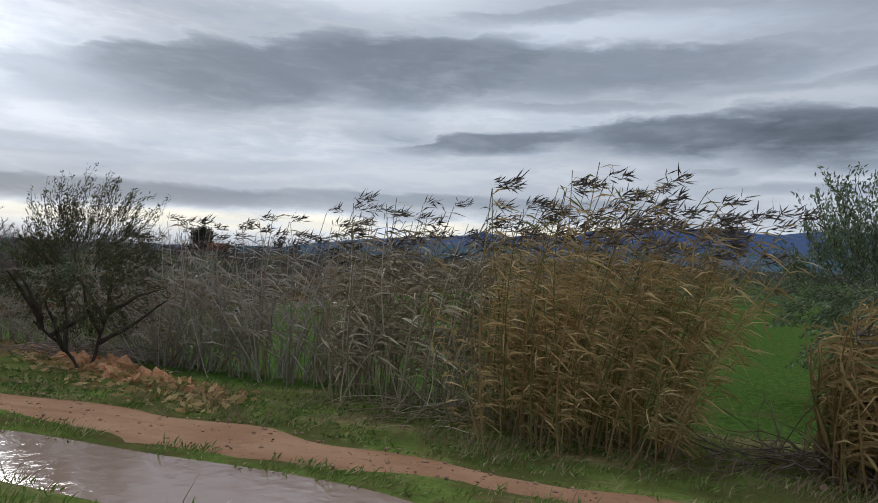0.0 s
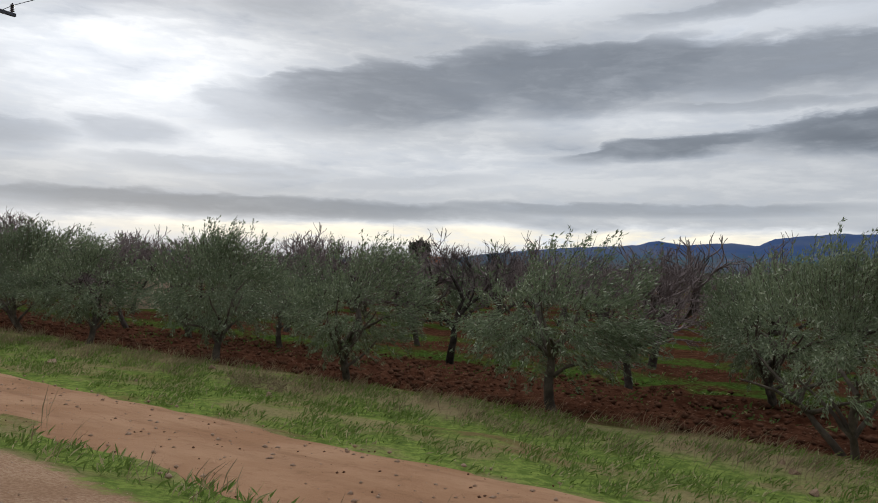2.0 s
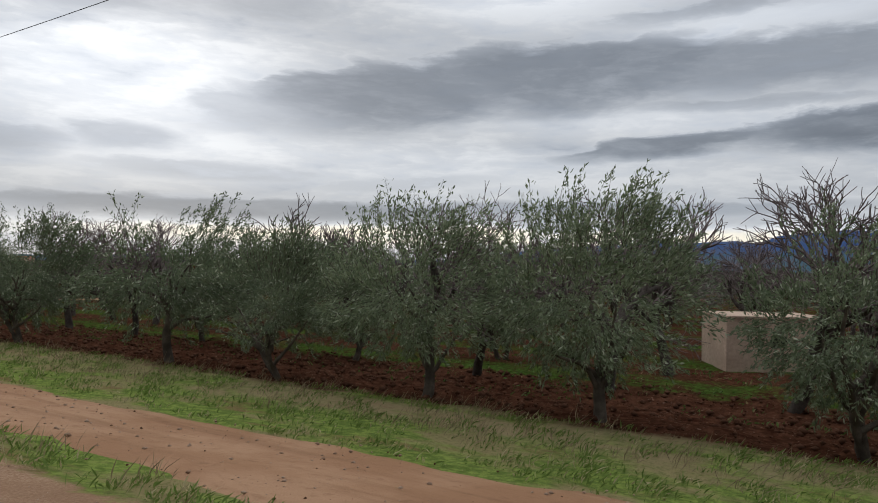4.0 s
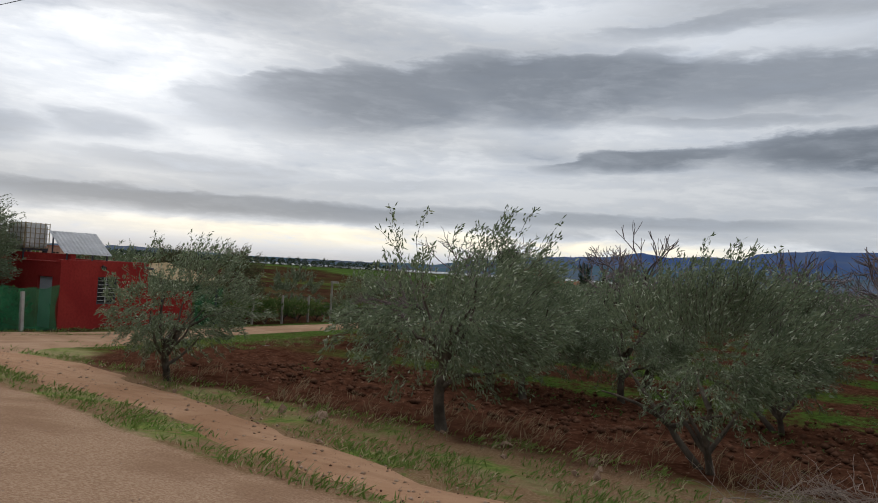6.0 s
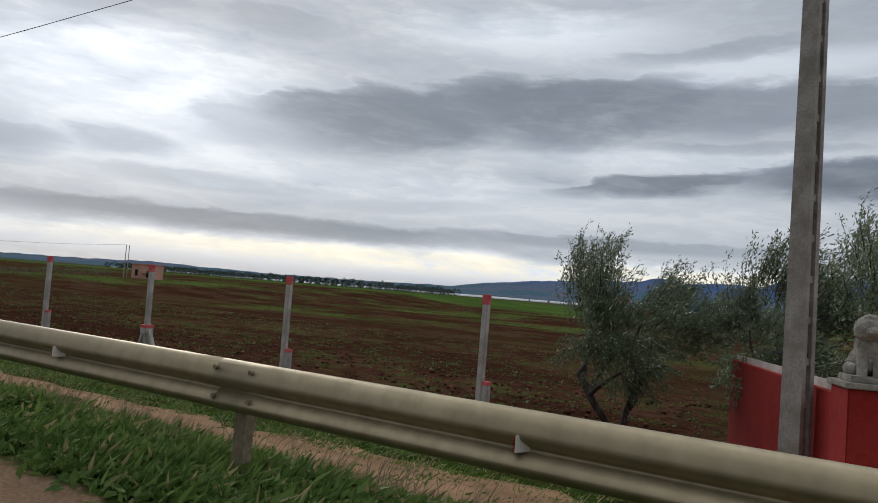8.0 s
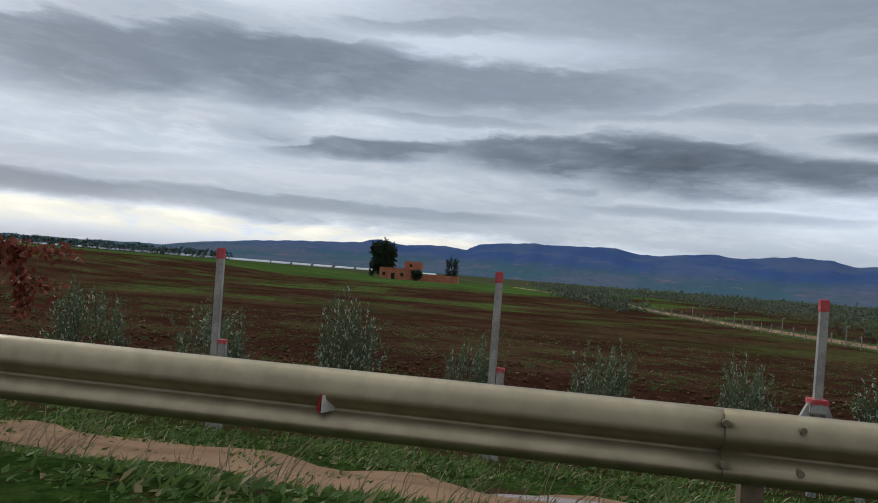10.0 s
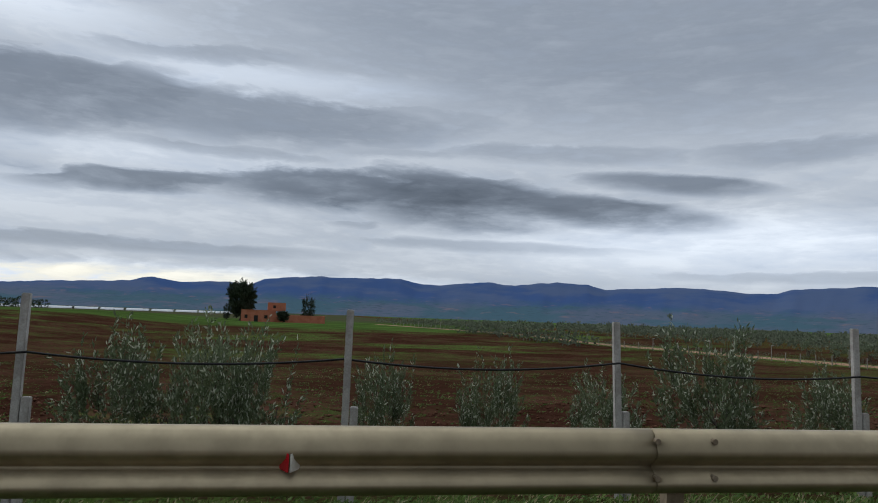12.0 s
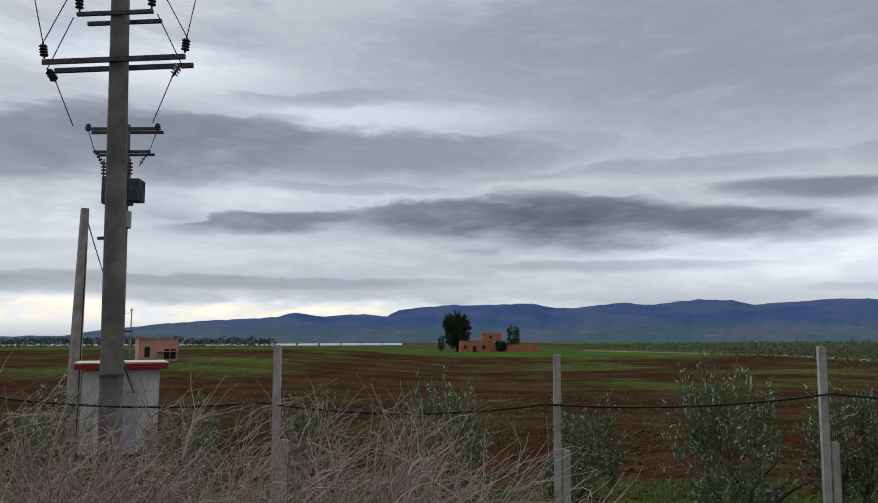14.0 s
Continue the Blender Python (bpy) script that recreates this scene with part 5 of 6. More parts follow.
# ---- far buildings ----


def farmhouse():
    ob = empty("farmhouse", pose(-222.0, 303.0, -3.0, 0, 0, 4), "terracotta flat-roofed farmhouse with a low square tower", "house")
    part("wall", boxes((-17, -3, -5, 5, -1, 4.6)), M_brick, ob)
    part("tower", boxes((-6.5, 1.0, -2, 5, 4.6, 8.2)), M_brick, ob)
    part("yard_wall", boxes((-3, 17.5, -4, -3.5, -1, 3.1), (17, 17.5, -3.5, 8, -1, 3.1), (-3, 17, 7.5, 8, -1, 3.1)), M_brick, ob)
    part("parapet", boxes((-17.1, -2.9, -5.1, -4.9, 4.6, 4.9)), M_brick, ob)
    for x, w, z0, z1 in ((-15, 1.2, 1.4, 2.8), (-11, 1.6, 0, 2.6), (-7.0, 1.3, 1.4, 2.8)):
        part("window", boxes((x - w / 2, x + w / 2, -5.06, -4.98, z0, z1)), M_dark, ob)
    part("window", boxes((-4.2, -3.0, -2.06, -1.98, 5.8, 7.0)), M_dark, ob)
    return ob


farmhouse()


def pink_house():
    ob = empty("pink_house", pose(-292.3, 114.2, -1.7, 0, 0, 30) @ Matrix.Diagonal((0.88, 0.88, 0.85, 1)), "two-storey pale pink house with dark window openings", "house")
    part("wall", boxes((-3.6, 3.2, -2.5, 3.5, -1.5, 4.2)), M_pink, ob)
    part("roof_terrace", boxes((-3.7, 3.3, -2.6, 3.6, 4.2, 4.6)), M_brick, ob)
    for x, z0 in ((-2.2, 1.0), (1.2, 0.6), (2.3, 0.6)):
        part("window", boxes((x - 0.4, x + 0.5, -2.55, -2.48, z0, z0 + 1.9)), M_dark, ob)
    part("balcony", boxes((-0.4, 3.2, -3.3, -2.5, 1.9, 2.05)), M_pink, ob)
    return ob


pink_house()


def tunnels():
    pile = Pile()
    rng = np.random.default_rng(3)
    for k in range(46):
        x0 = -1500 + k * 26
        y0 = 900 + 40 * math.sin(k * 0.3)
        a = np.linspace(0, np.pi, 7)
        xs = np.array([x0, x0 + 25.8])
        V = np.array([[(x, y0 + 4 * np.cos(t), -3 + 2.6 * np.sin(t)) for t in a] for x in xs])
        i = np.arange(14).reshape(2, 7)
        pile.add(V.reshape(-1, 3), np.stack([i[:-1, :-1], i[1:, :-1], i[1:, 1:], i[:-1, 1:]], -1).reshape(-1, 4))
    ob = solid("plastic_tunnels", pile.mesh("plastic_tunnels"), M_tunnel, smooth_faces=True)
    return tagged(ob, "long rows of white plastic growing tunnels far off", "greenhouse", kind="stuff")


tunnels()


def clay_hut():
    ob = empty("clay_hut", pose(-67.8, 24.2, float(ground_z(-67.8, 24.2)), 0, 0, 28), "small beige clay hut among the orchard trees", "hut")
    part("wall", boxes((-1.5, 1.5, -1.2, -1.0, -0.3, 1.6), (-1.5, -1.3, -1.0, 1.2, -0.3, 1.6), (1.3, 1.5, -1.0, 1.2, -0.3, 1.6), (-1.3, 1.3, 1.0, 1.2, -0.3, 1.6)), M_clay, ob)
    part("roof", boxes((-1.55, 1.55, -1.25, 1.25, 1.6, 1.68), bevel=0.02), M_clay, ob)
    part("window", boxes((-0.2, 0.25, -1.215, -1.19, 0.75, 1.1)), M_dark, ob)
    return ob


clay_hut()

# ---- plants ----
WIND = np.array([0.75, 0.25, 0.0])


def bent(start, way, length, n, rng, wander=0.25, lift=0.0, wind=0.0):
    """A wandering path."""
    p, d = [np.asarray(start, float)], np.asarray(way, float) / np.linalg.norm(way)
    for _ in range(n):
        d = d + rng.normal(0, wander, 3) / n ** 0.5 + np.array([0, 0, lift / n]) + WIND * wind / n
        d /= np.linalg.norm(d)
        p.append(p[-1] + d * length / n)
    return np.array(p)


def to_height(piles, H):
    """Scales piles of one plant so that its top is at H."""
    top = max(np.concatenate(p.v)[:, 2].max() for p in piles if p.n)
    for p in piles:
        p.v = [v * (H / top) for v in p.v]


def olive_meshes(seed, H, W, leaves, leaf=0.11, wide=0.034, wind=0.5, stems=2, low=0.45, twigs=230, knots=16, up=0.75, girth=1.0, reach=1.0, lump=0.33):
    rng = np.random.default_rng(seed)
    trunks, wood, crown = [], Pile(), Pile()
    for s in range(stems):
        a = rng.uniform(0, 6.28)
        trunk = Pile()
        stem = bent((0.14 * math.cos(a) * (stems > 1), 0.14 * math.sin(a) * (stems > 1), -0.15), (0.30 * math.cos(a), 0.30 * math.sin(a), 1), H * 0.42, 7, rng, 0.30)
        trunk.add(*tube(stem, np.array([1.5, 1.05, 0.95, 0.9, 0.85, 0.75, 0.66, 0.5]) * 0.034 * H * girth * (1.1 if stems == 1 else 0.75), 8))
        trunks.append(trunk)
        for b in range(5 if stems > 1 else 8):
            a2 = rng.uniform(0, 6.28)
            k = rng.integers(3, 8)
            tilt = rng.uniform(0.35, 1.5)
            limb = bent(stem[k], (math.cos(a2) * 0.8, math.sin(a2) * 0.8, tilt), rng.uniform(0.32, 0.55) * H * 0.8, 6, rng, 0.35, 0.1, wind * 0.3)
            wood.add(*tube(limb, np.linspace(0.015, 0.004, 7) * H, 5))
    # twigs all through the crown, in lumps with gaps between
    cz, rz, rx = H * (0.5 + low * 0.20), H * (0.5 - low * 0.16), W * 0.5
    n = twigs
    lumps = rng.normal(size=(knots, 3))
    lumps /= np.linalg.norm(lumps, axis=1, keepdims=True)
    u = lumps[rng.integers(0, knots, n)] + rng.normal(0, lump, (n, 3))
    u /= np.linalg.norm(u, axis=1, keepdims=True)
    r = rng.uniform(0.10, 1.0, n) ** 0.45
    size = 0.78 + 0.3 * rng.random(knots)
    near = np.argmax(u @ lumps.T, 1)
    starts = u * (r * size[near])[:, None] * [rx, rx, rz] * 0.9 + [0, 0, cz]
    per = max(6, leaves // n)
    base, way = [], []
    for p, q in zip(starts, u):
        L = rng.uniform(0.28, 0.62) * H / 3.0 * (1.4 if q[2] > 0.5 else 0.85) * reach
        tw = bent(p, q * [0.7, 0.7, 0.3] + [0, 0, up if q[2] > -0.1 or up > 1 else -0.1], L, 3, rng, 0.25, -0.15 if q[2] < 0.2 else 0.1, wind)
        wood.add(*tube(tw, np.linspace(0.0017, 0.0007, 4) * H, 3))
        t = rng.uniform(0.0, 1.0, per) * 2.999
        i = t.astype(int)
        pos = tw[i] + (tw[i + 1] - tw[i]) * (t - i)[:, None] + rng.normal(0, 0.016 * H, (per, 3)) * (1 - 0.5 * t / 3)[:, None]
        base.append(pos)
        way.append((tw[i + 1] - tw[i]) / np.linalg.norm(tw[i + 1] - tw[i], axis=1, keepdims=True) + rng.normal(0, 0.55, (per, 3)) + WIND * wind * 0.5)
    base, way = np.concatenate(base), np.concatenate(way)
    blades(crown, base, way, leaf * rng.uniform(0.6, 1.35, len(base)), wide * rng.uniform(0.7, 1.3, len(base)), rng)
    to_height([*trunks, wood, crown], H)
    return [t.mesh("trunk") for t in trunks], wood.mesh("branchwork"), crown.mesh("crown")


def tree_from(name, meshes, mats, m, label, category, group=""):
    """Trunks, the finer branches as stuff, and the crown where there is one."""
    ob = empty(name, m, label, category, group)
    trunks, wood, *crown = meshes
    for me in trunks:
        solid("trunk", me, mats[0], ob, smooth_faces=True)
    tagged(solid("branchwork", wood, mats[0] if crown else mats[1], ob), kind="stuff")
    for me in crown:
        tagged(solid("crown", me, mats[1], ob), kind="stuff")
    return ob


def bare_meshes(seed, H, spread=0.9, levels=5, r0=0.10):
    """A leafless tree: forks that grow thinner."""
    rng = np.random.default_rng(seed)
    trunk, twigs = Pile(), Pile()

    def grow(p, d, L, r, level):
        path = bent(p, d, L, 4 if level > 2 else 3, rng, 0.30, 0.16)
        (trunk if level >= levels - 2 else twigs).add(*tube(path, np.linspace(r, r * 0.66, len(path)), 7 if r > 0.03 else 3))
        if level == 0:
            return
        for j in range(3 if level in (levels, 1, 2) else 2 + (rng.random() < 0.75)):
            e = (path[-1] - path[-2]) / np.linalg.norm(path[-1] - path[-2])
            k = rng.normal(size=3)
            k -= e * (k @ e)
            k /= np.linalg.norm(k)
            start = path[-1] if rng.random() < 0.6 or level == levels else path[rng.integers(1, len(path))]
            grow(start, e + k * spread * rng.uniform(0.6, 1.15) + [0, 0, 0.10], L * rng.uniform(0.66, 0.88), r * rng.uniform(0.58, 0.70), level - 1)

    a = rng.uniform(0, 6.28)
    grow(np.array([0, 0, -0.15]), np.array([0.2 * math.cos(a), 0.2 * math.sin(a), 1.0]), H * 0.24, r0, levels)
    to_height([trunk, twigs], H)
    return [trunk.mesh("trunk")], twigs.mesh("branchwork")


def cane_meshes(seed, w, d, H, n, leaves_each, lean=0.35, leaf_len=0.45, plume=0.3, leaf_wide=0.035, leaf_low=0.25, stem_r=0.013, fan=0.16, blow=1.0):
    """A stand of giant cane: stems, long drooping leaves blown downwind, plumes on the tall ones."""
    rng = np.random.default_rng(seed)
    stems, leaf, tops = Pile(), Pile(), Pile()
    for _ in range(n):
        x, y = rng.uniform(-w / 2, w / 2), rng.normal(0, d / 4)
        h = H * rng.uniform(0.55, 1.0) * (1 - 0.25 * (2 * abs(x) / w) ** 3)
        path = bent((x, y, -0.05), (rng.normal(0, fan) + x / w * fan * 2, rng.normal(0, 0.16), 1), h, 7, rng, 0.10, 0.0, lean)
        stems.add(*tube(path, np.linspace(stem_r, stem_r * 0.45, 8), 4))
        m = rng.poisson(leaves_each)
        if m:
            t = rng.uniform(leaf_low, 1.0, m) * 6.999
            i = t.astype(int)
            pos = path[i] + (path[i + 1] - path[i]) * (t - i)[:, None]
            way = rng.normal(0, 0.6, (m, 3)) + WIND * 0.9 * blow + [0, 0, 0.5]
            L = leaf_len * rng.uniform(0.6, 1.3, m)
            blades(leaf, pos, way, L, leaf_wide * rng.uniform(0.7, 1.3, m), rng, bend=(WIND * 0.3 * blow + [0, 0, -0.5]) * L[:, None])
        if rng.random() < plume and h > 0.72 * H:
            k = 26
            pos = path[-1] + WIND * rng.uniform(0, 0.35, (k, 1)) + [0, 0, 0.1] * rng.uniform(0, 1, (k, 1))
            blades(tops, pos, WIND * 1.0 + rng.normal(0, 0.4, (k, 3)) + [0, 0, 0.25], rng.uniform(0.10, 0.24, k), 0.022, rng)
    out = [stems.mesh("cane_stems"), leaf.mesh("cane_leaves") if leaf.n else None, tops.mesh("cane_plumes") if tops.n else None]
    return out


def stand(x, y, seed, w, d, H, n, each, mats, label, name="cane_stand", rz=0, **kw):
    ms = cane_meshes(seed, w, d, H, n, each, **kw)
    ob = empty(name, pose(x, y, float(ground_z(x, y)), 0, 0, rz), label, "reeds")
    for nm, me, mat in zip(("stem_mass", "foliage", "plume"), ms, mats):
        if me:
            tagged(solid(nm, me, mat, ob), kind="stuff")
    return ob


def heap(name, x, y, seed, w, d, h, n, mat, label, length=0.6, thick=0.007, category="brush", flat=0.3, z=None):
    """A heap of tangled dry stalks."""
    rng = np.random.default_rng(seed)
    pile = Pile()
    for _ in range(n):
        u = rng.normal(0, 0.42, 2)
        p = (u[0] * w / 2, u[1] * d / 2, h * max(0.0, 1 - (u @ u)) * rng.uniform(0, 1) - 0.02)
        pile.add(*tube(bent(p, (rng.normal(), rng.normal(), abs(rng.normal(0, flat))), length * rng.uniform(0.5, 1.4), 4, rng, 0.4, -0.1), np.linspace(thick, thick * 0.4, 5), 3))
    ob = solid(name, pile.mesh(name), mat)
    ob.location = (x, y, float(ground_z(x, y)) if z is None else z)
    return tagged(ob, label, category, kind="stuff")


# orchard: a front row of olives, almonds and olives mixed behind
OLIVES = [olive_meshes(20 + k, 3.1, 3.7, 17000, leaf=0.088, wide=0.025, stems=1 + k % 2, wind=0.45, low=0.42, twigs=560, knots=34, girth=0.8, reach=0.85, lump=0.24) for k in range(5)]
OLIVE_FAR = [olive_meshes(40 + k, 3.1, 3.8, 3600, leaf=0.19, wide=0.055, wind=0.4, low=0.3, twigs=130, lump=0.26) for k in range(3)]
ALMONDS = [bare_meshes(60 + k, 4.1, levels=6 if k < 3 else 5, spread=0.8) for k in range(6)]


def put_olive(x, y, k, s=1.0, far=False, label="grey-green olive tree with a short trunk on red soil"):
    rng = np.random.default_rng(int(abs(x) * 31 + y * 17))
    src = OLIVE_FAR[k % len(OLIVE_FAR)] if far else OLIVES[k % len(OLIVES)]
    s *= rng.uniform(0.92, 1.08)
    m = pose(x, y, float(ground_z(x, y)), 0, 0, rng.uniform(-40, 40)) @ Matrix.Diagonal((s, s, s * rng.uniform(0.94, 1.08), 1))
    ob = tree_from("olive_tree", src, (M_olive_bark, M_olive), m, label, "olive tree", "olive trees of the orchard")
    return ob


def put_almond(x, y, k, s=1.0, far=False):
    rng = np.random.default_rng(int(abs(x) * 13 + y * 29))
    s *= rng.uniform(0.88, 1.12)
    m = pose(x, y, float(ground_z(x, y)), 0, 0, rng.uniform(0, 360)) @ Matrix.Diagonal((s, s, s, 1))
    return tree_from("almond_tree", ALMONDS[k % 3 + (3 if far else 0)], (M_bark, M_twig), m, "leafless almond tree with dark forked branches", "almond tree", "almond trees of the orchard")


FRONT = [(-28.07, 11.0, 0.98), (-32.08, 10.8, 0.95), (-36.47, 10.95, 1.0), (-40.75, 10.85, 1.0), (-45.13, 11.0, 1.0), (-49.73, 10.6, 1.0), (-54.22, 11.3, 1.02), (-58.8, 11.8, 1.18), (-64.8, 11.3, 1.08), (-68.6, 11.2, 1.1), (-72.0, 11.3, 1.18), (-75.6, 11.2, 1.22), (-79.6, 11.3, 1.22), (-85.7, 11.0, 1.12), (-90.0, 10.8, 1.1), (-94.5, 10.5, 0.98), (-100.6, 9.6, 0.94), (-104.2, 9.0, 0.94), (-109.95, 8.9, 0.86)]
for k, (x, y, s) in enumerate(FRONT):
    put_olive(x, y, k, s * 1.12)
rng = np.random.default_rng(12)
k = 0
for row in range(1, 9):
    y0 = 11.0 + 4.7 * row
    for x in np.arange(-25 - 0.6 * row, -118 - 1.0 * row, -3.7 if row < 3 else -4.6):
        k += 1
        px, py = x + rng.normal(0, 0.35), y0 + rng.normal(0, 0.3)
        if px < float(lane_x(py)) + 9.0 or math.dist((px, py), (-67.8, 24.2)) < 4.0 or (py < 24 and abs(px + 56.4 + 0.468 * py) < 1.7):
            continue
        pick = rng.random()
        if row == 1 and abs(px + 42.0) < 2.2:
            put_almond(-41.6, 16.0, 1, 1.05)
            continue
        share = 0.78 if -98 < px < -34 else 0.3
        if pick < share:
            put_almond(px, py, k, rng.uniform(0.78, 0.98) * (1.25 if px < -62 else 1.0) * (1.12 if row > 1 else 1.0), far=row > 1)
        else:
            put_olive(px, py, k, 1.08, far=row > 1)
for x, y, k, sz in ((-62.6, 17.2, 0, 0.85), (-64.9, 18.6, 1, 0.9), (-66.0, 21.2, 2, 0.85)):
    put_almond(x, y, k, sz)
put_olive(-63.4, 19.6, 3, 0.85)
put_almond(-108.5, 16.6, 1, 1.05)
put_olive(-105.2, 14.4, 2, 1.05)
# the edge of the grove along the lane
for k, y in enumerate(np.arange(21.0, 100.0, 3.4)):
    put_olive(float(lane_x(y)) + 5.9 + rng.normal(0, 0.25), y, k, 0.95, far=y > 24)


def far_grove(name, x0, x1, y0, y1, step, mat, H, label, seed, per=26, big=0.5, slant=0.0, wide=0.55):
    """Rows of crowns too far off to tell their leaves apart."""
    rng = np.random.default_rng(seed)
    pile = Pile()
    for y in np.arange(y0, y1, step * 1.1):
        for x in np.arange(x0 + slant * (y - y0), x1 + slant * (y - y0), step):
            c = np.array([x + rng.normal(0, 0.4), y + rng.normal(0, 0.4), 0.0])
            c[2] = float(ground_z(c[0], c[1]))
            h = H * rng.uniform(0.75, 1.15)
            u = rng.normal(size=(per, 3))
            u /= np.linalg.norm(u, axis=1, keepdims=True)
            p = c + [0, 0, h * 0.55] + u * [h * 0.5, h * 0.5, h * 0.42] * rng.uniform(0.5, 1.0, (per, 1))
            blades(pile, p, u + rng.normal(0, 0.6, (per, 3)) + [0, 0, 0.4], big * rng.uniform(0.6, 1.4, per), big * wide, rng)
    return tagged(solid(name, pile.mesh(name), mat), label, "grove", kind="stuff")


far_grove("distant_olive_grove", -112, -60, 55, 190, 4.6, M_orchardfar, 3.0, "distant rows of grey-green olive trees", 4, 40, 0.6, -0.194)
far_grove("distant_bare_grove", -62, 30, 52, 100, 4.6, M_bareTwigFar, 4.0, "distant leafless orchard", 6, 110, 1.0, 0.0, 0.05)
far_grove("twiggy_bare_grove", -98, -26, 33, 54, 3.6, M_twig, 4.1, "leafless almond rows deep in the orchard", 7, 130, 0.9, 0.0, 0.035)
far_grove("lane_weeds", -125.9, -124.6, 32, 260, 0.8, M_orchardfar, 1.25, "rank weeds along the lane fence", 13, 26, 0.35, -0.194, 0.12)
far_grove("far_olive_plain", -150, 260, 195, 420, 9.0, M_orchardfar, 3.0, "olive groves spread over the plain", 5, 44, 0.8, -0.1)
far_grove("far_tree_line", -640, -330, 330, 352, 7.0, M_euca, 5.0, "dark line of trees across the plain", 8, 110, 0.9)
far_grove("lane_hedge", -153, -148, 140, 205, 3.0, M_orchardfar, 3.0, "dark hedge along the far lane", 9, 30, 0.8, -0.194)

far_grove("boundary_hedge", -266.5, -263.5, 40, 106, 1.5, M_orchardfar, 1.7, "grey-green bushes along the edge of the field", 14, 40, 0.4, -0.43, 0.2)

# scrub trees and canes at the beginning
SCRUB = [olive_meshes(71 + k, 3.9, 3.3, 18000, leaf=0.082, wide=0.020, wind=0.4, stems=2, low=0.35, twigs=600, knots=40, girth=0.36, reach=0.8, lump=0.3) for k in range(2)]
for x, y, s, k in ((-10.7, 10.1, 1.02, 0), (-16.8, 11.6, 1.0, 1), (-18.3, 12.0, 0.62, 0), (-20.6, 13.2, 0.6, 1), (-14.0, 14.5, 0.7, 1), (-23.2, 14.5, 0.62, 1)):
    m = pose(x, y, float(ground_z(x, y)), 0, 0, 40 * k) @ Matrix.Diagonal((s, s, s, 1))
    tree_from("tamarisk", SCRUB[k], (M_bark, M_scrub), m, "feathery brown-green tamarisk among dry canes", "shrub tree")
m = pose(4.6, 15.0, float(ground_z(4.6, 15.0)))
tree_from("olive_tree", olive_meshes(75, 5.6, 6.4, 42000, leaf=0.13, wide=0.040, stems=2, low=0.12, twigs=1000, knots=30, wind=0.6, reach=0.8, lump=0.22), (M_olive_bark, M_olive), m, "large grey-green olive tree behind the canes", "olive tree")
for k, (x, y, s) in enumerate(((-17.4, 12.8, 0.66), (-12.5, 17.0, 0.66))):
    tree_from("bare_shrub", ALMONDS[k], (M_bark, M_twig), pose(x, y, float(ground_z(x, y))) @ Matrix.Diagonal((s, s, s * 1.1, 1)), "grey leafless shrub with upright twigs", "shrub")

DRY = (M_cane_dry, M_cane_leaf, M_plume)
GREY = (M_cane_grey, M_cane_grey, M_plume)
GOLD = (M_reed, M_reed, M_plume)
stand(-1.1, 9.0, 1, 2.5, 2.6, 3.6, 230, 34, (M_cane_gold, M_cane_gold, M_plume), "tall golden giant canes bent over by the wind", plume=0.7, lean=0.42, leaf_len=0.30, leaf_low=0.14, stem_r=0.010, leaf_wide=0.022)
stand(-3.8, 10.6, 2, 3.8, 2.6, 3.7, 210, 15, (M_cane_dry, M_cane_dry, M_plume), "tall dry giant canes with dark plumes", plume=0.5, lean=0.4)
stand(-7.2, 11.9, 3, 2.8, 1.6, 3.5, 120, 10, GREY, "thin grey dead canes fanning out of the verge", plume=0.6, lean=0.3, stem_r=0.014, fan=0.28)
stand(-9.9, 12.2, 4, 1.8, 1.2, 3.35, 120, 8, GREY, "fan of pale grey dead canes", plume=0.5, lean=0.1, stem_r=0.014, fan=0.34)
stand(-12.9, 13.2, 5, 2.6, 1.4, 3.2, 110, 7, GREY, "grey dead canes beside the tamarisk", plume=0.5, lean=0.3, stem_r=0.010, fan=0.28)
stand(2.9, 8.5, 6, 2.4, 1.6, 2.3, 300, 18, (M_cane_gold, M_cane_gold, M_plume), "golden drooping cane leaves at the verge", plume=0.1, lean=0.4, leaf_len=0.6)
stand(3.0, 9.2, 12, 1.8, 1.0, 2.5, 40, 14, (M_cane_leaf, M_cane_green, M_plume), "green drooping cane tops at the verge", plume=0.0, lean=0.4, leaf_len=0.7, leaf_low=0.6, leaf_wide=0.06)
stand(-17.0, 13.8, 7, 3.6, 1.8, 2.4, 100, 8, GREY, "thin grey dead canes", plume=0.1, lean=0.2)
for k, (x, y, w, H) in enumerate(((-21.4, 8.5, 1.9, 0.95), (-19.5, 8.5, 2.2, 1.25), (-17.9, 8.5, 2.0, 1.3))):
    stand(x, y, 80 + k, w, 2.4, H, 150, 4, (M_stubble, M_stubble, M_plume), "row of short straw-coloured cane stubble", name="cane_stubble", plume=0.0, lean=0.08, leaf_len=0.3, leaf_wide=0.022, leaf_low=0.1, stem_r=0.015)
stand(-20.4, 10.7, 9, 2.0, 1.6, 2.5, 70, 20, (M_stubble, M_cane_green, M_plume), "green cane tops blown sideways", plume=0.0, lean=0.5, leaf_len=0.40, leaf_low=0.45, leaf_wide=0.034)
stand(-18.4, 10.8, 13, 2.6, 1.6, 2.0, 90, 18, (M_stubble, M_cane_green, M_plume), "green cane tops blown sideways", plume=0.0, lean=0.5, leaf_len=0.38, leaf_low=0.45, leaf_wide=0.034)
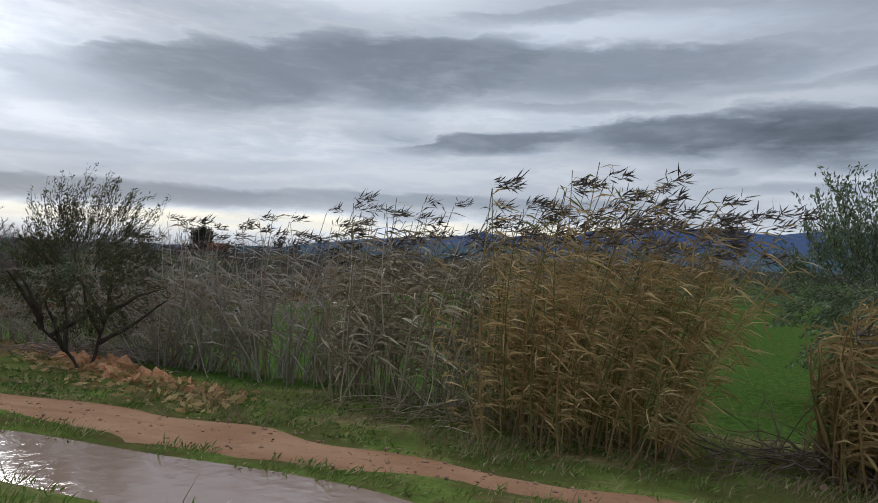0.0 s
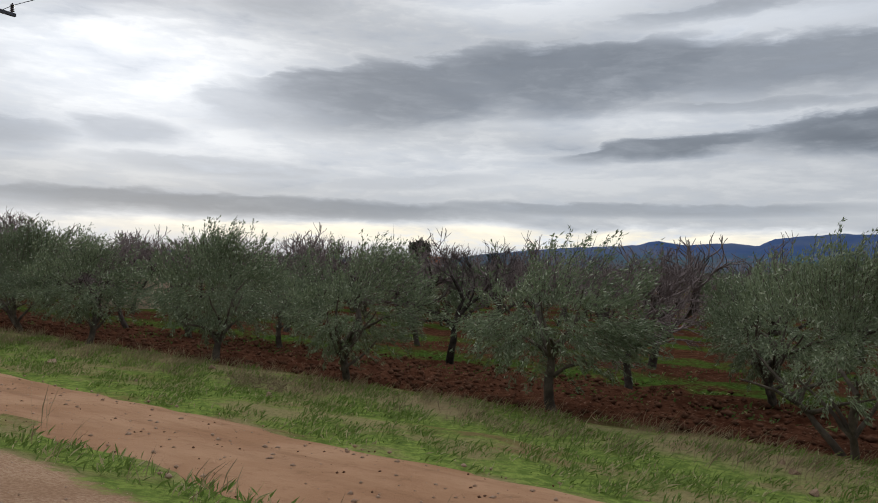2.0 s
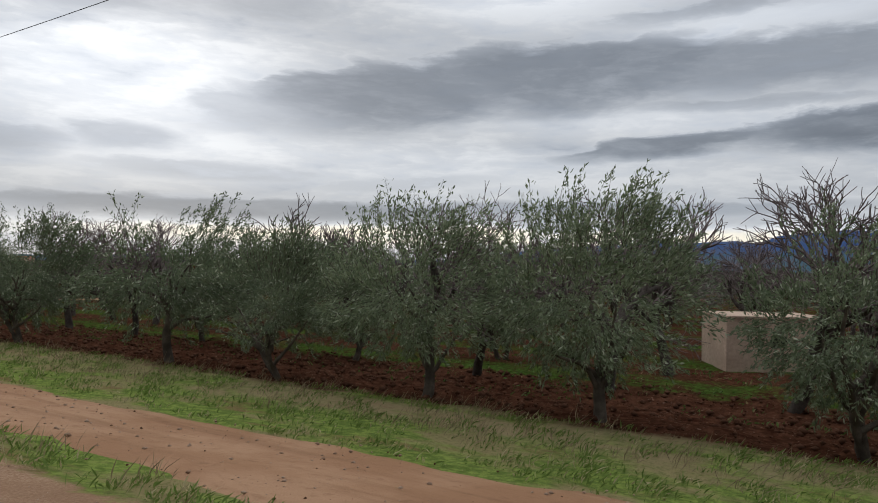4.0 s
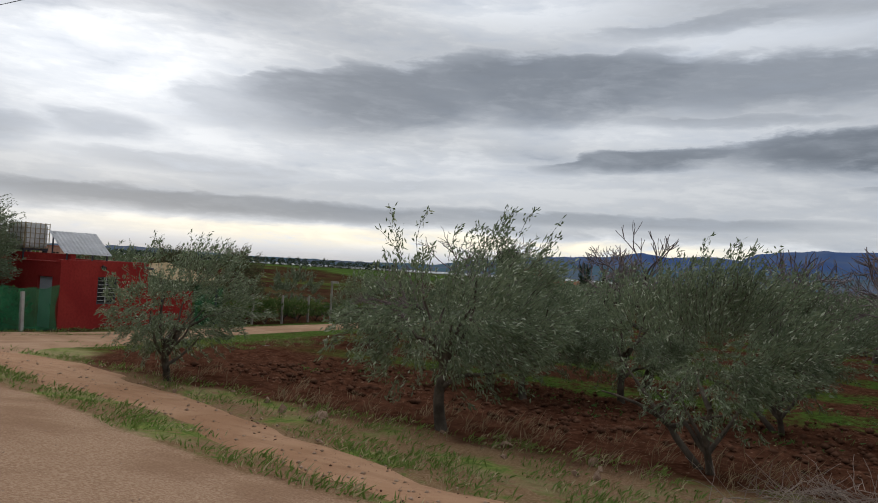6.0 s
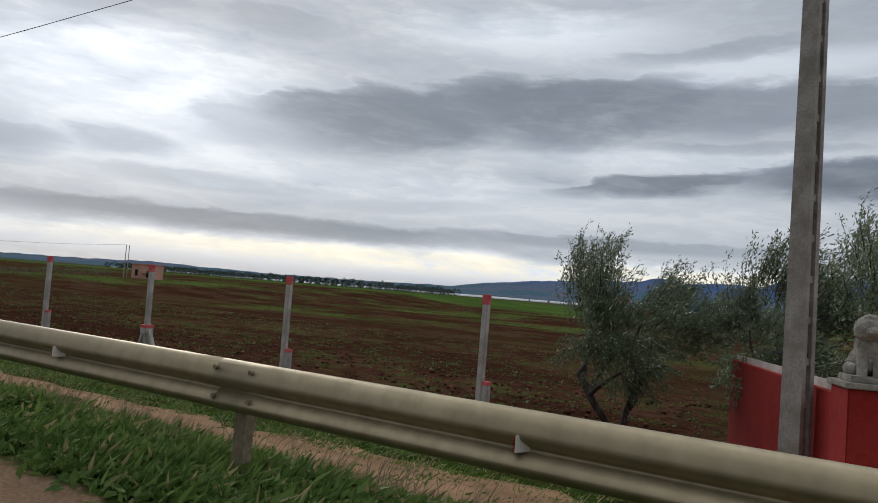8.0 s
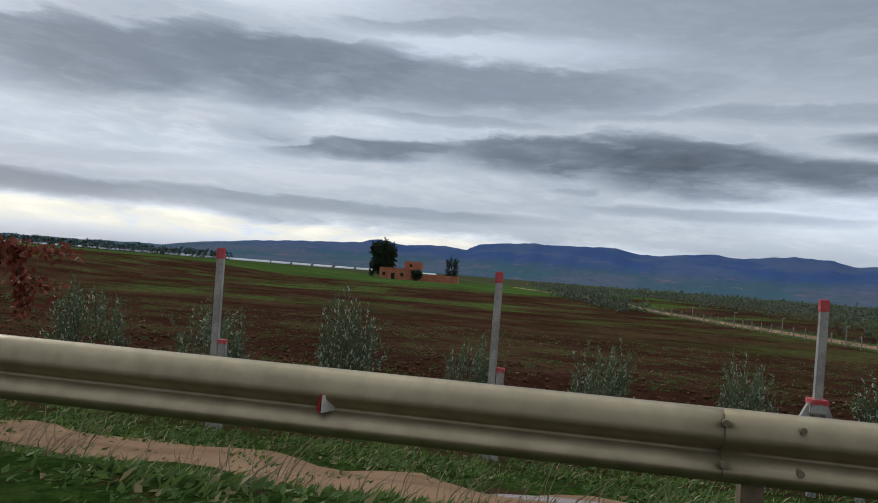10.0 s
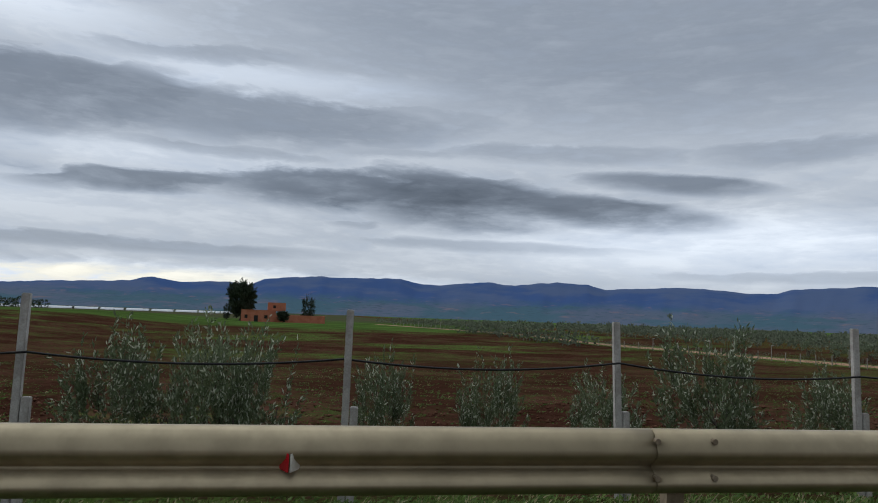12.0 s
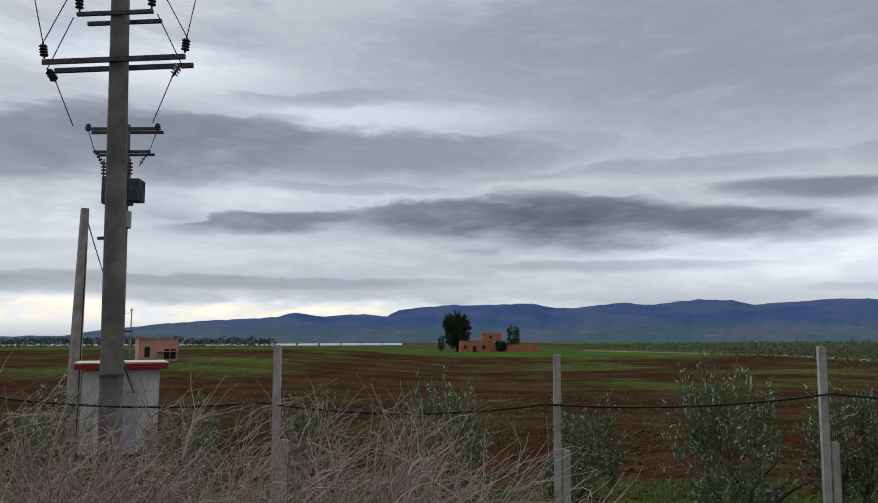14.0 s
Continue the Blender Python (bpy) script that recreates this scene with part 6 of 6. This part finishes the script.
stand(-60.8, 9.0, 10, 2.0, 1.1, 1.5, 260, 15, GOLD, "clump of golden-yellow reeds on the verge", name="reed_clump", plume=0.05, lean=0.12, leaf_len=0.36, leaf_wide=0.03, blow=0.3)
stand(-59.2, 9.2, 11, 2.0, 1.2, 1.8, 260, 15, GOLD, "clump of golden-yellow reeds on the verge", name="reed_clump", plume=0.08, lean=0.12, leaf_len=0.38, leaf_wide=0.032, blow=0.3)
heap("cut_canes", -12.2, 11.7, 21, 6.0, 1.4, 0.45, 260, M_brushpale, "cut canes lying in a low heap", length=1.6, thick=0.011, flat=0.08)
heap("cut_canes", -2.6, 9.2, 22, 5.0, 1.6, 0.35, 200, M_cane_dry, "broken dry canes lying at the foot of the stand", length=1.1, thick=0.010, flat=0.12)
heap("cut_canes", 1.8, 8.4, 23, 4.6, 1.6, 0.35, 220, M_brush, "broken canes in the shade of the stand", length=1.0, thick=0.010, flat=0.15)
heap("brushwood", -22.9, 12.4, 24, 3.4, 2.4, 1.15, 800, M_brushpale, "grey pile of cut brushwood on red soil", length=0.8)
heap("brushwood", -52.2, 7.3, 25, 2.2, 0.9, 0.42, 420, M_brushpale, "low heap of dry straw-coloured twigs", length=0.45, thick=0.005)
heap("brushwood", -63.5, 9.4, 26, 1.6, 0.8, 0.7, 160, M_brush, "dry grey brush on the verge", length=0.7, thick=0.005, flat=0.9)
heap("brushwood", -99.0, 8.2, 27, 2.6, 1.0, 0.42, 380, M_brushpale, "low heap of dry pale twigs", length=0.5, thick=0.005)
heap("brushwood", -41.0, 8.6, 28, 2.2, 0.7, 0.22, 160, M_straw, "low dry weeds on the verge", length=0.45, thick=0.004, flat=0.6)


def rubble(name, x0, x1, y0, y1, n, lo, hi, mat, label, seed, category="stones", slope=0.0):
    rng = np.random.default_rng(seed)
    for k in range(n):
        x, y, r = rng.uniform(x0, x1), rng.uniform(y0, y1), lo + (hi - lo) * rng.random() ** 2
        y += slope * (x - x1)
        bm = bmesh.new()
        bmesh.ops.create_icosphere(bm, subdivisions=1, radius=1.0)
        off = Vector((rng.uniform(0, 50), rng.uniform(0, 50), 0))
        for v in bm.verts:
            v.co *= 0.8 + 0.75 * noise.noise(v.co * 1.3 + off)
        ob = part(name, bm, mat)
        ob.matrix_world = pose(x, y, float(ground_z(x, y)) + r * 0.25, *rng.uniform(0, 360, 3)) @ Matrix.Diagonal((r, r * rng.uniform(0.7, 1.3), r * rng.uniform(0.5, 0.9), 1))
        tagged(ob, label, category, "")


rubble("rubble_stone", -14.5, -8.2, 8.9, 9.7, 150, 0.06, 0.24, M_rubble, "rust-coloured lump of rubble on the verge", 31, "rubble", -0.46)
rubble("rubble_stone", -12.5, -6.5, 8.6, 9.3, 90, 0.05, 0.15, M_rubble, "rust-coloured lump of rubble on the verge", 38, "rubble", -0.46)
rng = np.random.default_rng(39)
litter = Pile()
lx = rng.uniform(-17.0, -6.0, 1500)
ly = 9.2 - (lx + 8.4) * 0.46 + rng.normal(0, 0.45, 1500)
blades(litter, np.stack([lx, ly, ground_z(lx, ly) + rng.uniform(0, 0.1, 1500)], 1), rng.normal(0, 1, (1500, 3)) * [1, 1, 0.3], rng.uniform(0.10, 0.24, 1500), rng.uniform(0.05, 0.11, 1500), rng)
tagged(solid("leaf_litter", litter.mesh("leaf_litter"), M_cane_gold), "rusty dead cane leaves strewn over the verge", "leaf litter", kind="stuff")
rubble("field_stone", -60.6, -60.0, 8.0, 8.2, 1, 0.13, 0.14, M_stone, "pale round stone on the verge", 33, "stone")
rubble("field_stone", -60, -30, 7.2, 9.6, 26, 0.04, 0.11, M_stone, "pale stone lying in the grass", 34, "stone")
rubble("field_stone", -110, -98, 7.8, 9.0, 22, 0.05, 0.13, M_stone, "pale stone at the edge of the ploughed soil", 35, "stone")
rubble("field_stone", -16, 2, 7.3, 9.5, 14, 0.04, 0.10, M_stone, "pale stone lying in the grass", 36, "stone")
rubble("field_stone", -134, -119, 5.2, 8.6, 22, 0.04, 0.12, M_stone, "stone lying on the bank", 37, "stone")


def pebbles(name, label, mat, seed, n, x0, x1, spot, lo, hi, category):
    """Loose grit and small clods, each an eight-sided lump."""
    rng = np.random.default_rng(seed)
    x = rng.uniform(x0, x1, n)
    y = spot(x, rng)
    r = lo + (hi - lo) * rng.random(n) ** 3
    six = np.array([(1, 0, 0), (0, 1, 0), (-1, 0, 0), (0, -1, 0), (0, 0, 1), (0, 0, -1)], float)
    v = six[None] * rng.uniform(0.6, 1.3, (n, 6, 1)) * r[:, None, None] * [1.15, 1.0, 0.7]
    a = rng.uniform(0, 6.28, n)
    c, t = np.cos(a)[:, None], np.sin(a)[:, None]
    v = np.stack([v[..., 0] * c - v[..., 1] * t, v[..., 0] * t + v[..., 1] * c, v[..., 2]], -1)
    v += np.stack([x, y, ground_z(x, y) + 0.035 * 0.6 * wave(x, y) + 0.03 + r * 0.2], -1)[:, None]
    f = np.array([(0, 1, 4), (1, 2, 4), (2, 3, 4), (3, 0, 4), (1, 0, 5), (2, 1, 5), (3, 2, 5), (0, 3, 5)])
    faces = (f[None] + 6 * np.arange(n)[:, None, None]).reshape(-1, 3)
    return tagged(solid(name, mesh_from(name, v.reshape(-1, 3), faces), mat), label, category, kind="stuff")


def on_track(x, rng):
    lo, hi = np.interp(x, *TRACK_NEAR), np.interp(x, *TRACK_FAR)
    return lo + (hi - lo) * rng.uniform(-0.05, 1.05, len(x))


pebbles("track_pebbles", "pale pebbles strewn over the dirt track", M_stone, 41, 5200, -122.0, 12.0, on_track, 0.006, 0.035, "pebbles")
pebbles("track_clods", "dark crumbs of soil on the dirt track", M_clod, 42, 2600, -122.0, 12.0, on_track, 0.004, 0.020, "soil clods")
pebbles("soil_clods", "broken clods on the ploughed soil", M_clod, 43, 9000, -112.0, -26.0, lambda x, rng: rng.uniform(10.6, 17.0, len(x)), 0.02, 0.10, "soil clods")
pebbles("shoulder_gravel", "loose gravel along the road edge", M_stone, 44, 3500, -118.0, 12.0, lambda x, rng: 1.5 + (gravel_edge(x) - 1.5) * rng.random(len(x)), 0.004, 0.012, "gravel")
pebbles("field_clods", "broken red clods of the ploughed field", M_clod, 45, 12000, -262.0, -138.0, lambda x, rng: 10.2 + 16.0 * rng.random(len(x)) ** 1.5, 0.03, 0.11, "soil clods")


def scatter(name, label, mat, seed, areas, category, kind="stuff", length=(0.08, 0.2), width=0.012, lean=0.5, clump=7, spread=0.07):
    """Tufts over stretches of ground: x0, x1, y0, y1, tufts."""
    rng = np.random.default_rng(seed)
    pile = Pile()
    for x0, x1, y0, y1, n in areas:
        cx, cy = rng.uniform(x0, x1, n), rng.uniform(y0, y1, n)
        keep = (wave(cx * 1.3, cy * 1.7, seed) + 0.6 * wave(cx * 4.1, cy * 3.3, seed + 1) + rng.normal(0, 0.25, n) > -0.15) & off_track(cx, cy)
        cx, cy = cx[keep], cy[keep]
        n = len(cx)
        x = np.repeat(cx, clump) + rng.normal(0, spread, n * clump)
        y = np.repeat(cy, clump) + rng.normal(0, spread, n * clump)
        p = np.stack([x, y, ground_z(x, y) + 0.0], 1)
        way = rng.normal(0, lean, (n * clump, 3)) * [1, 1, 0.2] + [0.15, 0, 1.0]
        L = rng.uniform(*length, n * clump) * np.repeat(rng.uniform(0.6, 1.3, n), clump)
        blades(pile, p, way, L, width * rng.uniform(0.7, 1.4, n * clump), rng, bend=np.stack([L * 0.25, L * 0, -L * 0.2], 1))
    return tagged(solid(name, pile.mesh(name), mat), label, category, kind=kind)


scatter("verge_grass", "short green grass and weeds on the verge", M_grass, 51, [
    (-30, 12, 2.4, 5.6, 6000), (-114, -30, 2.6, 4.6, 8000), (-114, -95, 4.4, 7.0, 2600), (-30, 12, 5.5, 9.2, 3800), (-8, 12, 8.8, 10.5, 700), (-60, -28, 6.0, 10.6, 7000), (-95, -60, 6.6, 10.8, 4200), (-116, -95, 6.2, 9.2, 1800),
    (-127, -119, 8.2, 9.3, 1600), (-122, -119.5, 9.3, 14.0, 900), (-124.5, -121.8, 14, 24, 900), (-150, -119, 3.4, 6.2, 6500), (-262, -184, 3.4, 6.4, 5200), (-184, -150, 3.4, 5.6, 2200), (-262, -136, 7.9, 9.7, 6500), (-117.5, -115, 11, 30, 1400)], "grass", length=(0.06, 0.17), width=0.016)
scatter("weed_leaves", "broad dark green weeds under the barrier", M_shrub, 52, [(-150, -118, 3.3, 5.2, 7500), (-132, -117.5, 2.5, 3.4, 3200), (-262, -132, 2.75, 3.35, 3500), (-262, -136, 6.0, 8.6, 2500), (-262, -184, 3.3, 6.0, 5600), (-184, -150, 3.3, 5.4, 2600), (-262, -140, 8.1, 9.5, 5500), (-262, -140, 9.6, 11.8, 4500), (-262, -228, 6.0, 12.5, 5200), (-30, 0, 7, 9.5, 700)], "weeds", length=(0.05, 0.12), width=0.034, lean=0.9, clump=14, spread=0.12)
scatter("dry_grass", "dry straw-coloured grass stalks", M_straw, 53, [(-114, 0, 2.5, 4.6, 1600), (-60, -28, 8.2, 10.6, 1900), (-112, -60, 8.0, 10.6, 1500), (-262, -150, 3.5, 6.4, 1700), (-150, -122, 3.6, 6.0, 900), (-8, 4, 6.8, 9.0, 500)], "grass", length=(0.15, 0.42), width=0.008, lean=0.35, clump=6)
scatter("field_weeds", "scattered green weeds over the ploughed field", M_shrub, 54, [(-262, -125, 10.0, 14, 3200), (-262, -125, 14, 30, 6500), (-262, -140, 30, 60, 6500), (-112, -26, 13.5, 22, 3000)], "weeds", length=(0.06, 0.16), width=0.04, lean=0.9, clump=6, spread=0.16)

scatter("edge_grass", "rank green grass at the foot of the fence", M_shrub, 56, [(-262, -200, 10.4, 14.5, 5200), (-200, -140, 10.2, 12.0, 1500)], "grass", length=(0.10, 0.26), width=0.022, lean=0.5, clump=12, spread=0.14)
scatter("bank_weeds", "rank leafy weeds growing up against the barrier", M_shrub, 57, [(-140, -118.3, 2.75, 3.36, 2600), (-150, -118, 3.5, 4.6, 3000), (-124, -117, 3.3, 4.4, 900)], "weeds", length=(0.08, 0.22), width=0.035, lean=0.7, clump=12, spread=0.13)
scatter("dry_stalks", "tall dry stalks behind the barrier", M_straw, 55, [(-262, -122, 3.5, 4.6, 700), (-262, -122, 4.6, 6.2, 700), (-114, -30, 2.8, 4.0, 160)], "weeds", length=(0.3, 0.65), width=0.007, lean=0.25, clump=5, spread=0.05)

# young olives behind the fence
YOUNG = [olive_meshes(81 + k, 2.1, 1.55, 6800, leaf=0.072, wide=0.023, twigs=150, knots=12, girth=0.5, wind=0.15, stems=3, low=0.1, up=2.4, reach=1.25) for k in range(4)]
rng = np.random.default_rng(91)
KNOWN = [(-173.8, 0.92), (-176.3, 0.75), (-178.6, 0.85), (-182.8, 0.95), (-183.5, 0.98), (-185.1, 1.06), (-198.5, 0.88), (-200.8, 1.16), (-202.6, 0.8), (-204.8, 0.9), (-206.5, 0.9), (-208.5, 1.02), (-209.2, 1.08)]
ROW = list(KNOWN)
x = -161.0
while x > -262:
    if all(abs(x - q) > 1.3 for q, _ in KNOWN) and not -197 < x < -186.5 or rng.random() < 0.12:
        ROW.append((x, rng.uniform(0.8, 1.12) * (0.8 if x > -172 else 1.0)))
    x -= rng.uniform(1.8, 2.3)
for x in (-187.6, -190.2, -193.0, -195.8):
    ROW.append((x, rng.uniform(0.75, 1.0)))
for k, (x, s) in enumerate(ROW):
    s *= 1.5
    w = s * rng.uniform(0.72, 1.0)
    y = 11.2 + rng.normal(0, 0.2)
    m = pose(x, y, float(ground_z(x, y)) - 0.42 * s, 0, 0, rng.uniform(0, 360)) @ Matrix.Diagonal((w, w, s, 1))
    tree_from("young_olive", YOUNG[k % 4], (M_bark, M_young), m, "bushy young olive with pale shoots behind the fence", "shrub", "young olives along the fence")

# garden trees behind the net fence
BIG = [olive_meshes(95 + k, 4.4, 4.0, 34000, wind=1.3, stems=2, low=0.42, leaf=0.095, wide=0.027, twigs=800, knots=17, girth=0.7, reach=0.9, lump=0.2) for k in range(2)]
for k, (x, y, s) in enumerate(((-124.4, 11.7, 1.05), (-126.9, 12.6, 1.1), (-133.2, 13.5, 1.15), (-135.8, 15.0, 1.05), (-138.4, 14.2, 1.02), (-129.8, 15.2, 0.9))):
    m = pose(x, y, float(ground_z(x, y)), 0, 0, 15 * k) @ Matrix.Diagonal((s, s, s, 1))
    tree_from("garden_olive", BIG[k % 2], (M_bark, M_olive), m, "wind-blown silvery olive tree in the garden", "olive tree", "olive trees of the garden")
ROUND = olive_meshes(97, 4.3, 2.5, 15000, leaf=0.10, wide=0.032, wind=0.4, stems=1, low=0.2, twigs=420, knots=26, reach=0.7, lump=0.26)
for x, y, s, w in ((-127.5, 27.3, 1.02, 1.0), (-126.9, 22.4, 0.9, 0.75), (-128.9, 24.2, 0.9, 1.1)):
    m = pose(x, y, float(ground_z(x, y)), 0, 0, 70) @ Matrix.Diagonal((w, w, s, 1))
    tree_from("garden_olive", ROUND, (M_bark, M_scrub), m, "slender dark olive tree beside the lane fence", "olive tree", "olive trees of the garden")
for k, (x, y, s) in enumerate(((-132.5, 24.0, 1.0), (-137.0, 26.0, 1.1), (-128.5, 33.0, 0.9), (-142.0, 30.0, 0.95))):
    put_olive(x, y, k, s * 1.15, far=True, label="olive tree beyond the house")
SHRUB = olive_meshes(99, 1.7, 2.4, 8000, twigs=300, knots=26, leaf=0.09, wide=0.05, wind=0.2, stems=2, low=0.8)
for x, y, s in ((-123.2, 10.2, 1.1), (-122.0, 11.0, 0.95), (-122.6, 12.4, 0.85), (-125.6, 10.4, 0.85), (-123.9, 23.2, 0.9), (-125.1, 29.0, 0.85), (-126.4, 35.5, 0.85), (-124.5, 26.0, 0.85), (-124.2, 24.6, 0.8), (-124.8, 27.5, 0.85), (-125.5, 31.0, 0.8), (-125.9, 33.2, 0.75), (-127.5, 38.5, 0.8), (-128.1, 42.0, 0.75), (-124.0, 21.2, 0.7)):
    m = pose(x, y, float(ground_z(x, y)), 0, 0, x * 50) @ Matrix.Diagonal((s, s, s, 1))
    tree_from("garden_shrub", SHRUB, (M_bark, M_shrub), m, "dense green garden shrub behind the fence", "shrub", "shrubs of the garden")

# dry bush by the last pole
def dry_bush(x, y, seed, w, h, n):
    rng = np.random.default_rng(seed)
    pile, stems = Pile(), Pile()
    for _ in range(n):
        p = (rng.uniform(-w / 2, w / 2), rng.normal(0, 0.5), 0.0)
        L = h * rng.uniform(0.6, 1.15)
        path = bent(p, (rng.normal(0, 0.6), rng.normal(0, 0.5), 0.9), L, 6, rng, 0.45, -0.1, 0.25)
        stems.add(*tube(path, np.linspace(0.007, 0.002, 7), 3))
        for j in range(5):
            i = rng.integers(2, 6)
            pile.add(*tube(bent(path[i], (rng.normal(0.4, 0.6), rng.normal(0, 0.6), 0.5), L * 0.35, 4, rng, 0.5, -0.1, 0.3), np.linspace(0.004, 0.0015, 5), 3))
    ob = empty("dry_bush", Matrix.Translation((x, y, float(ground_z(x, y)) - 0.03)), "leafless grey-brown tangled bush beside the road", "shrub")
    tagged(solid("stem_mass", stems.mesh("stem_mass"), M_bush, ob), kind="stuff")
    tagged(solid("twig_mass", pile.mesh("twig_mass"), M_bush, ob), kind="stuff")
    return ob


dry_bush(-246.1, 4.5, 61, 3.2, 1.45, 460)
dry_bush(-248.3, 5.0, 62, 2.4, 1.2, 260)


def dead_vine():
    """Runners over the top of a post, one hanging down, hung with dead leaves."""
    rng = np.random.default_rng(63)
    x0, y0, z0 = -179.05, 9.5, 1.02
    ob = empty("dead_vine", Matrix.Translation((x0, y0, z0)), "rust-brown dead vine hung over a fence post", "vine")
    stems, leaves = Pile(), Pile()
    runs = [((0, 0, 0.1), (-0.85, 0.0, 0.2), 120), ((0, 0, 0.1), (0.6, 0.05, 0.1), 200), ((0.6, 0.05, 0.1), (1.45, 0.0, 0.1), 80), ((0.45, 0, 0.05), (0.7, 0.0, -0.85), 300), ((0.62, 0, -0.35), (1.15, 0.05, -0.45), 90)]
    for a, b, n in runs:
        a, b = np.array(a), np.array(b)
        for _ in range(3):
            path = bent(a, b - a, np.linalg.norm(b - a), 6, rng, 0.25)
            stems.add(*tube(path, np.linspace(0.007, 0.003, 7), 4))
        u = rng.uniform(0, 1, (n, 1))
        p = a + (b - a) * u + rng.normal(0, 0.065, (n, 3))
        blades(leaves, p, rng.normal(0, 0.6, (n, 3)) + [0, 0, -0.6], rng.uniform(0.07, 0.14, n), rng.uniform(0.05, 0.09, n), rng)
    tagged(solid("runner", stems.mesh("runner"), M_brush, ob), kind="stuff")
    tagged(solid("leaf_mass", leaves.mesh("leaf_mass"), M_rustleaf, ob), kind="stuff")


dead_vine()

# trees at the farm
EUCA = olive_meshes(110, 18.9, 13.5, 26000, leaf=0.7, wide=0.4, knots=30, wind=0.1, stems=1, low=0.25, twigs=900, reach=0.6, lump=0.28)
tree_from("eucalyptus", EUCA, (M_bark, M_euca), pose(-240.0, 309.0, -3.0), "tall dark round-crowned eucalyptus beside the farmhouse", "tree")
SLIM = olive_meshes(112, 14.0, 6.5, 5200, leaf=0.55, wide=0.22, wind=0.3, stems=1, low=0.2, twigs=320)
tree_from("farm_tree", SLIM, (M_bark, M_euca), pose(-212.0, 340.0, -3.0), "slender ragged tree behind the farmyard", "tree")
tree_from("farm_tree", SLIM, (M_bark, M_euca), pose(-247.0, 318.0, -3.0) @ Matrix.Diagonal((0.5, 0.5, 0.55, 1)), "small dark tree beside the farmhouse", "tree")
tree_from("farm_tree", EUCA, (M_bark, M_orchardfar), pose(-221.5, 294.0, -3.0) @ Matrix.Diagonal((0.42, 0.42, 0.28, 1)), "low grey-green tree before the farmhouse wall", "tree")


def well():
    ob = empty("stone_well", pose(-184.6, 14.6, float(ground_z(-184.6, 14.6))), "low round well rim of pale rough stone", "well")
    rng = np.random.default_rng(66)
    for k in range(22):
        a = 2 * math.pi * k / 22
        bm = boxes((-0.15, 0.15, -0.12, 0.12, -0.1, 0.42 + rng.uniform(-0.05, 0.05)), bevel=0.03)
        p = part("stone", bm, M_stone, ob)
        p.matrix_local = pose(math.cos(a) * 1.05, math.sin(a) * 1.05, 0, 0, 0, math.degrees(a) + 90)
    return ob


well()
puddle("puddle", -4.8, 4.35, 3.6, 0.85, 71, -0.66)
puddle("puddle", -23.75, 4.1, 0.34, 0.13, 72, -0.012)
puddle("puddle", -165.0, 6.75, 1.8, 0.2, 73)
puddle("puddle", -170.0, 7.2, 1.2, 0.15, 74)
puddle("puddle", -179.9, 7.55, 0.9, 0.2, 75)
puddle("puddle", -115.2, 17.0, 0.5, 0.14, 76, -0.02)
puddle("puddle", float(lane_x(58)) + 0.7, 58.0, 0.5, 1.6, 77)
puddle("puddle", float(lane_x(64)) - 0.7, 64.0, 0.5, 1.8, 78)
